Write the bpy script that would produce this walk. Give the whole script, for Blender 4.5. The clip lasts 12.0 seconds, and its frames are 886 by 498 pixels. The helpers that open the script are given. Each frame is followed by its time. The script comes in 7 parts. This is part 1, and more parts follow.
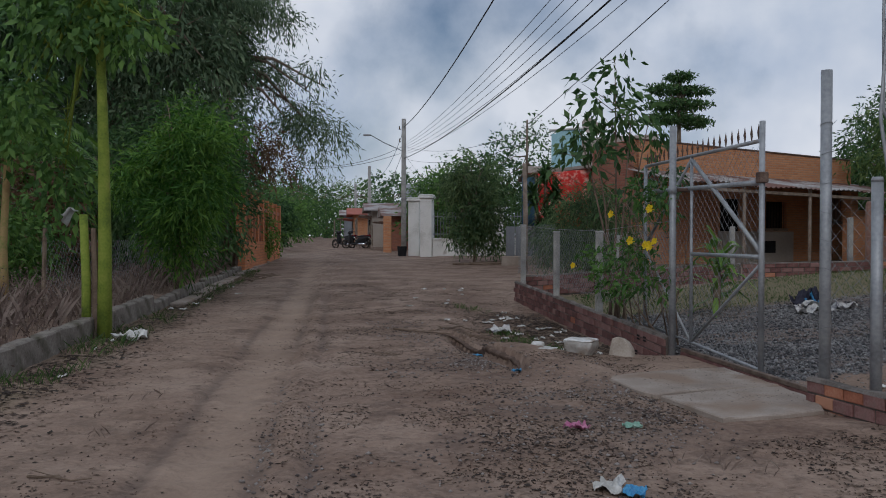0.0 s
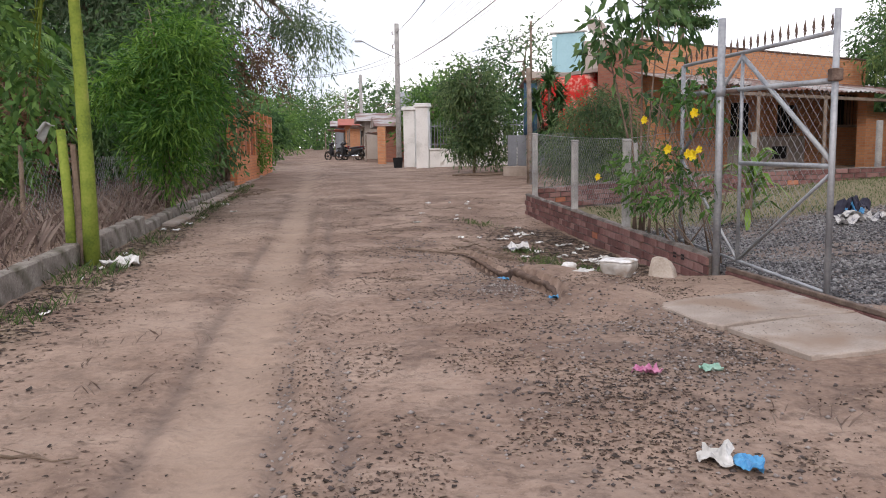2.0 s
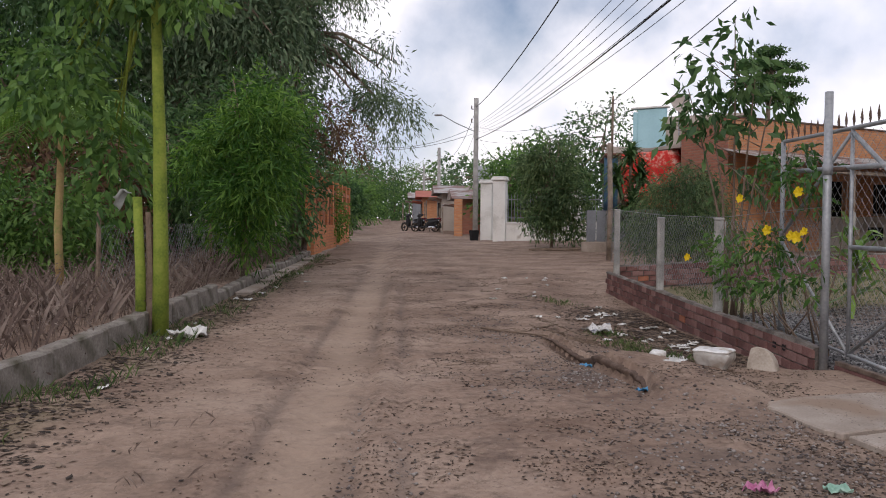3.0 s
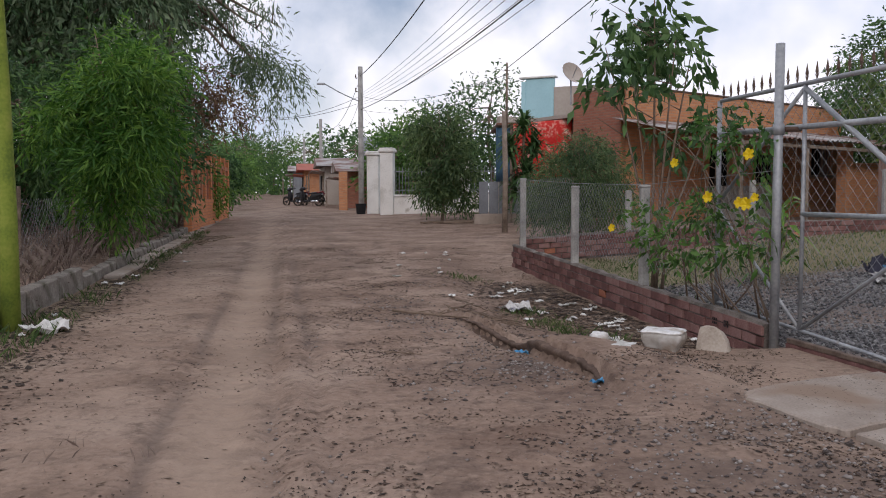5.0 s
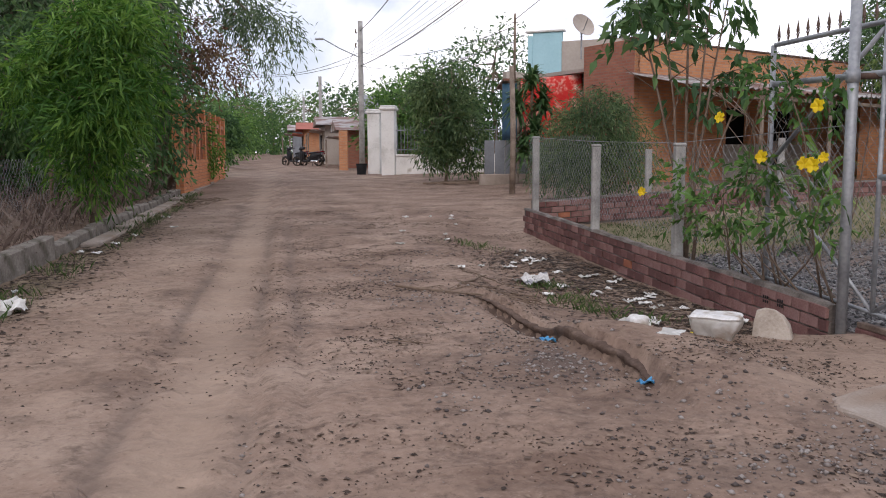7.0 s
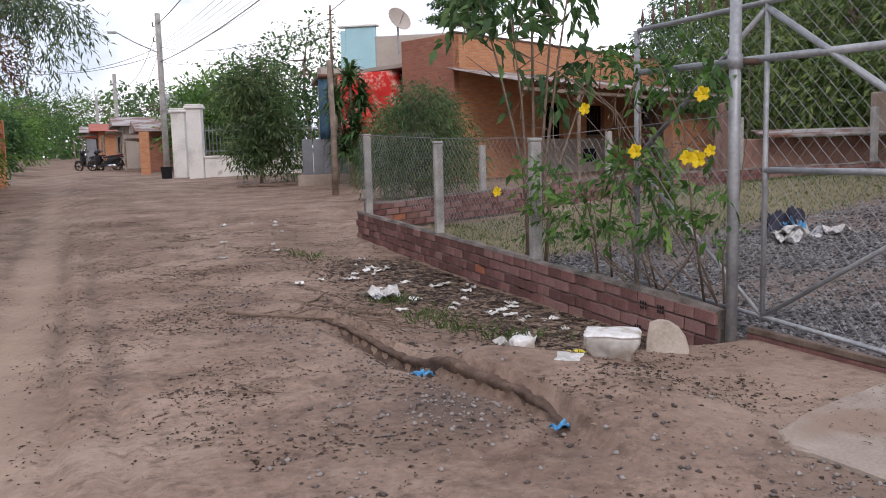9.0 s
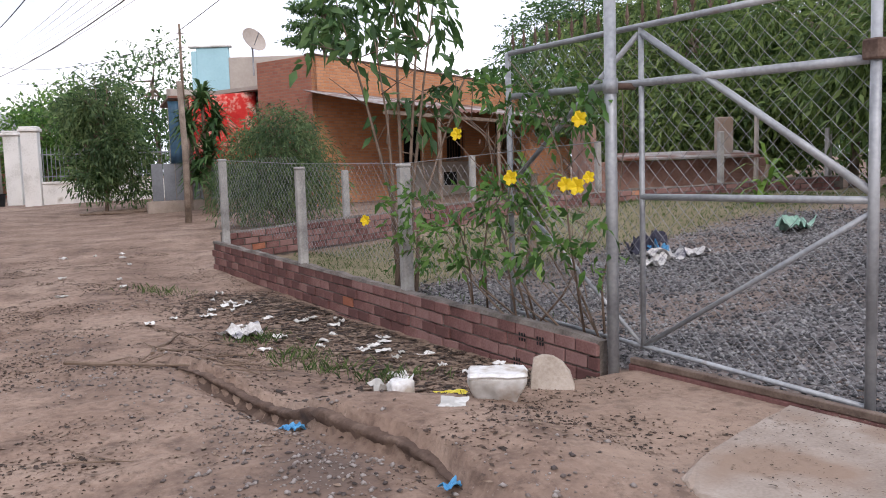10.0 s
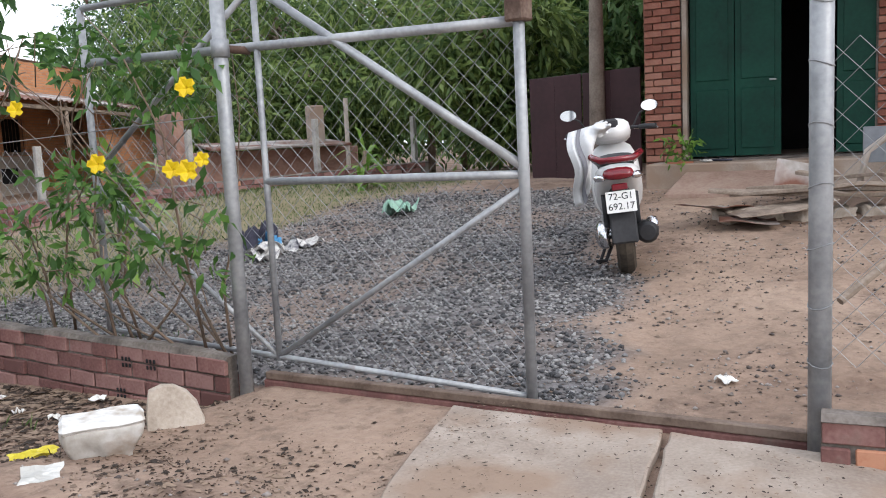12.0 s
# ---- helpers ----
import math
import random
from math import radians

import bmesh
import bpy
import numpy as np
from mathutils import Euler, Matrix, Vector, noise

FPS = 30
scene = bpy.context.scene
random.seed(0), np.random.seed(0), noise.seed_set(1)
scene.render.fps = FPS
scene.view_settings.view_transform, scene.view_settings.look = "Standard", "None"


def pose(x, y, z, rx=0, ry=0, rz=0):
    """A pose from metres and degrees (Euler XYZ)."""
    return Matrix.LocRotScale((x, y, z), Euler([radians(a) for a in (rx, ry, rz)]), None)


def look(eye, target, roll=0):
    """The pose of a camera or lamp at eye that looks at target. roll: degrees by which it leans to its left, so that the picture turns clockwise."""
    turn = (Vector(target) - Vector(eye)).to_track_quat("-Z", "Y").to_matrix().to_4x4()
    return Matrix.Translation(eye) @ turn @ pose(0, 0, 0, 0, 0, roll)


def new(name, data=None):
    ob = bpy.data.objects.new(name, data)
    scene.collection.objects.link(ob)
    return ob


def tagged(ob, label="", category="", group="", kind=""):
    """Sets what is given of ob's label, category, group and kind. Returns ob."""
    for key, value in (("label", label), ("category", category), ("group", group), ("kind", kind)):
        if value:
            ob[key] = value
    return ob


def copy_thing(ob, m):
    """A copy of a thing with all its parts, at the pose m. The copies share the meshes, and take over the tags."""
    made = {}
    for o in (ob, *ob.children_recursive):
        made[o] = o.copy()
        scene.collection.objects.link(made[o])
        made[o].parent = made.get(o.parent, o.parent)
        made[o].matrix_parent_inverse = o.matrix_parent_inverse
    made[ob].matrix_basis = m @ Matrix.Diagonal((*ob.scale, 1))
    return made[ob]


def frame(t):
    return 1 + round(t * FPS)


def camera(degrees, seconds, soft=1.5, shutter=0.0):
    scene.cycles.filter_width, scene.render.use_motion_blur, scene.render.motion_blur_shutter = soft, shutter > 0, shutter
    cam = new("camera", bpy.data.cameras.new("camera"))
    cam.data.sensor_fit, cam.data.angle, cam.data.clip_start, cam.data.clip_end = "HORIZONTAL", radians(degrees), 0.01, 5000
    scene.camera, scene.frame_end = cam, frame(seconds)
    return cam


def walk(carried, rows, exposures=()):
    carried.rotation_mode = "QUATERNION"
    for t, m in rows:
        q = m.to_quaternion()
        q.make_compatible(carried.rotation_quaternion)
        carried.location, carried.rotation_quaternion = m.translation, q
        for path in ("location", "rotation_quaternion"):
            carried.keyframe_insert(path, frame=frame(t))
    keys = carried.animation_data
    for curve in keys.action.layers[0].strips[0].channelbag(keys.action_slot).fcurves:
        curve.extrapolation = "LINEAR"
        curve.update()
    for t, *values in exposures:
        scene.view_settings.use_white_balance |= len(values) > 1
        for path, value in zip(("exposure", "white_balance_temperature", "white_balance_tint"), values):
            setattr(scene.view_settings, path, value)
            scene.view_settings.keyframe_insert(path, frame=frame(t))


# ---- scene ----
cam = camera(55.6, 12.0, soft=1.0)
STOPS = [
    (0, -0.93, 5950, 11.0),
    (0.5, -0.31, 6250, 13.0),
    (1, -0.07, 6550, 17.0),
    (1.5, 0.11, 6567, 17.3),
    (2.4, 0.47, 6597, 17.9),
    (2.7, 0.03, 6587, 17.9),
    (3.5, -0.27, 6533, 17.7),
    (5.5, -0.24, 6400, 17.0),
    (6.5, 0.08, 6417, 17.7),
    (8.5, 0.03, 6450, 19.0),
    (9.0, 0.19, 6425, 18.8),
    (9.5, 0.19, 6400, 18.5),
    (10, 0.47, 6375, 18.2),
    (10.5, 0.22, 6350, 18.0),
    (11, 0.47, 6350, 16.0),
    (12, 0.78, 6350, 12.0),
]
PATH = [
    (0, (1.573, 1.167, 1.135), (1.535, 3.166, 1.108), 0.1),
    (0.5, (1.552, 1.372, 1.127), (1.456, 3.365, 0.995), 0.3),
    (1, (1.486, 1.591, 1.135), (1.297, 3.571, 0.926), 0.6),
    (1.5, (1.363, 1.820, 1.159), (1.279, 3.809, 0.971), -0.2),
    (2, (1.288, 1.974, 1.155), (1.269, 3.959, 0.915), -0.8),
    (2.5, (1.270, 2.211, 1.172), (1.158, 4.204, 1.042), -1.3),
    (3, (1.245, 2.401, 1.177), (1.050, 4.390, 1.108), 0.4),
    (3.5, (1.119, 2.628, 1.190), (1.060, 4.625, 1.093), 0.1),
    (3.7, (1.077, 2.701, 1.183), (1.087, 4.697, 1.064), -0.8),
    (5.3, (0.888, 3.514, 1.134), (0.994, 5.506, 0.996), -0.6),
    (5.5, (0.875, 3.610, 1.140), (1.014, 5.598, 0.974), -2.2),
    (6, (0.892, 3.868, 1.136), (1.013, 5.852, 0.918), -2.9),
    (6.5, (0.911, 4.075, 1.147), (0.960, 6.060, 0.910), -1.7),
    (6.7, (0.908, 4.159, 1.139), (0.975, 6.144, 0.908), -0.2),
    (8.3, (0.765, 4.882, 1.139), (0.949, 6.861, 0.915), -2.5),
    (8.5, (0.775, 4.966, 1.140), (0.975, 6.939, 0.885), -1.8),
    (9, (0.748, 5.212, 1.154), (1.264, 7.130, 0.917), -1.5),
    (9.5, (0.726, 5.365, 1.169), (1.548, 7.169, 0.905), -1.8),
    (10, (0.801, 5.577, 1.183), (1.631, 7.386, 0.990), -1.8),
    (10.5, (0.886, 5.776, 1.129), (1.840, 7.522, 0.926), -0.1),
    (11, (0.894, 6.032, 1.133), (2.152, 7.575, 0.940), -2.4),
    (11.5, (0.968, 6.176, 1.133), (2.390, 7.564, 0.908), -1.1),
    (12, (1.133, 6.304, 1.116), (2.702, 7.520, 0.870), -2.8),
]
walk(cam, [(t, look(eye, target, roll)) for t, eye, target, roll in PATH], STOPS)

# ---- light ----
SUN_AZ, SUN_EL = -98.0, 33.0  # degrees: where the sun stands
world = bpy.data.worlds.new("sky")
scene.world = world
world.use_nodes = True
wn, wl = world.node_tree.nodes, world.node_tree.links
wn.clear()
w_out = wn.new("ShaderNodeOutputWorld")
w_bg = wn.new("ShaderNodeBackground")
w_sky = wn.new("ShaderNodeTexSky")
w_sky.sky_type, w_sky.sun_disc = "NISHITA", False
w_sky.sun_elevation, w_sky.sun_rotation = radians(SUN_EL), radians(90 - SUN_AZ)
w_sky.air_density, w_sky.dust_density = 1.0, 2.0
w_noise = wn.new("ShaderNodeTexNoise")
w_noise.inputs["Scale"].default_value = 2.6
w_noise.inputs["Detail"].default_value = 9.0
w_noise.inputs["Roughness"].default_value = 0.55
w_ramp = wn.new("ShaderNodeValToRGB")
w_ramp.color_ramp.elements[0].position, w_ramp.color_ramp.elements[1].position = 0.30, 0.50
w_mix = wn.new("ShaderNodeMixRGB")
w_tint = wn.new("ShaderNodeValToRGB")
w_tint.color_ramp.elements[0].color, w_tint.color_ramp.elements[1].color = (8.2, 9.2, 10.7, 1), (13.2, 13.3, 13.5, 1)
w_tint.color_ramp.elements[0].position, w_tint.color_ramp.elements[1].position = 0.40, 0.62
w_noise2 = wn.new("ShaderNodeTexNoise")
w_noise2.inputs["Scale"].default_value = 5.0
w_noise2.inputs["Detail"].default_value = 7.0
wl.new(w_noise.outputs["Fac"], w_ramp.inputs["Fac"])
wl.new(w_noise2.outputs["Fac"], w_tint.inputs["Fac"])
wl.new(w_ramp.outputs["Color"], w_mix.inputs["Fac"])
wl.new(w_sky.outputs["Color"], w_mix.inputs["Color1"])
wl.new(w_tint.outputs["Color"], w_mix.inputs["Color2"])
wl.new(w_mix.outputs["Color"], w_bg.inputs["Color"])
w_bg.inputs["Strength"].default_value = 0.1
wl.new(w_bg.outputs["Background"], w_out.inputs["Surface"])

sun = new("sun", bpy.data.lights.new("sun", "SUN"))
sun.data.energy, sun.data.angle, sun.data.color = 0.85, radians(14), (1.0, 0.93, 0.84)
sun.matrix_world = look((math.cos(radians(SUN_AZ)) * 30, math.sin(radians(SUN_AZ)) * 30, math.tan(radians(SUN_EL)) * 30), (0, 0, 0))


# ---- materials ----
def material(name, colors, rough=0.85, metal=0.0, scale=6.0, bump=0.25, fine=60.0, island=0.0, rand=0.0, spec=0.3, coords="Object",
             translucent=0.0, stain=None, bump_dist=0.01):
    """Base colour from two scales of noise between the colours, with wear, bump and a spread from piece to piece."""
    m = bpy.data.materials.new(name)
    m.use_nodes = True
    n, l = m.node_tree.nodes, m.node_tree.links
    b = n["Principled BSDF"]
    b.inputs["Roughness"].default_value, b.inputs["Metallic"].default_value = rough, metal
    b.inputs["Specular IOR Level"].default_value = spec
    tc = n.new("ShaderNodeTexCoord")
    big, small = n.new("ShaderNodeTexNoise"), n.new("ShaderNodeTexNoise")
    for t, s, d in ((big, scale, 5.0), (small, fine, 4.0)):
        t.inputs["Scale"].default_value, t.inputs["Detail"].default_value = s, d
        l.new(tc.outputs[coords], t.inputs["Vector"])
    add = n.new("ShaderNodeMath")
    add.operation = "MULTIPLY_ADD"
    l.new(small.outputs["Fac"], add.inputs[0])
    add.inputs[1].default_value = 0.45
    l.new(big.outputs["Fac"], add.inputs[2])
    fac = add.outputs[0]
    offset = -0.225
    if island or rand:
        pick = n.new("ShaderNodeNewGeometry") if island else n.new("ShaderNodeObjectInfo")
        more = n.new("ShaderNodeMath")
        more.operation = "MULTIPLY_ADD"
        l.new(pick.outputs["Random Per Island" if island else "Random"], more.inputs[0])
        more.inputs[1].default_value = island or rand
        l.new(fac, more.inputs[2])
        fac = more.outputs[0]
        offset -= (island or rand) / 2
    shift = n.new("ShaderNodeMath")
    shift.operation = "ADD"
    shift.inputs[1].default_value = offset
    l.new(fac, shift.inputs[0])
    ramp = n.new("ShaderNodeValToRGB")
    e = ramp.color_ramp.elements
    while len(e) < len(colors):
        e.new(0.5)
    for i, c in enumerate(colors):
        e[i].position = 0.28 + 0.44 * i / max(1, len(colors) - 1)
        e[i].color = (*c, 1)
    l.new(shift.outputs[0], ramp.inputs["Fac"])
    col = ramp.outputs["Color"]
    if stain:
        s_noise = n.new("ShaderNodeTexNoise")
        s_noise.inputs["Scale"].default_value, s_noise.inputs["Detail"].default_value = stain[1], 6.0
        l.new(tc.outputs[coords], s_noise.inputs["Vector"])
        s_ramp = n.new("ShaderNodeValToRGB")
        s_ramp.color_ramp.elements[0].position, s_ramp.color_ramp.elements[1].position = stain[2], stain[2] + 0.12
        l.new(s_noise.outputs["Fac"], s_ramp.inputs["Fac"])
        mx = n.new("ShaderNodeMixRGB")
        l.new(s_ramp.outputs["Color"], mx.inputs["Fac"])
        l.new(col, mx.inputs["Color1"])
        mx.inputs["Color2"].default_value = (*stain[0], 1)
        col = mx.outputs["Color"]
    l.new(col, b.inputs["Base Color"])
    if bump:
        bp = n.new("ShaderNodeBump")
        bp.inputs["Strength"].default_value, bp.inputs["Distance"].default_value = bump, bump_dist
        l.new(add.outputs[0], bp.inputs["Height"])
        l.new(bp.outputs["Normal"], b.inputs["Normal"])
    if translucent:
        tr = n.new("ShaderNodeBsdfTranslucent")
        l.new(col, tr.inputs["Color"])
        ms = n.new("ShaderNodeMixShader")
        ms.inputs["Fac"].default_value = translucent
        l.new(b.outputs["BSDF"], ms.inputs[1])
        l.new(tr.outputs["BSDF"], ms.inputs[2])
        l.new(ms.outputs["Shader"], n["Material Output"].inputs["Surface"])
    return m


def leaf_mat(name, dark, mid, light):
    return material(name, [dark, mid, light], rough=0.55, scale=0.8, fine=9.0, island=0.55, bump=0.0, translucent=0.35, spec=0.35)


def brick_mat(name, c1, c2, mortar, bw=0.2, bh=0.075, joint=0.012):
    """Brickwork for walls that stay far off; the joints lie in the bump too."""
    m = material(name, [c1, c2], rough=0.9, scale=1.2, fine=25.0, bump=0.0)
    n, l = m.node_tree.nodes, m.node_tree.links
    b = n["Principled BSDF"]
    ramp = next(x for x in n if x.bl_idname == "ShaderNodeValToRGB")
    uv = n.new("ShaderNodeUVMap")
    br = n.new("ShaderNodeTexBrick")
    br.inputs["Scale"].default_value = 1.0
    br.inputs["Brick Width"].default_value, br.inputs["Row Height"].default_value = bw, bh
    br.inputs["Mortar Size"].default_value = joint
    br.inputs["Mortar Smooth"].default_value = 0.3
    br.inputs["Mortar"].default_value = (*mortar, 1)
    br.inputs["Color1"].default_value, br.inputs["Color2"].default_value = (*c1, 1), (*c2, 1)
    l.new(uv.outputs["UV"], br.inputs["Vector"])
    mx = n.new("ShaderNodeMixRGB")
    mx.inputs["Fac"].default_value = 0.22
    l.new(br.outputs["Color"], mx.inputs["Color1"])
    l.new(ramp.outputs["Color"], mx.inputs["Color2"])
    l.new(mx.outputs["Color"], b.inputs["Base Color"])
    bp = n.new("ShaderNodeBump")
    bp.inputs["Strength"].default_value, bp.inputs["Distance"].default_value = 0.6, 0.02
    bp.invert = True
    l.new(br.outputs["Fac"], bp.inputs["Height"])
    l.new(bp.outputs["Normal"], b.inputs["Normal"])
    return m


M_concrete = material("concrete", [(0.25, 0.2, 0.165), (0.33, 0.275, 0.23), (0.41, 0.35, 0.3)], scale=3, fine=70, bump=0.4, stain=((0.27, 0.195, 0.145), 1.6, 0.5))
M_post = material("post_concrete", [(0.22, 0.21, 0.2), (0.33, 0.32, 0.3), (0.42, 0.41, 0.39)], scale=5, fine=50, bump=0.3)
M_kerb = material("kerb_concrete", [(0.13, 0.11, 0.09), (0.24, 0.21, 0.18), (0.36, 0.33, 0.29)], scale=4, fine=45, bump=0.6, stain=((0.08, 0.07, 0.045), 2.5, 0.5))
M_galv = material("galvanised_steel", [(0.22, 0.23, 0.245), (0.32, 0.335, 0.35), (0.42, 0.435, 0.45)], rough=0.5, metal=0.35, scale=4, fine=40, bump=0.08, stain=((0.22, 0.15, 0.11), 6.0, 0.66))
M_rust = material("rusted_steel", [(0.075, 0.048, 0.038), (0.125, 0.082, 0.064), (0.2, 0.145, 0.115)], rough=0.8, metal=0.2, scale=8, fine=60)
M_wire = material("wire", [(0.2, 0.21, 0.22), (0.34, 0.35, 0.36)], rough=0.55, metal=0.4, scale=3, fine=30, bump=0)
M_brick = material("hollow_brick", [(0.125, 0.06, 0.055), (0.2, 0.098, 0.088), (0.27, 0.155, 0.14)], scale=5, fine=60, rand=0.5, bump=0.35, stain=((0.16, 0.12, 0.1), 4.0, 0.6))
M_brick_o = material("orange_brick", [(0.3, 0.11, 0.065), (0.42, 0.17, 0.1), (0.48, 0.24, 0.15)], scale=5, fine=60, rand=0.5, bump=0.3)
M_brick_h = material("house_brick", [(0.17, 0.065, 0.045), (0.26, 0.1, 0.07), (0.33, 0.16, 0.115)], scale=4, fine=50, rand=0.6, bump=0.4)
M_mortar = material("mortar", [(0.07, 0.06, 0.052), (0.14, 0.12, 0.105), (0.23, 0.2, 0.18)], scale=5, fine=60, bump=0.6)
# Near black: shade inside openings put into colour; also bin and dark awning.
M_dark = material("inside_shade_black", [(0.012, 0.012, 0.014), (0.02, 0.02, 0.022)], rough=0.9, bump=0)
M_white = material("white_wall_paint", [(0.55, 0.54, 0.5), (0.74, 0.73, 0.7), (0.8, 0.79, 0.76)], scale=1.5, fine=20, bump=0.1, stain=((0.42, 0.39, 0.33), 1.5, 0.66))
M_blue = material("light_blue_paint", [(0.34, 0.56, 0.62), (0.42, 0.66, 0.72)], scale=0.8, fine=12, bump=0.05)
M_beige = material("bare_render", [(0.36, 0.31, 0.27), (0.46, 0.41, 0.36)], scale=0.8, fine=14, bump=0.1)
M_bark = material("bark", [(0.1, 0.075, 0.055), (0.2, 0.15, 0.11), (0.28, 0.22, 0.17)], scale=7, fine=50, bump=0.6)
M_twig = material("twig", [(0.12, 0.085, 0.06), (0.22, 0.16, 0.12)], scale=9, fine=50, bump=0.3)
M_greenbark = material("green_bark", [(0.11, 0.16, 0.025), (0.19, 0.25, 0.035), (0.26, 0.3, 0.055)], scale=5, fine=40, bump=0.2, stain=((0.14, 0.13, 0.06), 5.0, 0.66))
M_wood = material("grey_wood", [(0.13, 0.1, 0.08), (0.24, 0.19, 0.15), (0.34, 0.28, 0.23)], scale=5, fine=45, bump=0.4)
M_greendoor = material("green_door_paint", [(0.002, 0.026, 0.017), (0.003, 0.042, 0.027), (0.005, 0.056, 0.036)], rough=0.5, scale=2, fine=25, bump=0.05, spec=0.2)
M_leaf = leaf_mat("leaf_green", (0.05, 0.12, 0.028), (0.095, 0.2, 0.042), (0.17, 0.3, 0.07))
M_leaf_bush = leaf_mat("leaf_bright_green", (0.035, 0.11, 0.016), (0.075, 0.19, 0.025), (0.17, 0.31, 0.05))
M_leaf_shrub = leaf_mat("leaf_shrub_green", (0.04, 0.1, 0.022), (0.07, 0.165, 0.034), (0.13, 0.25, 0.055))
M_leaf_feather = leaf_mat("leaf_feathery", (0.05, 0.095, 0.04), (0.095, 0.16, 0.062), (0.18, 0.25, 0.1))
M_leaf_euc = leaf_mat("leaf_greygreen", (0.06, 0.105, 0.05), (0.11, 0.17, 0.085), (0.19, 0.25, 0.14))
M_leaf_lime = leaf_mat("leaf_lime", (0.072, 0.156, 0.024), (0.120, 0.240, 0.036), (0.204, 0.336, 0.060))
M_leaf_dark = leaf_mat("leaf_dark", (0.036, 0.085, 0.03), (0.065, 0.14, 0.044), (0.12, 0.21, 0.07))
M_leaf_red = leaf_mat("leaf_russet", (0.091, 0.046, 0.026), (0.169, 0.091, 0.052), (0.221, 0.156, 0.078))
M_leaf_bam = leaf_mat("leaf_bamboo", (0.055, 0.098, 0.03), (0.105, 0.168, 0.046), (0.19, 0.262, 0.074))
M_dry = material("dry_weed", [(0.12, 0.085, 0.07), (0.21, 0.155, 0.13), (0.31, 0.25, 0.21)], scale=0.9, fine=8, island=0.5, bump=0, translucent=0.2)
M_grass = material("short_grass", [(0.04, 0.075, 0.022), (0.075, 0.125, 0.035), (0.135, 0.17, 0.065)], scale=0.9, fine=8, island=0.5, bump=0, translucent=0.2)
M_litter = material("leaf_litter", [(0.035, 0.025, 0.019), (0.085, 0.056, 0.042), (0.24, 0.175, 0.128)], scale=2, fine=12, island=0.9, bump=0)
M_stone = material("gravel_stone", [(0.055, 0.055, 0.058), (0.13, 0.128, 0.132), (0.29, 0.285, 0.28)], scale=2, fine=30, island=0.7, bump=0.2)
M_clod = material("dirt_clod", [(0.07, 0.045, 0.036), (0.15, 0.1, 0.078), (0.27, 0.2, 0.16)], scale=2, fine=30, island=0.6, bump=0.3)
M_foam = material("grubby_foam", [(0.52, 0.5, 0.47), (0.72, 0.72, 0.71), (0.8, 0.8, 0.8)], scale=6, fine=40, bump=0.3, stain=((0.4, 0.35, 0.29), 6.0, 0.47))
M_granite = material("rough_stone", [(0.3, 0.25, 0.2), (0.42, 0.36, 0.3), (0.5, 0.44, 0.38)], scale=6, fine=60, bump=0.5)
M_paper = material("paper_scrap", [(0.45, 0.44, 0.41), (0.66, 0.65, 0.62), (0.76, 0.76, 0.74)], scale=8, fine=40, rand=0.6, bump=0.3)
M_tin = material("old_tin", [(0.2, 0.17, 0.15), (0.36, 0.34, 0.32), (0.46, 0.45, 0.44)], rough=0.55, metal=0.3, scale=1.4, fine=14, stain=((0.17, 0.075, 0.05), 1.1, 0.44))
M_cable = material("black_cable", [(0.012, 0.012, 0.013), (0.02, 0.02, 0.022)], rough=0.6, bump=0)
M_petal = material("yellow_petal", [(0.75, 0.5, 0.01), (0.85, 0.66, 0.02)], rough=0.5, scale=20, fine=80, bump=0, translucent=0.3)


# ---- shape helpers ----
def part(name, bm, mat, parent, label=""):
    """One mesh object, under parent where one is given, from a bmesh or a (verts, faces) pair."""
    me = bpy.data.meshes.new(name)
    if isinstance(bm, tuple):
        me.from_pydata(bm[0], [], bm[1])
    else:
        bm.to_mesh(me)
        bm.free()
    for m in mat if isinstance(mat, (list, tuple)) else (mat,):
        me.materials.append(m)
    ob = new(name, me)
    if parent is not None:
        ob.parent = parent
    if label:
        ob["label"] = label
    return ob


def thing(name, place, label, category, group="", kind="", turn=0.0):
    ob = new(name)
    ob.matrix_world = pose(*place, 0, 0, turn)
    return tagged(ob, label, category, group, kind)


def smooth(ob):
    ob.data.polygons.foreach_set("use_smooth", [True] * len(ob.data.polygons))
    return ob


def add_box(bm, lo, hi, bevel=0.0, turn=None):
    """A box from corner to corner, its edges bevelled, turned by a matrix."""
    r = bmesh.ops.create_cube(bm, size=1.0)
    vs = r["verts"]
    c = [(a + b) / 2 for a, b in zip(lo, hi)]
    s = [abs(b - a) for a, b in zip(lo, hi)]
    for v in vs:
        v.co = Vector((v.co.x * s[0] + c[0], v.co.y * s[1] + c[1], v.co.z * s[2] + c[2]))
    if bevel:
        es = {e for v in vs for e in v.link_edges}
        r = bmesh.ops.bevel(bm, geom=list(es), offset=bevel, segments=1, affect="EDGES")
        vs = list({v for f in r["faces"] for v in f.verts} | {v for v in vs if v.is_valid})
    if turn is not None:
        for v in vs:
            v.co = turn @ v.co
    return vs


def box_mesh(lo, hi, bevel=0.0):
    bm = bmesh.new()
    add_box(bm, lo, hi, bevel)
    return bm


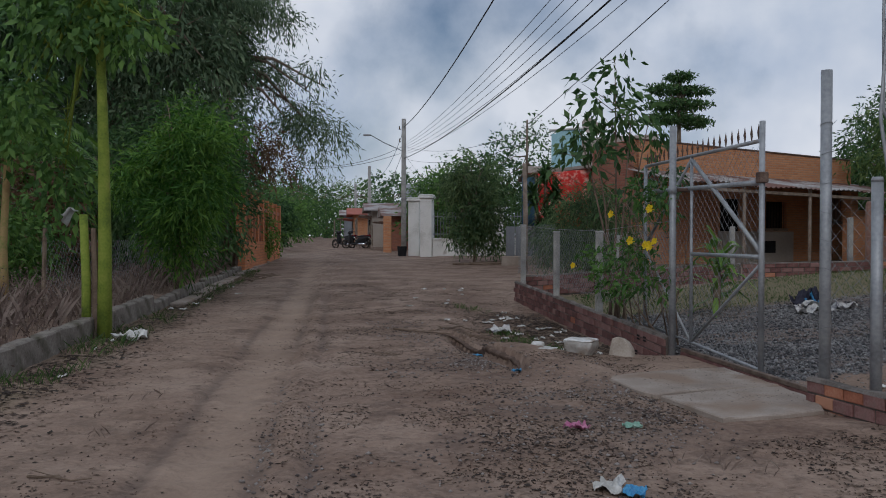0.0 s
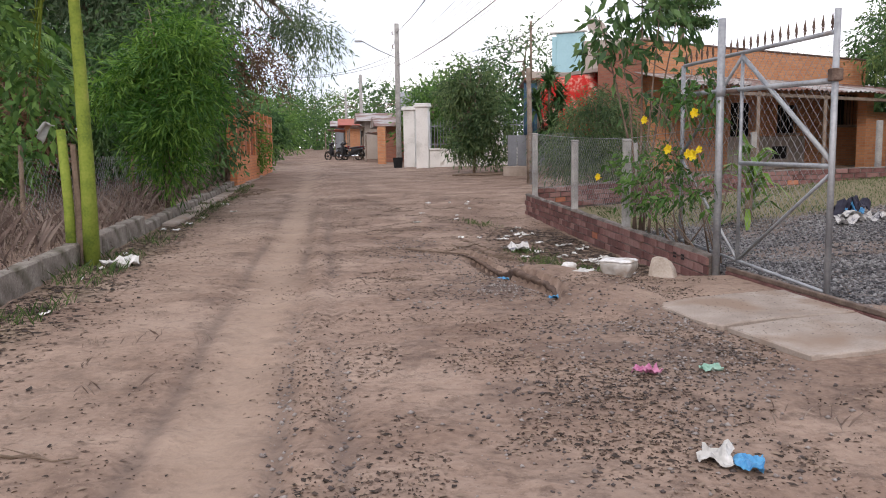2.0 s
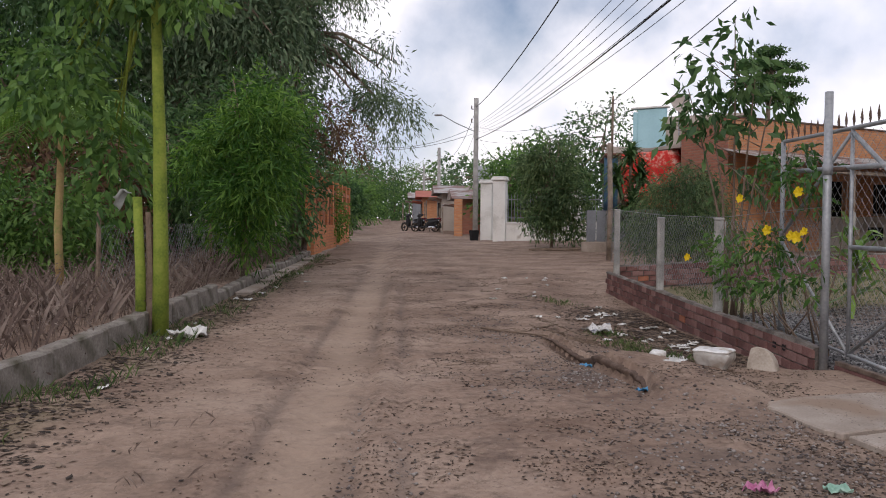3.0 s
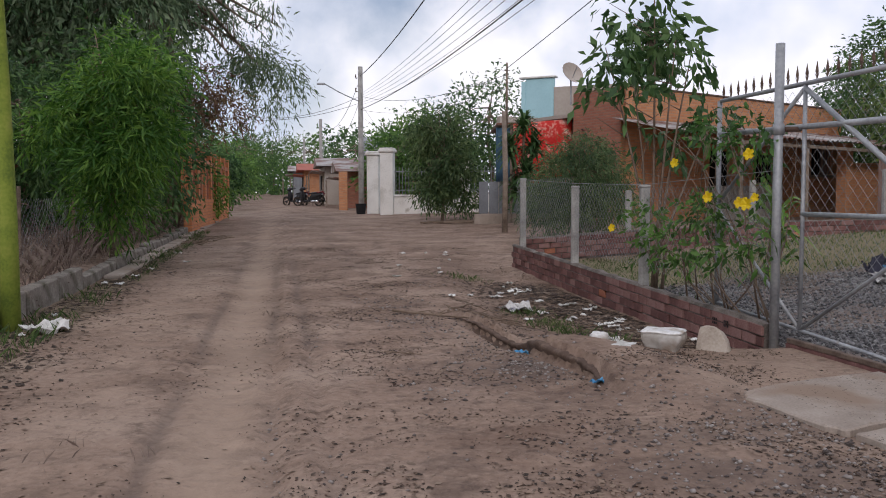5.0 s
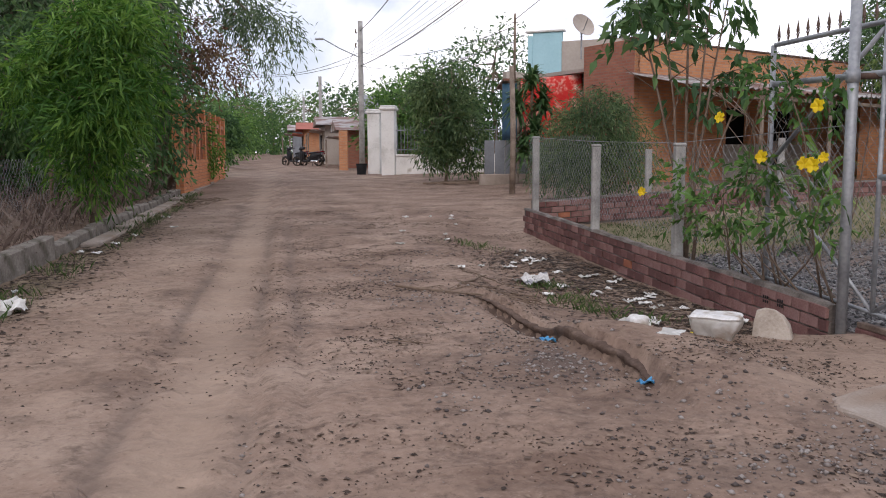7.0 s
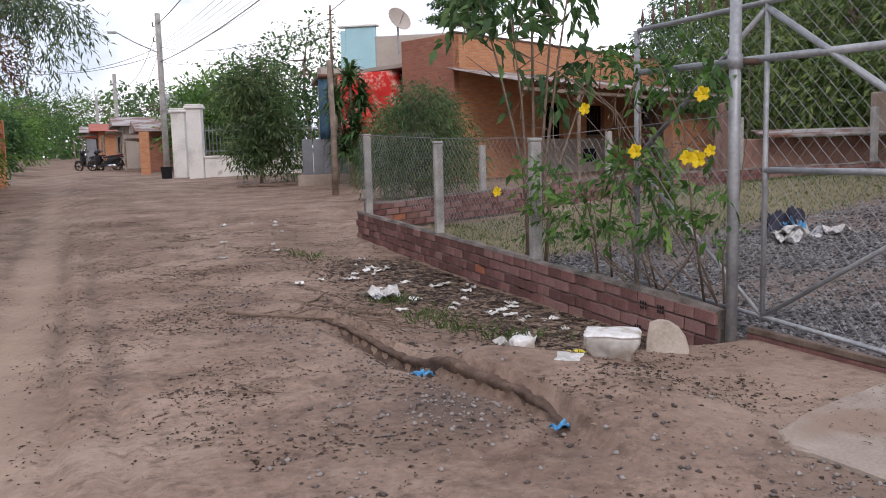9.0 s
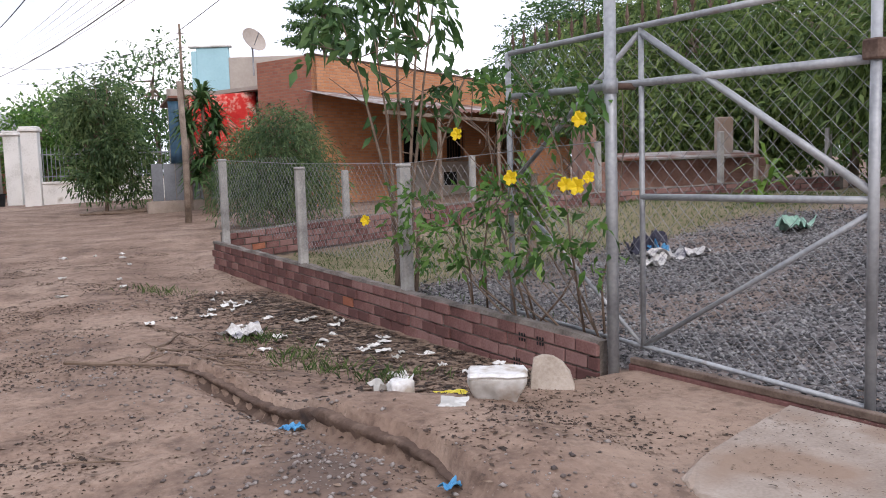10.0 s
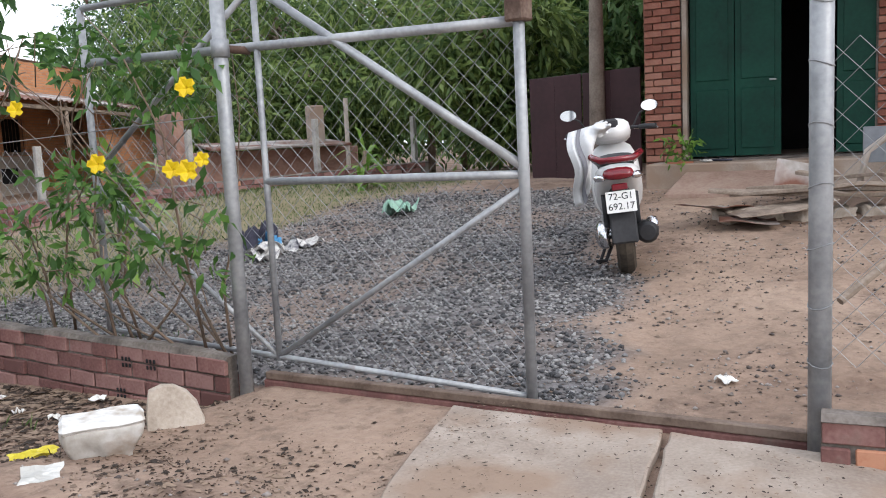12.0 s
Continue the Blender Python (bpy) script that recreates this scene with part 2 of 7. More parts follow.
def sweep(verts, faces, points, radii, n=6, cap=True):
    """A tube along points with a radius at each, added to verts and faces."""
    base = len(verts)
    pts = [Vector(p) for p in points]
    for i, p in enumerate(pts):
        d = (pts[min(i + 1, len(pts) - 1)] - pts[max(i - 1, 0)]).normalized()
        side = d.cross(Vector((0.31, 0.23, 0.92)) if abs(d.z) < 0.9 else Vector((1, 0.1, 0))).normalized()
        up = d.cross(side)
        r = radii[i] if isinstance(radii, (list, tuple)) else radii
        for k in range(n):
            a = 2 * math.pi * k / n
            verts.append(p + side * (math.cos(a) * r) + up * (math.sin(a) * r))
    for i in range(len(pts) - 1):
        for k in range(n):
            a, b = base + i * n + k, base + i * n + (k + 1) % n
            faces.append((a, b, b + n, a + n))
    if cap:
        faces.append(tuple(base + k for k in reversed(range(n))))
        faces.append(tuple(base + (len(pts) - 1) * n + k for k in range(n)))


def tube(points, radii, n=8):
    v, f = [], []
    sweep(v, f, points, radii, n)
    return v, f


def pipe_part(name, a, b, r, mat, parent, n=10):
    return smooth_sides(part(name, tube([a, b], r, n), mat, parent))


def smooth_sides(ob):
    for p in ob.data.polygons:
        p.use_smooth = len(p.vertices) == 4
    return ob


def uv_box(ob):
    """UVs in metres from the sides of a mesh: along the wall and up."""
    me = ob.data
    uv = me.uv_layers.new(name="UVMap")
    for p in me.polygons:
        n = p.normal
        t = Vector((-n.y, n.x, 0)).normalized() if abs(n.z) < 0.9 else Vector((1, 0, 0))
        for li in p.loop_indices:
            c = me.vertices[me.loops[li].vertex_index].co
            uv.data[li].uv = (c.dot(t), c.z if abs(n.z) < 0.9 else c.y)
    return ob


# ---- the lie of the land ----
def kerb_x(y):
    return -2.12 - 0.145 * (y - 7.85)


def gate_x(y):
    return 3.69 - 0.155 * (y - 9.54)


def smoothstep(a, b, x):
    t = min(1.0, max(0.0, (x - a) / (b - a)))
    return t * t * (3 - 2 * t)


EDGE = [(1.1, 12.4), (1.35, 11.2), (1.51, 10.6), (1.66, 10.1), (1.76, 9.75), (1.84, 9.28), (1.95, 8.97), (2.04, 8.8), (2.09, 8.5), (2.12, 8.0), (2.2, 7.5)]


def edge_x(y):
    if y >= EDGE[0][1] or y <= EDGE[-1][1]:
        return None
    for (x0, y0), (x1, y1) in zip(EDGE, EDGE[1:]):
        if y1 <= y <= y0:
            k = (y0 - y) / (y0 - y1)
            return x0 + (x1 - x0) * k


def land(x, y):
    """Height of the ground."""
    z = 0.012 * max(0.0, y - 12) if y < 100 else 1.056 + 0.002 * (y - 100)
    kx = kerb_x(y)
    if x < kx:
        z += 0.12 * smoothstep(0.0, 0.3, kx - x)
    gx = gate_x(y)
    if x > gx:
        z += (0.58 - 0.38 * smoothstep(15.5, 19.5, y)) * smoothstep(0.2, 7.5, x - gx)
    ex = edge_x(y)
    if ex is not None:
        f = smoothstep(11.8, 10.4, y) * smoothstep(7.6, 8.6, y)
        w = -0.012 - 0.02 * noise.noise((y * 3.1, 2.0, 0.0))
        z += f * (0.115 * smoothstep(0.0, 0.03, x - ex + w) * (1 - 0.85 * smoothstep(0.25, 1.0, x - ex)) - 0.035 * math.exp(-((x - ex + 0.05) / 0.07) ** 2))
    if -6 < x < 9 and y < 45 and kx < x < gx:
        c = x - (0.6 - 0.15 * (y - 4))
        z -= 0.03 * math.exp(-((c + 0.08) / 0.2) ** 2) + 0.028 * math.exp(-((c - 0.17) / 0.045) ** 2) + 0.026 * math.exp(-((c - 0.43) / 0.045) ** 2) + 0.02 * math.exp(-((c + 0.36) / 0.05) ** 2)
        z += 0.015 * math.exp(-((c - 0.3) / 0.08) ** 2)
    if x < gx + 0.3 and 9.2 < y < 18:
        z -= 0.15 * smoothstep(1.3, 2.0, x) * smoothstep(9.2, 9.9, y) * (1 - 0.6 * smoothstep(12, 17.5, y)) * smoothstep(gx + 0.3, gx, x)
    z += 0.04 * noise.noise((x * 0.35, y * 0.35, 0)) + 0.022 * noise.noise((x * 1.3, y * 1.3, 4)) + 0.016 * noise.noise((x * 5, y * 5, 9)) + 0.009 * noise.noise((x * 13, y * 13, 2))
    if 2.4 < x < gx + 0.5 and 6.0 < y < 9.7:
        k = smoothstep(2.75, 3.0, x) * smoothstep(gx + 0.4, gx + 0.15, x) * smoothstep(6.2, 6.6, y) * smoothstep(9.65, 9.3, y)
        z += (-0.01 - z) * k
    return z


# ---- ground ----
def spread(lo, hi, step, far_lo, far_hi, grow=1.13):
    xs = [lo + i * step for i in range(int((hi - lo) / step) + 1)]
    s, x = step, xs[-1]
    while x < far_hi:
        s *= grow
        x += s
        xs.append(x)
    s, x, left = step, xs[0], []
    while x > far_lo:
        s *= grow
        x -= s
        left.append(x)
    return left[::-1] + xs


def zones(x, y):
    """How much gravel, grass, loose sand and rubble lies at a place; the last also darkens the ruts."""
    n1, n2 = noise.noise((x * 0.9, y * 0.9, 2)), noise.noise((x * 3.1, y * 3.1, 6))
    wob = 0.35 * n1 + 0.2 * n2
    kx, gx = kerb_x(y), gate_x(y)
    gravel = grass = sand = rubble = 0.0
    if x > gx + 0.12 and y < 17:
        gravel = smoothstep(-0.15, 0.35, y - (7.9 + 0.48 * (x - 4.4)) + wob) * smoothstep(0.3, -0.5, y - 13.3 + wob) * smoothstep(0.4, -0.6, x - 9.6 + wob)
        gravel *= 0.55 + 0.45 * smoothstep(-0.3, 0.25, n1 + 0.3 * n2 + 0.15)
        grass = smoothstep(-0.3, 0.4, y - 13.2 + wob) * smoothstep(0.3, -0.3, y - 16.6)
        sand = 0.6 * (1 - gravel) * smoothstep(10.5, 9.0, y) * smoothstep(-0.35, 0.2, n1 + 0.3 * n2 + 0.2)
        grass = max(grass, 0.55 * smoothstep(0.1, -0.8, x - gx - 1.0) * smoothstep(10.5, 11.5, y))
    elif kx < x < gx:
        c = x - (0.6 - 0.15 * (y - 4))
        sand = math.exp(-((c + 0.08 + 0.06 * n1) / 0.24) ** 2) * smoothstep(-0.7, 0.0, n1 + 0.4)
        sand = max(sand, 0.35 * math.exp(-((c + 0.9) / 0.4) ** 2))
        ex = edge_x(y)
        if ex is not None:
            rubble = 0.3 * math.exp(-((x - ex + 0.25 + 0.2 * n1) / 0.25) ** 2) * smoothstep(-0.2, 0.4, n2 + 0.2)
        rubble = max(rubble, math.exp(-((x - 1.72 - 0.1 * n2) / 0.2) ** 2 - ((y - 8.75) / 0.42) ** 2) * 1.3, 0.9 * math.exp(-((x - 2.45 - 0.3 * n1) / 0.45) ** 2 - ((y - 6.6) / 1.3) ** 2) * smoothstep(-0.35, 0.25, n2 + 0.15))
        rubble = max(rubble, 0.4 * math.exp(-((c - 1.4 - 0.5 * n1) / 0.45) ** 2) * smoothstep(-0.1, 0.5, n1 + n2 * 0.5 + 0.1))
        # Darker lines along the three ruts that land() lowers.
        for rc in (0.17, 0.43, -0.36):
            rubble = max(rubble, 0.75 * math.exp(-((c - rc + 0.03 * n1) / 0.045) ** 2) * smoothstep(-0.3, 0.1, noise.noise((x * 0.5, y * 0.5, rc))))
        if 7.9 < y < 9.5 and x > 2.3:
            sand = max(sand, 0.4 * smoothstep(2.3, 2.9, x + 0.3 * n2) * smoothstep(-0.5, 0.2, n1 + 0.3))
        grass = 0.6 * math.exp(-((x - kx - 0.25) / 0.3) ** 2) * smoothstep(-0.1, 0.3, n1 + 0.1)
    return gravel, grass, sand, rubble


gxs, gys = spread(-3.3, 7.0, 0.04, -420, 420), spread(3.2, 13.0, 0.04, -120, 700)
g_verts = [(x, y, land(x, y)) for y in gys for x in gxs]
gw = len(gxs)
g_faces = [(j * gw + i, j * gw + i + 1, (j + 1) * gw + i + 1, (j + 1) * gw + i) for j in range(len(gys) - 1) for i in range(gw - 1)]
M_ground = material("dirt_road", [(0.172, 0.114, 0.085), (0.262, 0.184, 0.14), (0.345, 0.257, 0.2)], rough=0.95, scale=0.9, fine=22, bump=0.8, bump_dist=0.03, spec=0.15)
n, l = M_ground.node_tree.nodes, M_ground.node_tree.links
zone = n.new("ShaderNodeVertexColor")
zone.layer_name = "zone"
split = n.new("ShaderNodeSeparateColor")
l.new(zone.outputs["Color"], split.inputs["Color"])
g_base = next(x for x in n if x.bl_idname == "ShaderNodeValToRGB").outputs["Color"]
g_tc = next(x for x in n if x.bl_idname == "ShaderNodeTexCoord")
peb = n.new("ShaderNodeTexVoronoi")
peb.inputs["Scale"].default_value = 34.0
l.new(g_tc.outputs["Object"], peb.inputs["Vector"])
peb_col = n.new("ShaderNodeValToRGB")
peb_col.color_ramp.elements[0].color, peb_col.color_ramp.elements[1].color = (0.055, 0.055, 0.06, 1), (0.19, 0.187, 0.19, 1)
peb_sep = n.new("ShaderNodeSeparateColor")
l.new(peb.outputs["Color"], peb_sep.inputs["Color"])
l.new(peb_sep.outputs["Red"], peb_col.inputs["Fac"])
blot = n.new("ShaderNodeTexNoise")
blot.inputs["Scale"].default_value, blot.inputs["Detail"].default_value, blot.inputs["Roughness"].default_value = 2.2, 8.0, 0.7
l.new(g_tc.outputs["Object"], blot.inputs["Vector"])
blot_r = n.new("ShaderNodeValToRGB")
blot_r.color_ramp.elements[0].position, blot_r.color_ramp.elements[1].position = 0.52, 0.66
l.new(blot.outputs["Fac"], blot_r.inputs["Fac"])


def ground_mix(fac, a, color, k=1.0):
    mx = n.new("ShaderNodeMixRGB")
    mul = n.new("ShaderNodeMath")
    mul.operation, mul.inputs[1].default_value, mul.use_clamp = "MULTIPLY", k, True
    l.new(fac, mul.inputs[0])
    l.new(mul.outputs[0], mx.inputs["Fac"])
    l.new(a, mx.inputs["Color1"])
    if isinstance(color, tuple):
        mx.inputs["Color2"].default_value = (*color, 1)
    else:
        l.new(color, mx.inputs["Color2"])
    return mx.outputs["Color"]


col = ground_mix(blot_r.outputs["Color"], g_base, (0.105, 0.072, 0.058), 0.7)
for sc_, lo, tint, k in ((9.0, 0.52, (0.088, 0.06, 0.047), 0.6), (1.5, 0.53, (0.4, 0.295, 0.225), 0.55), (30.0, 0.56, (0.075, 0.052, 0.042), 0.6), (55.0, 0.6, (0.5, 0.42, 0.37), 0.5)):
    nz, rp = n.new("ShaderNodeTexNoise"), n.new("ShaderNodeValToRGB")
    nz.inputs["Scale"].default_value, nz.inputs["Detail"].default_value, nz.inputs["Roughness"].default_value = sc_, 9.0, 0.72
    l.new(g_tc.outputs["Object"], nz.inputs["Vector"])
    rp.color_ramp.elements[0].position, rp.color_ramp.elements[1].position = lo, lo + 0.12
    l.new(nz.outputs["Fac"], rp.inputs["Fac"])
    col = ground_mix(rp.outputs["Color"], col, tint, k)
col = ground_mix(split.outputs["Blue"], col, (0.37, 0.275, 0.207), 0.62)
col = ground_mix(split.outputs["Green"], col, (0.13, 0.14, 0.06), 0.55)
col = ground_mix(split.outputs["Red"], col, peb_col.outputs["Color"], 0.9)
col = ground_mix(zone.outputs["Alpha"], col, (0.12, 0.09, 0.076), 0.7)
l.new(col, n["Principled BSDF"].inputs["Base Color"])
ground = part("ground", (g_verts, g_faces), M_ground, None)
att = ground.data.color_attributes.new("zone", "FLOAT_COLOR", "POINT")
att.data.foreach_set("color", [c for v in g_verts for c in (zones(v[0], v[1]) if -8 < v[0] < 14 and 0 < v[1] < 50 else (0, 0, 0, 0))])
smooth(ground)
tagged(ground, "rutted dirt lane and yard with sand, gravel and dry soil", "ground", kind="structure")


# ---- concrete apron before the gate ----
def slab(name, pts, top, thick, label):
    bm = bmesh.new()
    vs = []
    k = len(pts)
    for i in range(k):
        a, b = pts[i], pts[(i + 1) % k]
        for s in range(6):
            u = s / 6
            w = 0.022 * noise.noise((a[0] * 3 + u * 9, a[1] * 3, 2.0)) if 0 < s else 0
            vs.append(bm.verts.new((a[0] + (b[0] - a[0]) * u + w, a[1] + (b[1] - a[1]) * u + w, top + 0.012 * noise.noise((a[0] + u, a[1], 3)))))
    f = bm.faces.new(vs)
    r = bmesh.ops.extrude_face_region(bm, geom=[f])
    for v in r["geom"]:
        if isinstance(v, bmesh.types.BMVert):
            v.co.z -= thick
    bmesh.ops.recalc_face_normals(bm, faces=bm.faces)
    bmesh.ops.bevel(bm, geom=[e for e in bm.edges if all(v.co.z > top - thick * 0.5 for v in e.verts)], offset=0.008, segments=1, affect="EDGES")
    return tagged(part(name, bm, M_concrete, None), label, "slab", "concrete apron slabs", "structure")


slab("pavement", [(3.85, 8.4), (3.99, 7.53), (3.42, 7.36), (2.99, 7.15), (2.91, 7.23), (2.76, 7.78), (2.8, 7.93), (3.1, 8.1)], 0.03, 0.12, "cracked weathered concrete slab before the gate")
slab("pavement", [(3.99, 7.5), (4.05, 6.99), (3.95, 6.66), (3.5, 6.46), (3.2, 6.36), (3.0, 7.11), (3.44, 7.33)], 0.026, 0.12, "cracked weathered concrete slab before the gate")

# gate sill: a rail on a row of bricks
sill = thing("gate_sill", (0, 0, 0), "rusty steel rail set on a brick sill", "sill", kind="structure")
bm = bmesh.new()
A, B = Vector((gate_x(9.5) + 0.08, 9.5, 0.0)), Vector((gate_x(6.95) + 0.08, 6.95, 0.0))
d = (B - A).normalized()
side = Vector((-d.y, d.x, 0))
turn = Matrix(((d.x, side.x, 0, A.x), (d.y, side.y, 0, A.y), (0, 0, 1, 0), (0, 0, 0, 1)))
add_box(bm, (0, -0.02, -0.2), ((B - A).length, 0.04, 0.018), 0.01, turn)
part("footing", bm, M_brick, sill)
bm = bmesh.new()
add_box(bm, (0.02, -0.022, 0.019), ((B - A).length - 0.05, 0.022, 0.055), 0.004, turn)
part("rail", bm, material("brown_steel_rail", [(0.1, 0.07, 0.055), (0.165, 0.12, 0.095), (0.23, 0.175, 0.14)], rough=0.75, metal=0.2, scale=6, fine=60), sill)

# ---- left kerb: low retaining blocks ----
kerb_rng = random.Random(3)
kerb = thing("kerb", (0, 0, 0), "mossy low concrete kerb wall along the lane", "kerb", kind="structure")
y = -2.0
while y < 33.5:
    ln = kerb_rng.uniform(0.85, 1.15)
    x0, x1 = kerb_x(y), kerb_x(y + ln)
    top = land(x0 + 0.3, y) + (0.24 if y < 13.5 else 0.17) + kerb_rng.uniform(-0.025, 0.02)
    bm = bmesh.new()
    ang = math.atan2(x0 - x1, ln)
    add_box(bm, (-0.07, 0.006, -0.35), (0.07, ln - 0.006, 0), 0.018)
    bmesh.ops.subdivide_edges(bm, edges=[e for e in bm.edges if e.calc_length() > 0.5], cuts=5)
    for v in bm.verts:
        v.co += Vector((noise.noise((v.co.x * 9, v.co.y * 4 + y, v.co.z * 9)), 0, noise.noise((v.co.y * 4 + y, 3, v.co.z)))) * 0.018
    ob = part("block", bm, M_kerb, kerb)
    ob.matrix_world = pose(x0 - 0.07, y, top, kerb_rng.uniform(-0.8, 0.8), kerb_rng.uniform(-3, 3), math.degrees(ang))
    y += ln
strip = thing("kerb_strip", (0, 0, 0), "pale cement strip along the foot of the kerb", "kerb", kind="structure")
y = 14.5
while y < 33:
    ob = part("strip", box_mesh((-0.12, 0, -0.12), (0.1, 1.98, 0.05), 0.015), M_concrete, strip)
    ob.matrix_world = pose(kerb_x(y) + 0.16, y, land(kerb_x(y) + 0.2, y + 1), 0, 0, 8.25)
    y += 2.0

# ---- gate, posts and chain-link ----
def chain_link(verts, faces, a, b, z0, z1, pitch=0.1, r=0.0017, sag=0.006, rng=None):
    """Zigzag wires from a to b (plan points) between two heights."""
    a, b = Vector((*a, 0)), Vector((*b, 0))
    d = b - a
    L = d.length
    d.normalize()
    side = Vector((-d.y, d.x, 0))
    cols, rowsn = int(L / (pitch / 2)), int((z1 - z0) / (pitch / 2))
    for c in range(0, cols, 1):
        pts = []
        for k in range(rowsn + 1):
            u = (c + ((k + c) % 2)) * pitch / 2
            off = r * (1 if k % 2 else -1) + sag * noise.noise((u * 2, k * 0.2, a.x))
            zz = z0 + k * pitch / 2 + 0.01 * noise.noise((u * 1.5, k * 0.1, 5))
            pts.append(a + d * min(u, L) + side * off + Vector((0, 0, zz)))
        if c >= 0:
            base = len(verts)
            for p in pts:
                verts += [p + d * r, p - d * r * 0.5 + side * r * 0.87, p - d * r * 0.5 - side * r * 0.87]
            for k in range(len(pts) - 1):
                for q in range(3):
                    i, j = base + k * 3 + q, base + k * 3 + (q + 1) % 3
                    faces.append((i, j, j + 3, i + 3))


gate = thing("sliding_gate", (0, 0, 0), "grey galvanised sliding gate with chain-link and spikes, half open", "gate")
GX = 0.13


def gp(y, z):
    return Vector((gate_x(y) + GX + 0.03, y, z))


G_L, G_R = 10.68, 8.14   # ends of the leaf along the lane
zb, zm, zt, zz_top = 0.09, 0.98, 1.61, 1.94


def foot(y):
    return 0.045 + 0.048 * (y - 8.14)


for yy, top, r in ((G_L, zz_top, 0.021), (9.48, zz_top, 0.016), (G_R, 2.1, 0.024)):
    pipe_part("stile", gp(yy, foot(yy) - 0.02), gp(yy, top), r, M_galv, gate)
for z0, z1, r in ((foot(G_L), foot(G_R), 0.014), (1.65, 1.595, 0.022), (zz_top, zz_top, 0.018)):
    pipe_part("bar", gp(G_L - 0.02, z0), gp(G_R + 0.02, z1), r, M_galv, gate)
pipe_part("bar", gp(9.48, zm), gp(G_R, zm), 0.018, M_galv, gate)
pipe_part("brace", gp(9.47, zz_top - 0.04), gp(G_R, zm + 0.03), 0.02, M_galv, gate)
pipe_part("brace", gp(9.48, foot(9.48)), gp(G_R, zm - 0.05), 0.014, M_galv, gate)
pipe_part("brace", gp(9.5, zz_top - 0.04), gp(G_L, 1.05), 0.016, M_galv, gate)
pipe_part("brace", gp(9.48, foot(9.48)), gp(G_L, 1.0), 0.013, M_galv, gate)
ob = part("roller_box", box_mesh((-0.04, -0.045, -0.04), (0.04, 0.045, 0.05), 0.008), M_rust, gate, "rusty bracket")
ob.matrix_world = pose(*gp(G_R, zt + 0.02))
for i in range(22):
    yy = G_L - 0.06 - i * (G_L - G_R - 0.12) / 21
    p = gp(yy, zz_top)
    v, f = [], []
    sweep(v, f, [p, p + Vector((0, 0, 0.05)), p + Vector((0, 0, 0.07)), p + Vector((0, 0, 0.145))], [0.005, 0.005, 0.013, 0.001], 5)
    sweep(v, f, [p + Vector((0, -0.03, 0.06)), p + Vector((0, 0, 0.02)), p + Vector((0, 0.03, 0.06))], [0.002, 0.005, 0.002], 4)
    part("spike", (v, f), M_rust, gate)
for y0, y1, za, zc in ((G_L, 9.48, 0.15, zz_top), (9.48, G_R, 0.1, zz_top)):
    v, f = [], []
    chain_link(v, f, gp(y0, 0).xy, gp(y1, 0).xy, za, zc)
    part("chain_link", (v, f), M_wire, gate)

gate_post = thing("gate_post", (gate_x(9.54), 9.54, 0), "grey galvanised steel gate post", "post", "gate posts")
smooth_sides(part("tube", tube([(0, 0, -0.1), (0, 0, 2.24)], 0.034, 14), M_galv, gate_post))
smooth_sides(part("collar", tube([(0, 0, 1.57), (0, 0, 1.65)], 0.043, 14), M_galv, gate_post))
smooth_sides(part("collar", tube([(0.0, 0, 1.61), (0.17, 0.0, 1.61)], 0.02, 8), M_rust, gate_post))
post_r = thing("gate_post", (4.1, 7.01, -0.03), "tall grey steel gate post on the brick stub", "post", "gate posts")
smooth_sides(part("tube", tube([(0, 0, -0.1), (0, 0, 2.32)], 0.038, 14), M_galv, post_r))
for i in range(9):
    z = 0.35 + i * 0.2
    ring = [(0.0405 * math.cos(a_ * 0.7), 0.0405 * math.sin(a_ * 0.7), z + 0.012 * math.sin(a_ * 0.9 + i)) for a_ in range(10)]
    part("tie_wire", tube(ring + [(0.07, 0.0, z + 0.03)], 0.0022, 4), M_wire, post_r)
post_s = thing("fence_post", (4.26, 6.62, 0.04), "short grey steel fence post on the brick stub", "post")
smooth_sides(part("tube", tube([(0, 0, -0.1), (0, 0, 1.46)], 0.036, 12), M_galv, post_s))
smooth_sides(part("cap", tube([(0, 0, 1.461), (0, 0, 1.49)], [0.04, 0.032], 12), M_galv, post_s))
fence_r = thing("chain_link_fence", (4.1, 7.0, 0), "sagging chain-link beside the steel gate post", "fence")
v, f = [], []
chain_link(v, f, (4.12, 7.0), (4.27, 6.65), 0.3, 1.42, sag=0.03)
chain_link(v, f, (4.3, 6.6), (4.55, 5.3), 0.3, 1.42, sag=0.03)
ob = part("mesh", (v, f), M_wire, fence_r)
ob.matrix_world = Matrix()
# loose bars leaning behind the post
bars = thing("bent_bar", (4.9, 7.05, 0.1), "bent bamboo bar leaning beside the post", "bar")
part("rod", tube([(-0.1, 0.05, 0.3), (0.5, -0.4, 0.75), (0.8, -0.6, 0.9)], 0.018, 7), M_wood, bars)
cable_r = thing("hanging_cable", (4.27, 6.55, 0), "grey twisted cable hanging above the fence post", "cable")
part("strand", tube([(0.02, -0.02, 1.5), (-0.03, 0, 1.9), (0.02, 0.01, 2.6), (0.03, 0.0, 4.6)], 0.011, 6), M_galv, cable_r)
part("strand", tube([(0.05, -0.02, 1.4), (0.16, -0.05, 1.5), (0.0, 0.02, 1.95), (0.0, 0.03, 2.6), (0.05, 0.03, 4.6)], 0.01, 6), M_galv, cable_r)

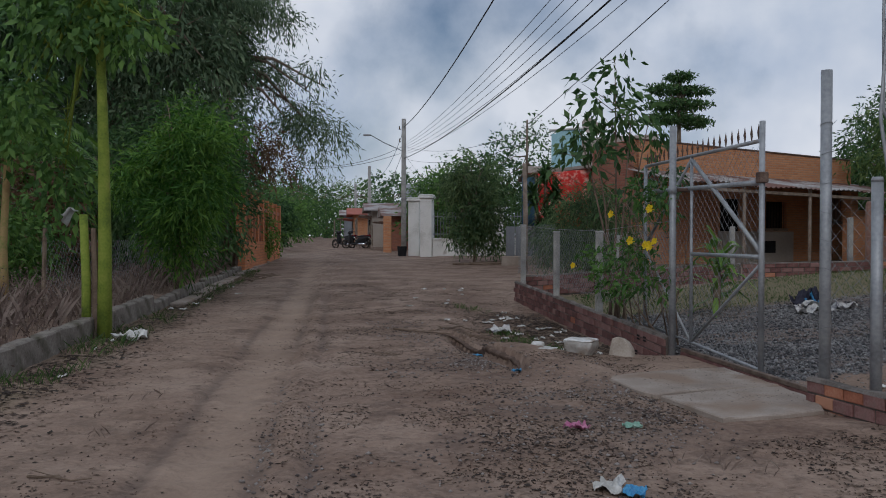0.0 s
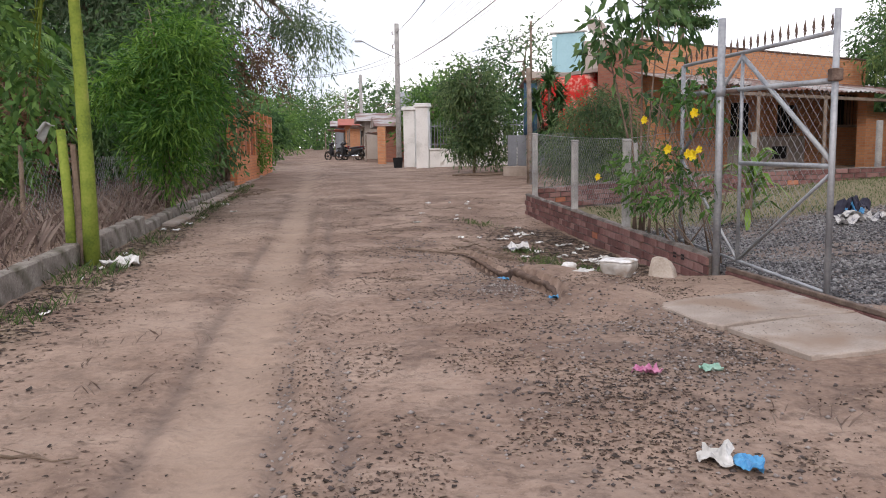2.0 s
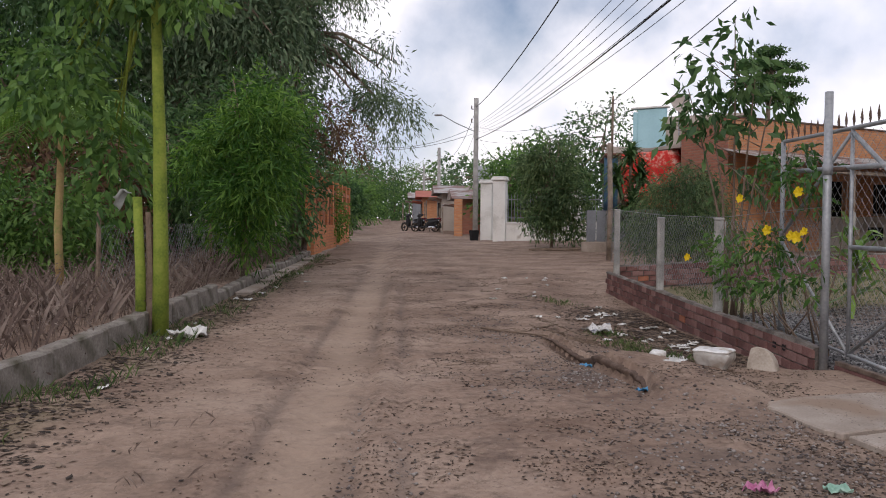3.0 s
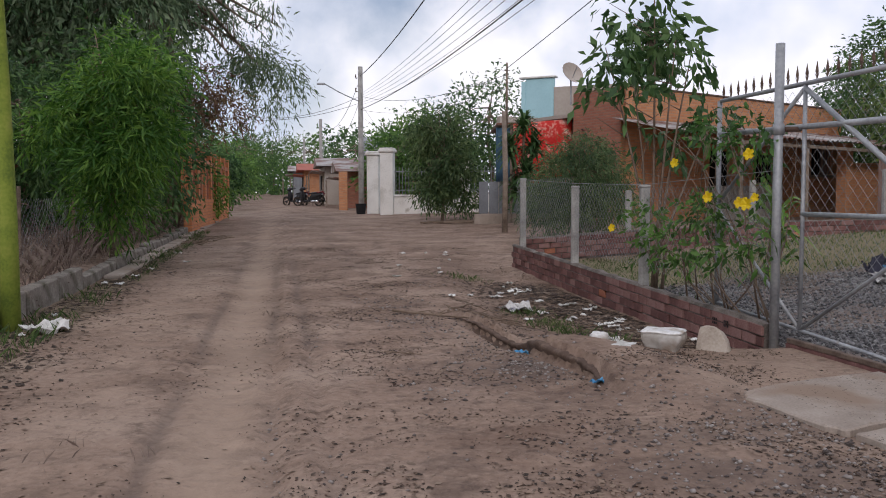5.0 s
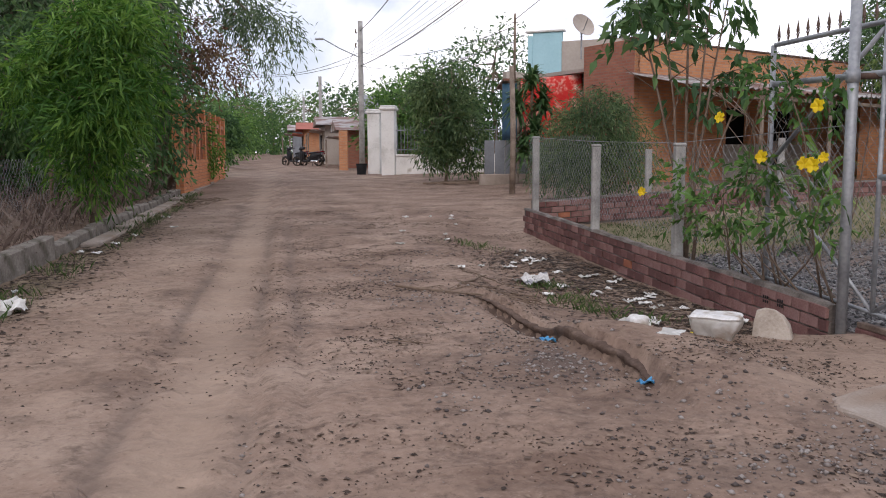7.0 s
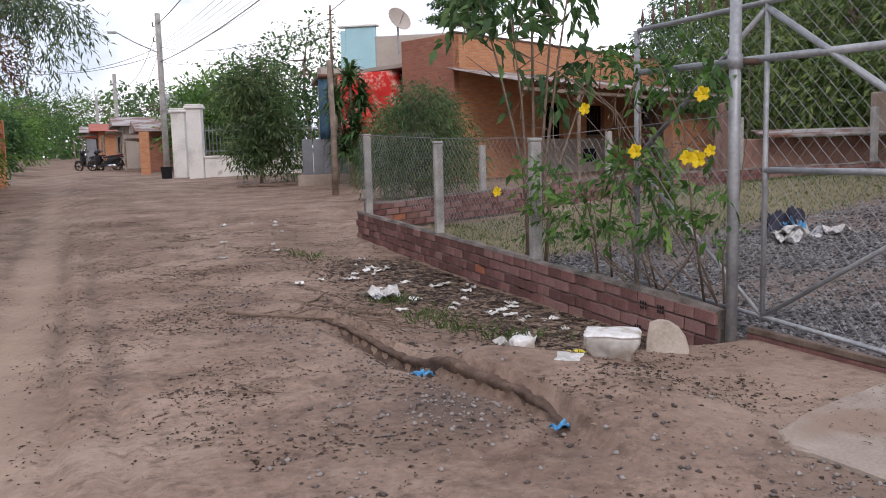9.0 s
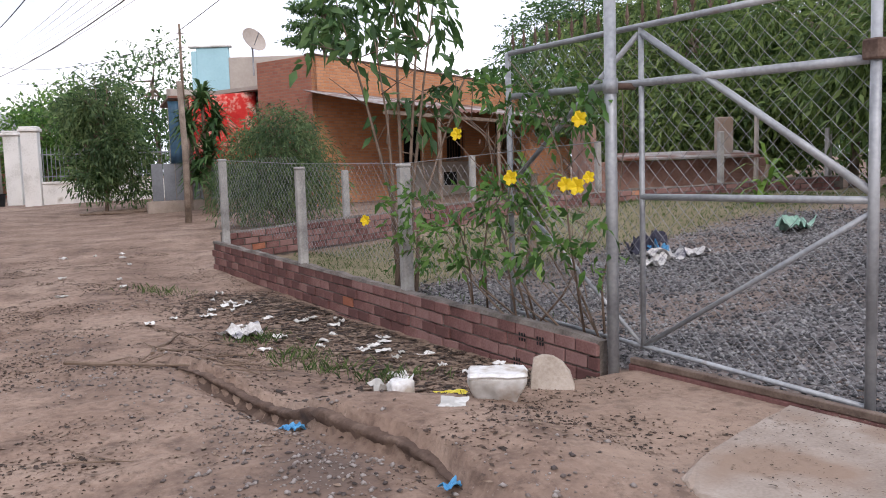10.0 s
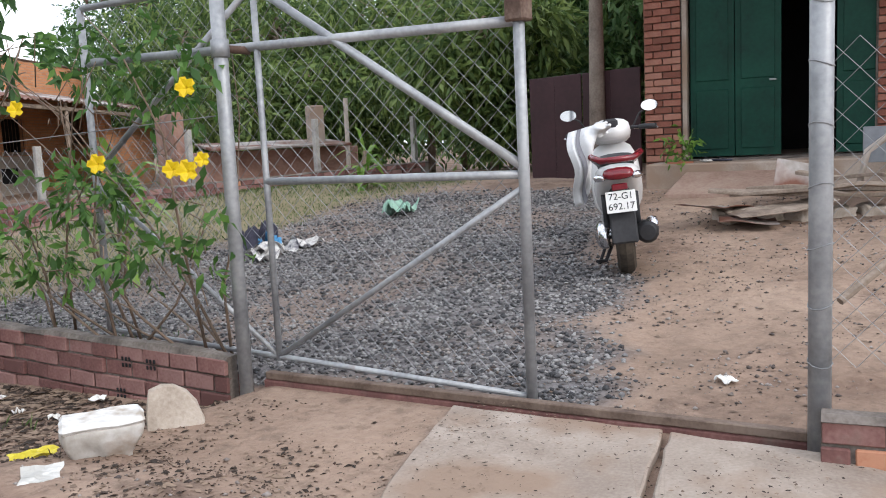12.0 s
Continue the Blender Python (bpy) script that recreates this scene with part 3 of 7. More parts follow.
# concrete fence posts on the low wall
POSTS = [(16.35, 0.93, 0.08), (13.85, 0.89, 0.0), (11.85, 0.92, 0.0)]
for y, h, dx in POSTS:
    p = thing("fence_post", (gate_x(y) + 0.02 + dx, y, land(gate_x(y), y) + 0.42), "slim grey concrete fence post on the brick wall", "post", "fence posts")
    bm = box_mesh((-0.045, -0.045, -0.3), (0.045, 0.045, h), 0.008)
    part("shaft", bm, M_post, p)
    part("cap", box_mesh((-0.05, -0.05, h + 0.001), (0.05, 0.05, h + 0.03), 0.008), M_post, p)
fence = thing("chain_link_fence", (0, 0, 0), "chain-link mesh on the low brick wall", "fence")
for y0, y1 in ((16.35, 13.85), (13.85, 11.85), (11.85, 9.6)):
    v, f = [], []
    chain_link(v, f, (gate_x(y0), y0), (gate_x(y1), y1), 0.5 + land(gate_x(y0), y0), 1.36 + land(gate_x(y0), y0), pitch=0.085, sag=0.02)
    part("mesh_panel", (v, f), M_wire, fence)
    part("line_wire", tube([(gate_x(y0), y0, 1.37 + land(gate_x(y0), y0)), (gate_x(y1), y1, 1.37 + land(gate_x(y1), y1))], 0.003, 4), M_wire, fence)

# ---- low brick walls ----
def brick_mesh(name, l, w, h, mat, holes=False):
    bm = bmesh.new()
    add_box(bm, (-l / 2, -w / 2, -h / 2), (l / 2, w / 2, h / 2), 0.005)
    me = bpy.data.meshes.new(name)
    bm.to_mesh(me)
    bm.free()
    me.materials.append(mat)
    return me


BRICK = brick_mesh("brick", 0.185, 0.09, 0.078, M_brick)
BRICK_HALF = brick_mesh("brick", 0.088, 0.09, 0.078, M_brick)
BRICK_CLEAN = brick_mesh("brick", 0.185, 0.09, 0.078, M_brick_o)


def low_wall(wall, a, b, courses, rng, top_a, top_b, step=0.195, rise=0.089, clean=0.012):
    """Bricks of a low wall from a to b on a mortar core, as children of the wall."""
    a, b = Vector((*a, 0)), Vector((*b, 0))
    d = (b - a)
    L = d.length
    d.normalize()
    side = Vector((-d.y, d.x, 0))
    ang = math.degrees(math.atan2(d.y, d.x))
    tilt = math.degrees(math.atan2(top_b - top_a, L))
    v, f = [], []
    segs = max(2, int(L / 0.1))
    for i in range(segs + 1):
        p = a + d * (L * i / segs)
        t = top_a + (top_b - top_a) * i / segs
        for s, z in ((-0.03, -courses * rise - 0.1), (0.03, -courses * rise - 0.1), (0.03, -0.02), (0.046, -0.008), (0.03, 0.016), (-0.03, 0.016), (-0.046, -0.008), (-0.03, -0.02)):
            v.append(p + side * s + Vector((0, 0, t + z + (0.022 * noise.noise((p.x * 4, p.y * 4, s)) if z > 0 else 0))))
    for i in range(segs):
        for k in range(8):
            f.append((i * 8 + k, i * 8 + (k + 1) % 8, i * 8 + 8 + (k + 1) % 8, i * 8 + 8 + k))
    f += [tuple(reversed(range(8))), tuple(segs * 8 + k for k in range(8))]
    part("mortar", (v, f), M_mortar, wall)
    for c in range(courses):
        if c % 2:
            p = a + d * 0.045
            ob = new("brick", BRICK_HALF)
            ob.parent = wall
            ob.matrix_basis = pose(p.x, p.y, top_a - (c + 0.5) * rise, 0, -tilt, ang + rng.uniform(-2, 2))
        u = (0.1 if c % 2 else 0.0) + 0.095
        while u < L - 0.08:
            p = a + d * u
            ob = new("brick", BRICK_CLEAN if rng.random() < clean else BRICK)
            ob.parent = wall
            o = rng.uniform(-0.009, 0.009)
            ob.matrix_basis = pose(p.x + side.x * o, p.y + side.y * o, top_a + (top_b - top_a) * u / L - (c + 0.5) * rise, 0, -tilt + rng.uniform(-0.8, 0.8), ang + rng.uniform(-1.0, 1.0))
            u += step


def brick_panel(parent, x0, z0, width, height, rng, me, half, lb=0.19, hb=0.066, joint=0.011):
    """Stretcher bond on a wall's face, in the wall's own axes; odd courses begin and end with half bricks."""
    for r in range(int(height / (hb + joint))):
        x = 0.0
        k = 0
        while x < width - 0.05:
            short = (r % 2 and k == 0) or x + lb > width + 0.01
            ln = 0.09 if short else lb
            ob = new("brick", half if short else me)
            ob.parent = parent
            ob.matrix_basis = pose(x0 + x + ln / 2, -0.018 + rng.uniform(-0.003, 0.003), z0 + (r + 0.5) * (hb + joint), rng.uniform(-0.5, 0.5), rng.uniform(-0.5, 0.5), rng.uniform(-0.6, 0.6))
            x += ln + joint
            k += 1


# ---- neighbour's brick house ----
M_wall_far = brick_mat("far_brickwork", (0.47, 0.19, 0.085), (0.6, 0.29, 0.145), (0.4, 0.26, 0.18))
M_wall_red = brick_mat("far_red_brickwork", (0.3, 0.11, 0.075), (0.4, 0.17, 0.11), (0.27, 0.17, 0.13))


def house_frame(a, b):
    """A pose at a whose x axis runs along the wall to b and whose -y axis looks out."""
    ang = math.degrees(math.atan2(b[1] - a[1], b[0] - a[0]))
    return pose(a[0], a[1], a[2], 0, 0, ang), math.hypot(b[0] - a[0], b[1] - a[1])


H_A, H_B = (6.6, 25.5, 0.25), (14.7, 29.6, 0.25)
hm, HL = house_frame(H_A, H_B)
house = new("brick_house")
house.matrix_world = hm
tagged(house, "orange brick house with parapet and a rusty tin awning", "house")


def placed(ob, m=None):
    ob.matrix_parent_inverse = Matrix()
    ob.matrix_basis = m or Matrix()
    return ob


def wall_with_holes(name, parent, mat, L, H, holes, thick=0.18, slope=0.0):
    """A wall along x, its outer face at y 0, with openings (x0, x1, z0, z1) that go through."""
    xs = sorted({0.0, L, *[h[0] for h in holes], *[h[1] for h in holes]})
    zs = sorted({0.0, H, *[h[2] for h in holes], *[h[3] for h in holes]})
    bm = bmesh.new()
    for x0, x1 in zip(xs, xs[1:]):
        for z0, z1 in zip(zs, zs[1:]):
            if not any(h[0] <= x0 and x1 <= h[1] and h[2] <= z0 and z1 <= h[3] for h in holes):
                add_box(bm, (x0, 0, z0), (x1, thick, z1))
    bmesh.ops.remove_doubles(bm, verts=bm.verts, dist=0.0005)
    inner = [f for f in bm.faces if sum(1 for g in bm.faces if g is not f and (g.calc_center_median() - f.calc_center_median()).length < 0.001)]
    bmesh.ops.delete(bm, geom=inner, context="FACES_ONLY")
    if slope:
        for v in bm.verts:
            if v.co.z > H - 0.01:
                v.co.z -= slope * v.co.x / L
    return placed(uv_box(part(name, bm, mat, parent)))


wall_with_holes("wall", house, M_wall_far, HL, 3.72, [(3.3, 4.2, 0.25, 2.1), (5.2, 6.1, 1.2, 2.05), (7.7, 8.7, 1.45, 2.4), (4.95, 5.6, 0.42, 0.8)], slope=0.25)
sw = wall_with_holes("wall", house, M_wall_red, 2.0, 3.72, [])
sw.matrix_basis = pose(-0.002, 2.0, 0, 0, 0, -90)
placed(part("back_wall", box_mesh((0, 5.8, 0), (HL, 6, 3.4)), M_beige, house))
placed(part("end_wall", box_mesh((HL - 0.18, 0.19, 0), (HL, 5.79, 3.3)), M_wall_far, house))
placed(part("flat_roof", box_mesh((0.2, 0.2, 3.1), (HL - 0.2, 5.7, 3.2)), M_beige, house))
for x0, x1 in ((0, HL),):
    cp = placed(part("coping", box_mesh((x0 - 0.03, -0.03, 3.72), (x1 + 0.03, 0.21, 3.77), 0.01), M_rust, house, "dark coping along the parapet"))
    for v in cp.data.vertices:
        v.co.z -= 0.25 * max(0, v.co.x) / HL
# Black sheet behind the openings puts the room's shade into colour.
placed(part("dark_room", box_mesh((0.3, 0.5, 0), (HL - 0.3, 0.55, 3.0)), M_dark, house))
placed(part("pale_dado", box_mesh((3.2, -0.03, 0), (6.4, -0.003, 1.1), 0.01), M_beige, house, "pale rendered dado under the window"))
# Black plate on the dado, coloured as the shade in a vent.
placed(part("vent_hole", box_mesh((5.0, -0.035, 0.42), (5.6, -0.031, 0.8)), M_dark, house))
for hx0, hx1, hz0, hz1 in ((5.2, 6.1, 1.2, 2.05), (7.7, 8.7, 1.45, 2.4)):
    win = placed(part("window", box_mesh((hx0 - 0.06, -0.02, hz0 - 0.08), (hx1 + 0.06, 0.06, hz0), 0.005), M_wood, house))
    for k in range(7):
        x = hx0 + (k + 0.5) * (hx1 - hx0) / 7
        part("window_bar", tube([(x, 0.05, hz0), (x, 0.05, hz1)], 0.009, 5), M_rust, win)
# brick pier and porch floor
placed(uv_box(part("pier", box_mesh((6.7, -1.9, 0), (7.0, -1.6, 2.3)), M_wall_far, house)))
placed(uv_box(part("side_wall", box_mesh((7.0, -1.85, 0), (9.1, -1.65, 1.75)), M_wall_far, house)))
placed(part("porch_floor", box_mesh((0.2, -2.1, -0.3), (HL, -0.01, 0.06), 0.02), M_concrete, house))
# corrugated awning
v, f = [], []
cols = 150
for i in range(cols + 1):
    x = -0.3 + (HL + 0.5) * i / cols
    zw = 0.028 * math.sin(i * math.pi / 1.5)
    sag = 0.05 * noise.noise((x * 0.6, 0, 0))
    v += [(x, 0.0, 2.86 + zw - 0.02 * x), (x, -1.3, 2.6 + zw + sag - 0.02 * x), (x, -2.6, 2.36 + zw + sag * 1.5 - 0.02 * x)]
for i in range(cols):
    for k in range(2):
        f.append((i * 3 + k, i * 3 + 3 + k, i * 3 + 4 + k, i * 3 + 1 + k))
aw = placed(part("awning", (v, f), M_tin, house, "rusty corrugated tin awning"))
mod = aw.modifiers.new("thickness", "SOLIDIFY")
mod.thickness = 0.006
for x in (1.8, 4.3, 8.9):
    placed(part("awning_post", tube([(x, -2.45, -0.2), (x, -2.45, 2.35 - 0.02 * x)], 0.05, 8), M_wood, house))
placed(part("awning_beam", box_mesh((-0.2, -2.5, 2.15), (HL, -2.42, 2.24), 0.01), M_wood, house)).rotation_euler[1] = 0.02

# satellite dish and blue block behind
dish = thing("satellite_dish", (5.6, 27.2, 3.95), "small grey satellite dish on the parapet", "dish")
v, f = [], []
for r in range(6):
    for k in range(16):
        a = 2 * math.pi * k / 16
        q = r / 5
        v.append((0.34 * q * math.cos(a), 0.34 * q * math.sin(a), 0.1 * q * q))
for r in range(5):
    for k in range(16):
        f.append((r * 16 + k, r * 16 + (k + 1) % 16, r * 16 + 16 + (k + 1) % 16, r * 16 + 16 + k))
ob = placed(part("reflector", (v, f), M_beige, dish), pose(0, 0, 0.55, 62, 0, 25))
ob.modifiers.new("thickness", "SOLIDIFY").thickness = 0.01
placed(part("mast", tube([(0, 0, -0.3), (0, 0, 0.3), (0, 0.08, 0.5)], 0.025, 8), M_galv, dish))
placed(part("feed_arm", tube([(0, 0.1, 0.3), (0.1, -0.35, 0.72)], 0.012, 6), M_galv, dish))

block_m, BL = house_frame((5.3, 35.3, 0.2), (6.45, 34.75, 0.2))
blue = new("blue_house")
blue.matrix_world = block_m
tagged(blue, "flat-roofed house with a light blue painted upper wall", "house")
placed(part("wall", box_mesh((0, 0, 0), (0.18, 5, 5.15), 0.02), M_blue, blue))
placed(part("wall", box_mesh((0.182, 0, 0), (BL, 0.18, 5.25), 0.02), M_blue, blue))
placed(part("wall", box_mesh((BL + 0.002, -0.04, 0), (BL + 3, 0.16, 4.9), 0.02), M_beige, blue))
placed(part("cornice", box_mesh((-0.08, -0.08, 5.255), (BL + 0.08, 0.26, 5.33), 0.02), M_white, blue))
placed(part("band", box_mesh((-0.03, -0.03, 3.45), (BL - 0.02, -0.002, 3.62), 0.01), M_white, blue))

# stall with red patterned cloth and dark tarp
M_red = material("red_patterned_cloth", [(0.5, 0.02, 0.02), (0.58, 0.04, 0.03), (0.75, 0.55, 0.45)], scale=3.2, fine=14, bump=0.1)
M_tarp = material("blue_tarp", [(0.03, 0.07, 0.12), (0.05, 0.12, 0.18)], scale=2, fine=12, bump=0.2, rough=0.5)
M_greytin = material("grey_panel", [(0.16, 0.17, 0.19), (0.26, 0.28, 0.3)], rough=0.6, metal=0.2, scale=1.5, fine=20)
stall = thing("stall", (3.95, 28.3, 0.2), "stall front hung with red patterned cloth under a tin roof", "stall")


def cloth(pts_fn, nu, nv):
    v = [pts_fn(i / nu, j / nv) for j in range(nv + 1) for i in range(nu + 1)]
    f = [(j * (nu + 1) + i, j * (nu + 1) + i + 1, (j + 1) * (nu + 1) + i + 1, (j + 1) * (nu + 1) + i) for j in range(nv) for i in range(nu)]
    return v, f


def add_cloth(name, fn, nu, nv, mat, parent, label="", thick=0.006):
    ob = placed(smooth(part(name, cloth(fn, nu, nv), mat, parent, label)))
    ob.modifiers.new("thickness", "SOLIDIFY").thickness = thick
    return ob


add_cloth("red_cloth", lambda u, w: (0.15 + 1.75 * u, -0.1 - 0.35 * (1 - w) + 0.05 * math.sin(u * 20), 1.25 + 1.75 * w + 0.15 * u * w), 24, 8, M_red, stall, "red cloth with pale flowers")
add_cloth("red_cloth", lambda u, w: (2.55 + 0.85 * u, -0.35 + 0.04 * math.sin(u * 15), 1.35 + 1.3 * w), 14, 8, M_red, stall, "red cloth with pale flowers")
add_cloth("tarp", lambda u, w: (-0.35 + 0.48 * u, 0.05 + 0.03 * math.sin(u * 11), 1.3 + 1.6 * w), 10, 6, M_tarp, stall, "dark blue tarp")
placed(part("roof", box_mesh((-0.35, -0.25, 2.95), (3.0, 1.6, 3.02), 0.01), M_tin, stall)).rotation_euler[0] = -0.06
for x in (0.1, 1.95):
    placed(part("pole", tube([(x, 0.0, -0.3), (x, 0.0, 2.95)], 0.04, 8), M_wood, stall))
for i in range(14):
    placed(part("panel", box_mesh((-0.85 + i * 0.3, 0.1, 0.35), (-0.57 + i * 0.3, 0.13, 1.3), 0.004), M_greytin, stall))
placed(part("base_wall", box_mesh((-1.0, -0.02, -0.3), (3.4, 0.2, 0.34), 0.015), M_concrete, stall))
awn2 = add_cloth("dark_awning", lambda u, w: (1.9 + 2.0 * u, -0.6 - 0.9 * w, 2.95 - 0.25 * w - 0.12 * math.sin(u * 3.1) + 0.05 * math.sin(u * 9)), 14, 4, M_dark, stall, "sagging dark awning")

# ---- white gate pillars and fence ----
P0 = (-0.06, 37.5)
PZ = land(*P0)
white_wall = thing("white_fence", (P0[0], P0[1], PZ), "white rendered fence wall with pillars and metal rails", "fence", turn=-10)
for x, y, w, h in ((0.25, 0.0, 0.52, 2.5), (-0.66, 1.6, 0.5, 2.45), (3.35, 0.15, 0.4, 2.0), (6.2, 0.3, 0.4, 2.0)):
    pil = placed(part("pillar", box_mesh((x - w / 2, y - w / 2, -0.3), (x + w / 2, y + w / 2, h), 0.015), M_white, white_wall))
    part("cap", box_mesh((x - w / 2 - 0.07, y - w / 2 - 0.07, h + 0.001), (x + w / 2 + 0.07, y + w / 2 + 0.07, h + 0.1), 0.02), M_white, pil)
    part("cap", box_mesh((x - w / 2 - 0.03, y - w / 2 - 0.03, h + 0.101), (x + w / 2 + 0.03, y + w / 2 + 0.03, h + 0.17), 0.02), M_white, pil)
for x0, x1 in ((0.52, 3.14), (3.56, 5.99)):
    placed(part("base_wall", box_mesh((x0, -0.05, -0.3), (x1, 0.15, 0.72), 0.01), M_white, white_wall))
    placed(part("coping", box_mesh((x0, -0.1, 0.721), (x1, 0.2, 0.8), 0.01), M_white, white_wall))
    for z in (0.95, 1.7):
        placed(part("rail", box_mesh((x0, 0.03, z), (x1, 0.07, z + 0.04)), M_greytin, white_wall))
    k = int((x1 - x0) / 0.13)
    for i in range(k):
        x = x0 + (i + 0.5) * (x1 - x0) / k
        placed(part("bar", tube([(x, 0.05, 0.82), (x, 0.05, 1.86), (x, 0.05, 1.95)], [0.014, 0.014, 0.002], 5), M_greytin, white_wall))
placed(part("side_wall", box_mesh((-0.75, 1.86, -0.3), (-0.57, 5.5, 1.6), 0.01), M_white, white_wall))

# ---- far houses along the lane ----
M_roof_red = material("red_roof", [(0.3, 0.09, 0.06), (0.42, 0.14, 0.1)], scale=1.5, fine=10, bump=0.2)
for i, (x, y, w, dd, h, mat, roof, lab) in enumerate((
        (-2.2, 47, 5, 5, 1.9, M_wall_red, M_tin, "low brick house with a tin roof beside the lane"),
        (-3.9, 54, 6, 6, 2.3, M_beige, M_tin, "grey rendered house with a tin roof and porch"),
        (-6.2, 63, 6, 7, 2.2, M_wall_far, M_roof_red, "small house with a red tiled roof"),
        (-9.2, 80, 6, 7, 2.4, M_greytin, M_tin, "small tin-roofed house by the lane"))):
    hh = thing("far_house", (x, y, land(x, y)), lab, "house", turn=8)
    placed(uv_box(part("wall", box_mesh((0, 0, -0.3), (w, dd, h), 0.01), mat, hh)))
    v = [(-0.5, -0.7, h), (w + 0.4, -0.7, h), (w + 0.4, dd + 0.4, h + 0.0), (-0.5, dd + 0.4, h), (-0.5, dd / 2, h + 0.6), (w + 0.4, dd / 2, h + 0.6)]
    f = [(0, 1, 5, 4), (2, 3, 4, 5), (0, 4, 3), (1, 2, 5), (0, 3, 2, 1)]
    placed(part("roof", (v, f), roof, hh))
    dr = placed(part("door", box_mesh((-0.04, dd * 0.3, 0), (-0.002, dd * 0.3 + 0.9, 2.0), 0.005), M_wood, hh))
    for wy in (0.65, 0.85):
        wi = placed(part("window", box_mesh((-0.05, dd * wy - 0.3, 0.9), (-0.002, dd * wy + 0.3, 1.8), 0.005), M_dark, hh))
        part("frame", box_mesh((-0.06, dd * wy - 0.34, 0.84), (-0.003, dd * wy + 0.34, 0.9), 0.004), M_wood, wi)
    placed(part("porch_roof", box_mesh((-1.0, 0.3, h - 0.4), (-0.003, dd - 0.3, h - 0.34), 0.005), roof, hh)).rotation_euler[1] = 0.12
    for py in (0.4, dd - 0.4):
        placed(part("porch_post", tube([(-0.95, py, -0.3), (-0.95, py, h - 0.45)], 0.05, 6), M_wood, hh))
pier = thing("brick_pier", (-2.08, 44.0, land(-2.08, 44)), "orange brick pier beside the lane", "pier")
placed(uv_box(part("shaft", box_mesh((-0.2, -0.2, -0.2), (0.2, 0.2, 1.85), 0.02), M_wall_far, pier)))
tank = thing("water_tank", (-1.4, 56.0, land(-1, 56) + 2.95), "grey metal water tank on a flat roof", "tank")
smooth_sides(placed(part("drum", tube([(0, 0, -0.4), (0, 0, 0.05), (0, 0, 1.0), (0, 0, 1.12)], [0.55, 0.6, 0.6, 0.3], 18), M_galv, tank)))
bin_ = thing("bin", (-0.95, 38.4, land(-0.95, 38.4)), "dark plastic bin beside the white pillar", "bin")
placed(part("body", tube([(0, 0, 0), (0, 0, 0.4), (0, 0, 0.44)], [0.18, 0.22, 0.23], 14), M_dark, bin_))

# ---- orange louvred wall on the far side of the lane ----
ow0, ow1 = Vector((kerb_x(24.8) + 0.0, 24.8, 0)), Vector((kerb_x(35.5) + 0.25, 35.5, 0))
om, OL = house_frame((ow0.x, ow0.y, 0.45), (ow1.x, ow1.y, 0.45))
owall = new("brick_fence_wall")
owall.matrix_world = om
tagged(owall, "orange hollow-brick fence wall with louvre panels", "wall", kind="structure")
M_or = brick_mat("orange_brickwork", (0.55, 0.19, 0.08), (0.66, 0.27, 0.12), (0.4, 0.2, 0.12), 0.2, 0.09)
placed(uv_box(part("plinth", box_mesh((0, -0.1, -0.4), (OL, 0.1, 0.55), 0.01), M_or, owall)))
k = int(OL / 1.35)
for i in range(k + 1):
    x = i * OL / k
    placed(uv_box(part("pier", box_mesh((x - 0.13, -0.13, 0.551), (x + 0.13, 0.13, 1.98), 0.01), M_or, owall)))
    if i < k:
        for s in range(4):
            xs = x + 0.2 + s * (OL / k - 0.2) / 4
            placed(part("louvre", box_mesh((xs, -0.06, 0.552), (xs + 0.1, 0.06, 1.55), 0.008), M_brick_o, owall))
        placed(part("lintel", box_mesh((x + 0.132, -0.1, 1.551), (x + OL / k - 0.132, 0.1, 1.68), 0.008), M_brick_o, owall))

# ---- utility poles and cables ----
def utility_pole(x, y, top, r, mat, label, arm=True):
    z = land(x, y)
    p = thing("utility_pole", (x, y, z), label, "pole", "poles along the lane")
    smooth_sides(placed(part("shaft", tube([(0, 0, -0.5), (0, 0, top - z)], [r * 1.25, r], 10), mat, p)))
    if arm:
        h = top - z
        for dz in (0.5, 1.1):
            placed(part("insulator", tube([(-r - 0.02, 0, h - dz), (-r - 0.1, 0, h - dz), (-r - 0.1, 0, h - dz + 0.16)], 0.03, 6), M_rust, p))
        placed(part("lamp_arm", tube([(-0.05, -0.05, h - 1.55), (-0.9, -0.5, h - 1.2), (-1.55, -0.8, h - 0.85)], 0.022, 6), M_galv, p))
        placed(part("lamp_head", box_mesh((-1.85, -0.98, h - 0.92), (-1.5, -0.8, h - 0.84), 0.02), M_galv, p))
    return Vector((x, y, top))


pt1 = utility_pole(-1.09, 41.6, 6.84, 0.11, M_post, "grey concrete utility pole hung with many cables")
pt2 = utility_pole(-4.8, 60.8, 6.2, 0.11, M_post, "grey concrete utility pole beside the far houses", False)
pt3 = utility_pole(-9.4, 90.0, 6.8, 0.12, M_post, "far grey utility pole above the lane", False)
pw = thing("wooden_pole", (3.39, 24.34, land(3.39, 24.34)), "weathered slim wooden pole beside the fence corner", "pole")
smooth_sides(placed(part("shaft", tube([(0, 0, -0.3), (0.02, 0, 1.4), (-0.02, 0, 3.0)], [0.075, 0.068, 0.06], 9), M_wood, pw)))
smooth_sides(placed(part("extension", tube([(0.04, 0, 2.6), (0.05, 0, 4.2)], [0.035, 0.025], 8), M_bark, pw)))
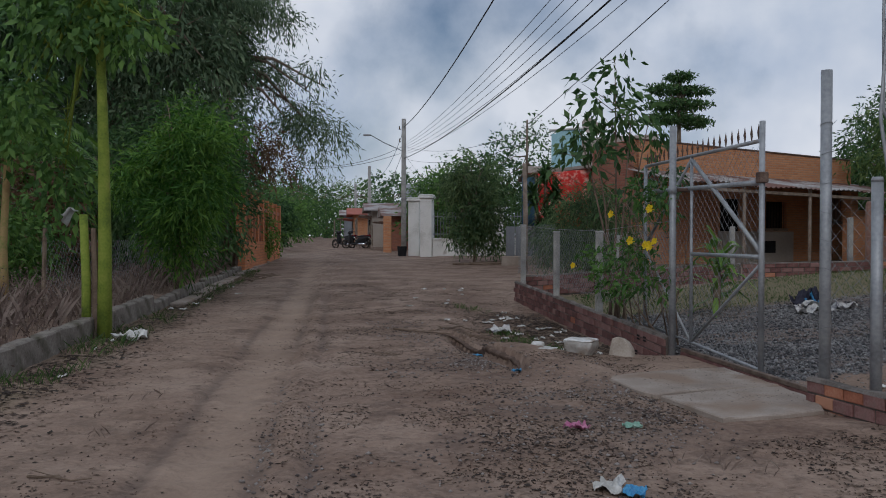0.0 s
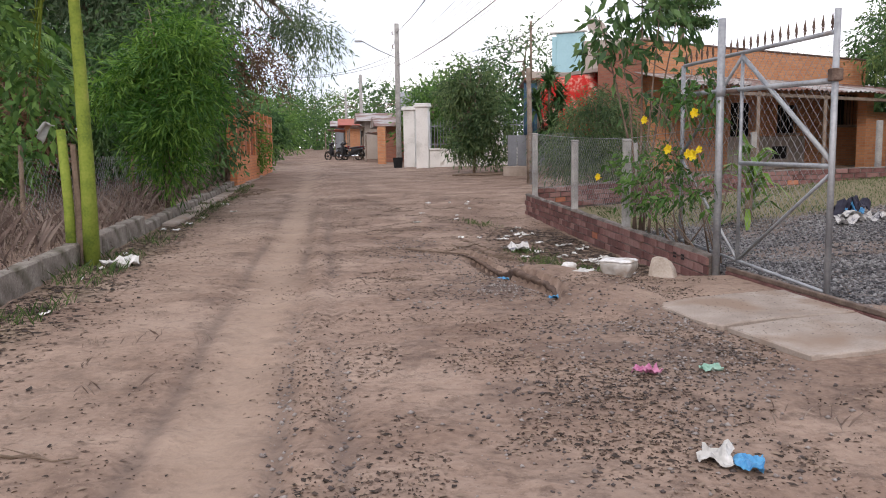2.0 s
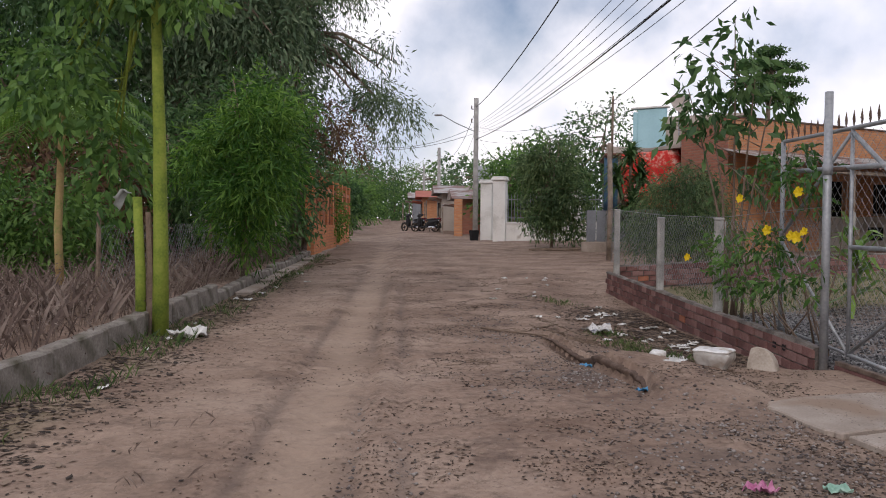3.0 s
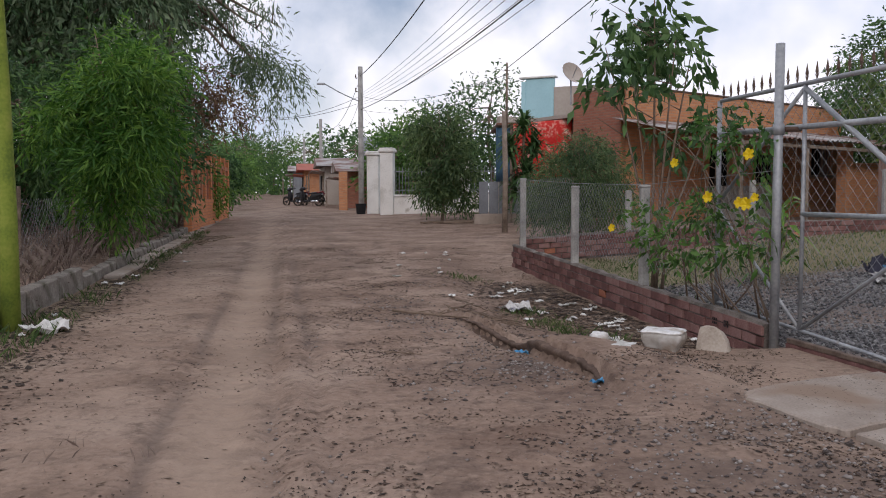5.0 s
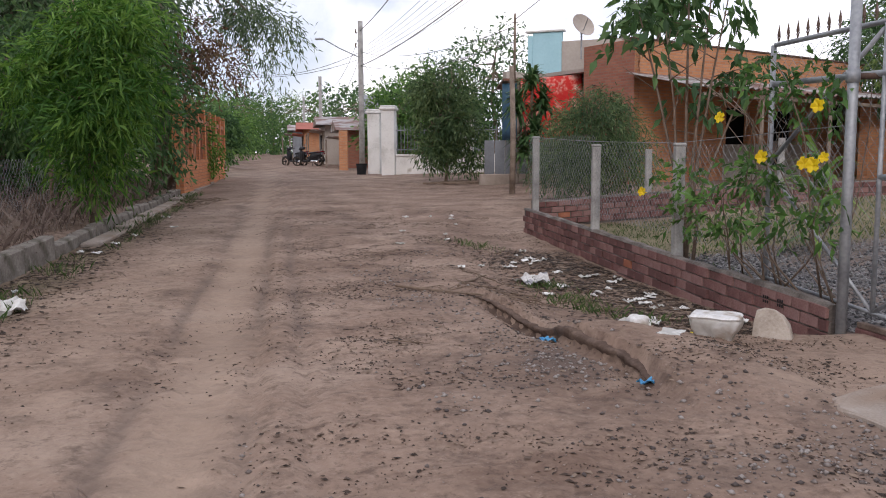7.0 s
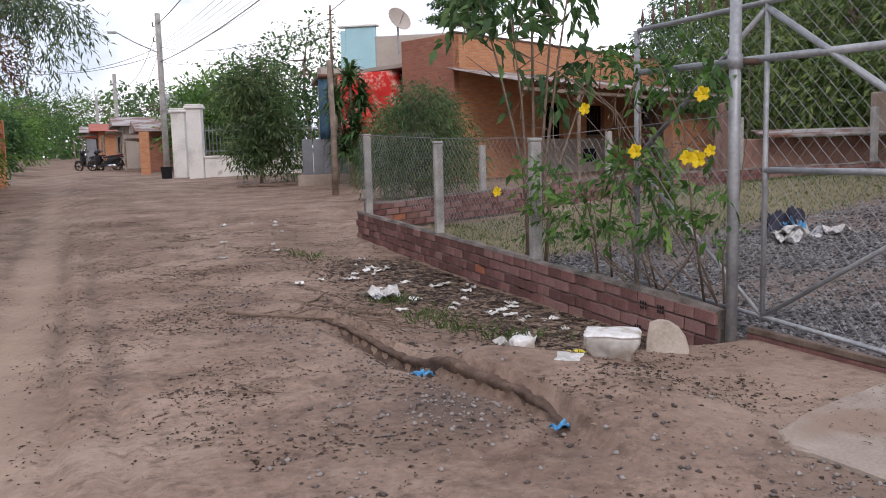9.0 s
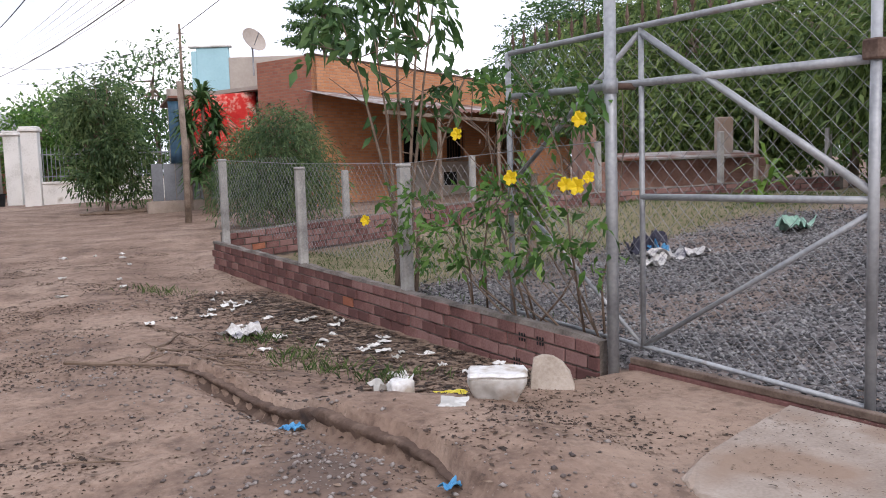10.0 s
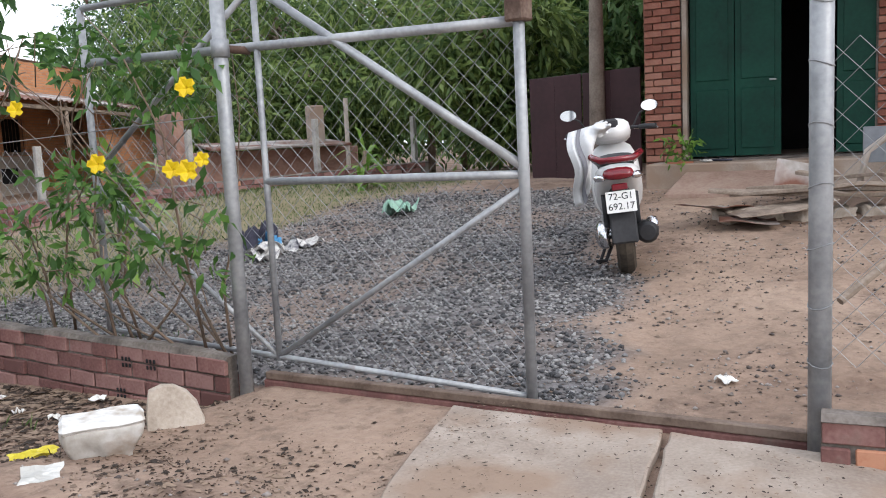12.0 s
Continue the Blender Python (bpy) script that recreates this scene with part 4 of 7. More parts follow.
for z in (3.7, 4.0):
    placed(part("crosspiece", tube([(-0.02, 0.0, z), (0.13, 0, z)], 0.012, 5), M_rust, pw))


def cable(a, b, sag, r=0.012):
    a, b = Vector(a), Vector(b)
    pts = [a.lerp(b, i / 18) - Vector((0, 0, sag * 4 * (i / 18) * (1 - i / 18))) for i in range(19)]
    c = part("overhead_cable", tube([p - a for p in pts], r, 5), M_cable, None)
    c.matrix_world = Matrix.Translation(a)
    return tagged(c, "thin black overhead cable slung between poles", "cable", "overhead cables")


near = Vector((6.3, -4.0, 6.6))
cable(pt1 - Vector((0, 0, 0.4)), near + Vector((-0.8, 0, 0.9)), 1.0, 0.016)
for i in range(6):
    cable(pt1 - Vector((0, 0, 1.2 + 0.1 * i)), near + Vector((0.7 + 0.22 * i, 0, 0.6 - 0.08 * i)), 0.9 + 0.05 * i, 0.007)
cable(pt1 - Vector((0, 0, 1.9)), near + Vector((1.2, 0, -0.2)), 0.9, 0.016)
cable(Vector((3.45, 24.34, 4.25)), near + Vector((1.8, 0, 0.5)), 0.2, 0.009)
cable(pt1 - Vector((0, 0, 1.3)), (3.45, 24.34, 4.1), 0.4, 0.008)
cable(pt1 - Vector((0, 0, 1.9)), (3.45, 24.34, 3.75), 0.35, 0.008)
cable(pt1 - Vector((0, 0, 0.5)), pt2 - Vector((0, 0, 0.4)), 1.1, 0.012)
cable(pt1 - Vector((0, 0, 1.4)), pt2 - Vector((0, 0, 0.8)), 1.4, 0.012)
cable(pt2 - Vector((0, 0, 0.5)), pt3 - Vector((0, 0, 0.4)), 1.2, 0.012)
cable(pt1 - Vector((0, 0, 1.3)), (-7.5, 47.0, 5.2), 0.5, 0.01)
cable(pt1 - Vector((0, 0, 1.6)), (-9.0, 44.0, 5.1), 0.6, 0.01)
cable(pt1 - Vector((0, 0, 2.2)), (3.4, 44, 3.4), 0.5, 0.008)
cable(pt1 - Vector((0, 0, 1.6)), (1.5, 47, 3.4), 0.6, 0.008)

# ---- yard house with the green door ----
Y_L, Y_D = (10.24, 10.35, 0.35), (11.15, 6.0, 0.35)   # corner, and along the front
ym, YL = house_frame(Y_L, Y_D)
yhouse = new("yard_house")
yhouse.matrix_world = ym
tagged(yhouse, "brick house with a dark green folding steel door, partly open", "house")
D0, D1, DZ, DT = 0.47, 2.33, 0.47, 2.57
core = wall_with_holes("wall", yhouse, M_mortar, YL + 3, 3.6, [(D0, D1, DZ, DT)], 0.2)
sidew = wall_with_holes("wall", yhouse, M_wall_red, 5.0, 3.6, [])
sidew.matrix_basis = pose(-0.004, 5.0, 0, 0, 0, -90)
placed(part("back_wall", box_mesh((0, 4.8, 0), (YL + 3, 5, 3.6)), M_beige, yhouse))
placed(part("end_wall", box_mesh((YL + 2.8, 0.21, 0), (YL + 3, 4.79, 3.6)), M_beige, yhouse))
# Front overhang is out of view, lengthened to shade the door wall.
placed(part("roof", box_mesh((-0.3, -2.3, 3.605), (YL + 3.3, 5.3, 3.7), 0.02), M_tin, yhouse))
placed(part("floor", box_mesh((0.02, 0.21, -0.2), (YL + 2.8, 4.79, DZ - 0.01)), M_concrete, yhouse))
# Black wall inside: the doorway's shade put into its colour.
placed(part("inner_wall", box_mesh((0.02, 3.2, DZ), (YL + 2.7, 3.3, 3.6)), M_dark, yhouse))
placed(part("jamb", box_mesh((D0 - 0.05, -0.045, DZ), (D0 + 0.0, 0.12, DT), 0.004), M_concrete, yhouse))
lw = 0.475
for i, (x, op) in enumerate(((D0 + 0.02, 0), (D0 + 0.02 + lw, 0), (D1 - 0.36, 0))):
    leaf = placed(part("door_leaf", box_mesh((x, 0.06, DZ + 0.02), (x + lw - 0.008, 0.1, DT), 0.004), M_greendoor, yhouse, "dark green steel door leaf"))
    part("panel", box_mesh((x + 0.06, 0.045, DZ + 0.1), (x + lw - 0.07, 0.059, DZ + 0.75), 0.006), M_greendoor, leaf)
    part("panel", box_mesh((x + 0.06, 0.045, DZ + 0.85), (x + lw - 0.07, 0.059, DT - 0.12), 0.006), M_greendoor, leaf)
    if i == 1:
        part("door_handle", tube([(x + lw - 0.06, 0.04, DZ + 0.82), (x + lw - 0.06, 0.0, DZ + 0.82), (x + lw - 0.12, 0.0, DZ + 0.82)], 0.011, 6), M_galv, leaf)
placed(part("porch", box_mesh((0.15, -0.75, -0.3), (YL + 2, -0.06, DZ - 0.02), 0.015), M_concrete, yhouse, "grey cement porch step"))
HB = brick_mesh("brick", 0.19, 0.05, 0.066, M_brick_h)
HB_HALF = brick_mesh("brick", 0.09, 0.05, 0.066, M_brick_h)
brng = random.Random(11)
for x0, wd in ((0.01, D0 - 0.07), (D1 + 0.02, 1.9)):
    brick_panel(core, x0, DZ - 0.02, wd, 3.1, brng, HB, HB_HALF)
M_mudramp = material("earthy_cement", [(0.2, 0.13, 0.1), (0.28, 0.19, 0.15), (0.33, 0.25, 0.2)], scale=3, fine=30, bump=0.4)
ramp = thing("ramp", (0, 0, 0), "dusty cement ramp leaning on the porch step", "ramp")
ramp.matrix_world = ym @ pose(0.45, -0.75, 0.0)
v = [(0, -0.55, 0.17), (1.1, -0.6, 0.17), (1.05, 0, 0.36), (0.12, 0, 0.36), (0, -0.6, -0.2), (1.1, -0.65, -0.2), (1.05, 0, -0.2), (0.12, 0, -0.2)]
placed(part("slope", (v, [(0, 1, 2, 3), (4, 7, 6, 5), (0, 4, 5, 1), (1, 5, 6, 2), (2, 6, 7, 3), (3, 7, 4, 0)]), M_mudramp, ramp))

# ---- yard's rear wall, shed and maroon fence ----
shed = thing("shed", (12.4, 18.4, land(12.4, 18.4)), "low mud-brick pen with a ragged tin roof", "shed", turn=-25)
M_mud = material("mud_wall", [(0.2, 0.11, 0.085), (0.3, 0.18, 0.14), (0.36, 0.24, 0.19)], scale=2, fine=20, bump=0.5)
placed(part("wall", box_mesh((-2.3, 0, -0.3), (1.2, 0.18, 0.85), 0.02), M_mud, shed))
placed(part("wall", box_mesh((-2.3, 0.2, -0.3), (-2.1, 2.2, 1.6), 0.02), M_mud, shed))
placed(part("roof", box_mesh((-1.8, -0.5, 0.9), (0.85, 1.0, 0.95), 0.01), M_tin, shed)).rotation_euler[0] = 0.08
placed(part("pillar", box_mesh((0.2, -0.1, 0.86), (0.5, 0.15, 1.65), 0.02), M_concrete, shed))
placed(part("prop", tube([(0.78, -0.5, -0.3), (0.8, -0.5, 1.75)], 0.045, 7), M_beige, shed))
M_maroon = material("maroon_sheet", [(0.03, 0.014, 0.016), (0.055, 0.024, 0.028)], rough=0.6, scale=1.5, fine=15, bump=0.1)
sheet_f = new("sheet_fence")
mm, ML = house_frame((11.25, 12.5, 0.4), (11.0, 10.9, 0.4))
sheet_f.matrix_world = mm
tagged(sheet_f, "dark maroon corrugated sheet fence beside the brick house", "fence")
for i in range(4):
    placed(part("sheet", box_mesh((i * 0.45, -0.015 * (i % 2), -0.2), (i * 0.45 + 0.44, 0.02 - 0.015 * (i % 2), 1.55), 0.006), M_maroon, sheet_f))

for i, (x, y) in enumerate(((4.6, 17.05), (6.9, 17.55), (8.9, 16.95), (10.9, 16.3), (12.7, 15.7))):
    p = thing("fence_post", (x, y + 0.1, land(x, y)), "slim grey concrete fence post at the yard's back", "post", "fence posts")
    placed(part("shaft", box_mesh((-0.045, -0.045, -0.2), (0.045, 0.045, 1.05), 0.01), M_post, p))


# ---- plants ----
def leaves(blobs, n, size, aspect=0.4, droop=0.3, seed=1, per=6, spread=1.0, inner=0.5):
    """Leaves on twigs that fill ellipsoids (centre, radii): each leaf is two triangles folded at the rib."""
    rng = np.random.default_rng(seed)
    vol = np.array([b[1][0] * b[1][1] * b[1][2] for b in blobs]) ** 0.75
    T = max(1, n // per)
    which = rng.choice(len(blobs), T, p=vol / vol.sum())
    cen = np.array([b[0] for b in blobs])[which]
    rad = np.array([b[1] for b in blobs])[which]
    d = rng.normal(size=(T, 3))
    d /= np.linalg.norm(d, axis=1)[:, None]
    lump = 1 + 0.22 * np.sin(d[:, 0] * 5 + which * 2.1 + seed) * np.sin(d[:, 1] * 6 + seed) * np.sin(d[:, 2] * 5 + which)
    q = (inner + (1 - inner) * rng.random(T) ** 0.6) * lump
    start = cen + d * rad * q[:, None]
    tw = d + rng.normal(size=(T, 3)) * 0.5 + np.array([0, 0, -droop])
    tw /= np.linalg.norm(tw, axis=1)[:, None]
    step = size * 0.55 * spread
    V = np.zeros((T, per, 4, 3))
    for k in range(per):
        p = start + tw * step * k + rng.normal(size=(T, 3)) * size * 0.12
        p[:, 2] -= droop * step * k * k * 0.12
        a = tw + rng.normal(size=(T, 3)) * 0.75 + np.array([0, 0, -droop * 0.8])
        a /= np.linalg.norm(a, axis=1)[:, None]
        s = np.cross(a, rng.normal(size=(T, 3)))
        s /= np.linalg.norm(s, axis=1)[:, None] + 1e-9
        up = np.cross(s, a)
        L = size * rng.uniform(0.65, 1.2, T)[:, None]
        W = L * aspect * 0.5
        V[:, k, 0] = p
        V[:, k, 1] = p + a * L * 0.45 + s * W + up * W * 0.35
        V[:, k, 2] = p + a * L - np.array([0, 0, 1]) * L * 0.12
        V[:, k, 3] = p + a * L * 0.45 - s * W + up * W * 0.35
    m = T * per
    i = np.arange(m)[:, None] * 4
    F = np.concatenate([i + np.array([[0, 1, 2]]), i + np.array([[0, 2, 3]])], axis=1).reshape(-1, 3)
    return V.reshape(-1, 3), F


def mesh_np(name, V, F, mat, parent, label="", place=None):
    me = bpy.data.meshes.new(name)
    me.vertices.add(len(V))
    me.vertices.foreach_set("co", np.asarray(V, dtype=np.float32).ravel())
    me.loops.add(F.size)
    me.loops.foreach_set("vertex_index", F.astype(np.int32).ravel())
    k = F.shape[1]
    me.polygons.add(len(F))
    me.polygons.foreach_set("loop_start", np.arange(0, F.size, k, dtype=np.int32))
    me.polygons.foreach_set("loop_total", np.full(len(F), k, dtype=np.int32))
    me.update(calc_edges=True)
    me.materials.append(mat)
    ob = new(name, me)
    if parent is not None:
        ob.parent = parent
    if label:
        ob["label"] = label
    return ob


def limbs(trunk, blobs, r, seed, k=3):
    """A bent tapered trunk with limbs and boughs that reach into the crown."""
    rng = random.Random(seed)
    v, f = [], []
    n = len(trunk)
    sweep(v, f, trunk, [r * (1 - 0.55 * i / (n - 1)) for i in range(n)], 9)
    tip = Vector(trunk[-1])
    fork = Vector(trunk[-2]).lerp(tip, 0.5)
    for c, rad in blobs:
        c = Vector(c)
        for j in range(k):
            end = c + Vector((rng.uniform(-0.7, 0.7) * rad[0], rng.uniform(-0.7, 0.7) * rad[1], rng.uniform(-0.3, 0.8) * rad[2]))
            s = fork.lerp(tip, rng.random())
            mid = s.lerp(end, 0.5) + Vector((rng.uniform(-0.15, 0.15), rng.uniform(-0.15, 0.15), 0.12 * (end - s).length))
            sweep(v, f, [s, mid, end], [r * 0.42, r * 0.24, r * 0.06], 6)
            for w in range(3):
                e2 = mid.lerp(end, rng.uniform(0.2, 0.9))
                sweep(v, f, [e2, e2 + Vector((rng.uniform(-0.5, 0.5) * rad[0], rng.uniform(-0.5, 0.5) * rad[1], rng.uniform(-0.1, 0.5) * rad[2]))], [r * 0.13, r * 0.03], 4)
    return v, f


def clumps(blobs, k, r, seed):
    """Small uneven clumps spread through and over the big shapes of a crown, with gaps between them."""
    rg = random.Random(seed)
    out = []
    total = sum(b[1][0] * b[1][1] * b[1][2] for b in blobs) or 1
    for c, rad in blobs:
        for _ in range(max(2, round(k * rad[0] * rad[1] * rad[2] / total))):
            d = Vector((rg.gauss(0, 1), rg.gauss(0, 1), rg.gauss(0, 1))).normalized() * rg.uniform(0.45, 1.0)
            q = r * rg.uniform(0.6, 1.3)
            out.append(((c[0] + d.x * rad[0], c[1] + d.y * rad[1], c[2] + d.z * rad[2]), (q, q, q * rg.uniform(0.6, 0.95))))
    return out


def tree(name, base, trunk, blobs, n, size, leafm, label, category, r=0.1, aspect=0.35, droop=0.3, seed=1, per=6, bark=None, inner=0.5, spread=1.0, k=3, group="", clump=0, clump_r=0.4):
    """Trunk points and crown blobs are given from the foot of the tree."""
    z = land(*base)
    t = thing(name, (base[0], base[1], z), label, category, group)
    smooth_sides(part("trunk", limbs(trunk, blobs, r, seed, k), bark or M_bark, t))
    V, F = leaves(clumps(blobs, clump, clump_r, seed) if clump else blobs, n, size, aspect, droop, seed, per, spread, inner)
    V[:, 2] = np.maximum(V[:, 2], 0.03)
    mesh_np("crown", V, F, leafm, t)
    return t


# lane's left side
t1 = tree("green_stemmed_tree", (-2.4, 10.5), [(0, 0, -0.2), (0.01, 0, 1.0), (-0.01, 0.02, 2.1), (-0.05, 0.05, 3.2), (-0.1, 0.1, 4.1)],
          [((-0.3, 0.1, 3.6), (0.8, 0.9, 0.5)), ((-0.6, 0.6, 4.5), (1.2, 1.2, 0.7)), ((-1.1, 0.2, 2.7), (0.5, 0.6, 0.6)), ((-0.6, 0.3, 1.9), (0.3, 0.4, 0.5)), ((0.4, -0.1, 3.5), (0.3, 0.4, 0.3))],
          4200, 0.14, M_leaf, "young tree with a smooth lime-green stem and drooping leaves", "tree", r=0.085, aspect=0.5, droop=0.7, seed=5, bark=M_greenbark, spread=0.7, k=3, per=5, inner=0.1)
stump = thing("cut_stem", (-2.58, 10.45, land(-2.58, 10.45)), "cut lime-green stem beside the young tree", "stem")
smooth_sides(part("stem", tube([(0, 0, -0.2), (0.0, 0, 0.6), (-0.03, 0, 1.35)], [0.055, 0.05, 0.045], 9), M_greenbark, stump))
part("dead_stem", tube([(0.09, 0.04, -0.1), (0.08, 0.05, 0.7), (0.07, 0.03, 1.2)], [0.045, 0.04, 0.03], 8), M_twig, stump)
bag = thing("plastic_bag", (-2.64, 10.43, land(-2.58, 10.45) + 1.33), "grey plastic bag caught on the cut stem", "bag")
M_bag = material("pale_plastic", [(0.4, 0.42, 0.4), (0.6, 0.62, 0.6)], rough=0.35, scale=8, fine=40, bump=0.3, translucent=0.3)
ob = add_cloth("sheet", lambda u, w: (-0.14 * w - 0.05 + 0.02 * math.sin(u * 9), 0.1 * u - 0.05, 0.06 - 0.14 * u * w + 0.04 * math.sin(w * 5)), 8, 8, M_bag, bag)

tree("willow_leaved_bush", (-3.5, 16.2), [(0, 0, -0.2), (0.03, 0, 0.5), (0.0, 0.05, 1.2), (-0.05, 0, 2.0)],
     [((0.0, 0, 2.35), (0.8, 0.9, 0.95)), ((0.35, -0.1, 1.75), (0.65, 0.8, 0.5)), ((-0.4, 0.2, 2.0), (0.7, 0.8, 0.7)), ((0.35, 0.2, 2.7), (0.6, 0.6, 0.6)), ((0.05, 0, 3.1), (0.45, 0.5, 0.4)), ((0.0, 0, 1.2), (0.55, 0.6, 0.4)), ((0.3, 0.1, 0.95), (0.4, 0.4, 0.3))],
     15000, 0.18, M_leaf_bush, "dense bush tree with narrow bright green leaves behind the kerb", "tree", r=0.07, aspect=0.17, droop=0.35, seed=8, per=5, inner=0.2, clump=46, clump_r=0.33)
tree("acacia_tree", (-5.55, 26.4), [(0, 0, -0.2), (0.15, 0, 1.5), (0.3, 0, 3.0), (0.1, 0.2, 5.0), (-0.2, 0.2, 6.5)],
     [((-0.6, 0.3, 7.4), (2.6, 2.6, 2.3)), ((0.8, 0.8, 6.8), (1.3, 1.8, 1.5)), ((2.3, 0.6, 5.2), (1.15, 1.4, 1.2)), ((2.35, 0.2, 3.9), (1.05, 1.2, 1.0)), ((-2.2, -1, 6.4), (2.0, 2.0, 2.0)), ((0.2, -0.8, 4.8), (1.0, 1.1, 1.0)), ((-0.5, 0, 9.2), (1.8, 1.9, 1.3))],
     34000, 0.2, M_leaf_euc, "tall acacia tree with drooping grey-green leaves", "tree", r=0.2, aspect=0.2, droop=0.8, seed=14, per=6, inner=0.1, k=3, clump=75, clump_r=0.5)
tree("withered_shrub", (-5.0, 25.2), [(0, 0, -0.2), (0.3, 0, 1.4), (0.6, 0, 2.6), (0.8, 0, 3.4)],
     [((0.65, 0, 3.5), (0.8, 0.7, 0.8)), ((0.4, 0, 2.7), (0.5, 0.5, 0.7)), ((1.2, 0.3, 3.0), (0.7, 0.6, 0.6))],
     3600, 0.13, M_leaf_red, "withered shrub with russet leaves and bare twigs", "shrub", r=0.06, aspect=0.3, droop=0.5, seed=3, inner=0.2)
for i, (bx, by, h, w, mat, n_, sz, lab) in enumerate((
        (-7.6, 17.5, 2.6, 1.5, M_leaf_red, 7000, 0.16, "rusty brown shrub among green bushes"),
        (-6.3, 19.6, 3.4, 1.7, M_leaf_dark, 9000, 0.16, "dark green bush behind the dry weeds"),
        (-6.2, 14.5, 1.7, 1.0, M_leaf, 5000, 0.15, "low leafy green bush among dry weeds"),
        (-8.6, 14.0, 2.4, 1.5, M_leaf, 7000, 0.17, "leafy green bush behind the dry weeds"),
        (-9.5, 19.0, 4.6, 2.2, M_leaf, 12000, 0.2, "tall leafy green bush behind the weeds"),
        (-5.4, 21.6, 4.4, 1.7, M_leaf_dark, 9000, 0.17, "dark green bush behind the kerb"),
        (-11.5, 15.0, 4.2, 2.3, M_leaf_dark, 9000, 0.2, "tall dark green bush behind the weeds"),
        (-7.4, 11.0, 1.3, 0.9, M_leaf, 3500, 0.14, "low green shrub among dry weeds"),
        (-5.9, 30.5, 2.2, 0.9, M_leaf_lime, 4500, 0.15, "light green shrub behind the orange wall"))):
    tree("bush", (bx, by), [(0, 0, -0.2), (0.05, 0, h * 0.3), (0, 0.05, h * 0.6), (0, 0, h * 0.8)],
         [((0, 0, h * 0.62), (w, w, h * 0.4)), ((w * 0.5, 0, h * 0.4), (w * 0.7, w * 0.7, h * 0.33)), ((-w * 0.5, 0.2, h * 0.42), (w * 0.7, w * 0.7, h * 0.36))],
         n_, sz, mat, lab, "bush", r=0.06, aspect=0.36, droop=0.4, seed=30 + i, inner=0.35, group="bushes left of the lane")
for i, (bx, by, h, w, n_) in enumerate(((-8.0, 24.0, 10.5, 3.2, 24000), (-12.0, 21.0, 9.5, 3.4, 20000), (-9.5, 31.0, 10.0, 3.2, 18000), (-15.5, 26.0, 10.5, 4.2, 18000), (-13.0, 12.5, 8.0, 3.0, 14000))):
    tree("tall_tree", (bx, by), [(0, 0, -0.2), (0.1, 0, h * 0.25), (-0.1, 0.1, h * 0.5), (0, 0, h * 0.75)],
         [((0, 0, h * 0.72), (w, w, h * 0.27)), ((w * 0.55, -0.3, h * 0.52), (w * 0.65, w * 0.7, h * 0.22)), ((-w * 0.55, 0.4, h * 0.5), (w * 0.7, w * 0.7, h * 0.24)), ((0.2, -0.5, h * 0.36), (w * 0.7, w * 0.7, h * 0.16))],
         n_, 0.24, M_leaf_dark if i % 2 else M_leaf_euc, "tall dark green tree behind the weedy plot", "tree", r=0.22, aspect=0.3, droop=0.7, seed=50 + i, inner=0.35, group="tall trees left of the lane")


def frond(verts, faces, base, az, length, rise, droop, n=26, leaflet=0.5):
    """A feather leaf: a curved rib with hanging leaflets on both sides."""
    pts = []
    for i in range(9):
        u = i / 8
        out = length * u * (1 - 0.18 * u)
        pts.append(Vector((base[0] + math.cos(az) * out, base[1] + math.sin(az) * out, base[2] + rise * u - droop * u * u)))
    sweep(verts, faces, pts, [0.022 * (1 - 0.1 * i) for i in range(9)], 4)
    side = Vector((-math.sin(az), math.cos(az), 0))
    fwd = Vector((math.cos(az), math.sin(az), 0))
    for i in range(n):
        u = 0.12 + 0.86 * i / n
        j = min(7, int(u * 8))
        p = pts[j].lerp(pts[j + 1], u * 8 - j)
        ln = leaflet * math.sin(math.pi * (0.12 + 0.8 * u)) + 0.08
        for s in (-1, 1):
            tip = p + side * s * ln * 0.75 + fwd * ln * 0.45 - Vector((0, 0, ln * 0.5))
            w = fwd * 0.018
            b = len(verts)
            mid = p.lerp(tip, 0.5) + Vector((0, 0, ln * 0.1))
            verts += [p - w, p + w, mid + w, mid - w, tip]
            faces += [(b, b + 1, b + 2, b + 3), (b + 3, b + 2, b + 4)]


palm = thing("young_palm", (-4.55, 12.4, land(-4.55, 12.4)), "young coconut palm with a slim pale trunk and arching fronds", "palm")
smooth_sides(part("trunk", tube([(0, 0, -0.2), (-0.03, 0, 0.9), (0.02, 0, 1.8), (0.05, 0, 2.4)], [0.055, 0.05, 0.045, 0.04], 9), material("palm_trunk", [(0.3, 0.2, 0.09), (0.42, 0.3, 0.14), (0.2, 0.24, 0.07)], scale=4, fine=30, bump=0.3), palm))
for i in range(10):
    v, f = [], []
    frond(v, f, (0.05, 0, 2.35), i * 2.4, 1.5 + 0.25 * math.sin(i * 3), 0.9 - 0.05 * i, 1.1 + 0.08 * i, leaflet=0.4)
    part("frond", (v, f), M_leaf_lime, palm)

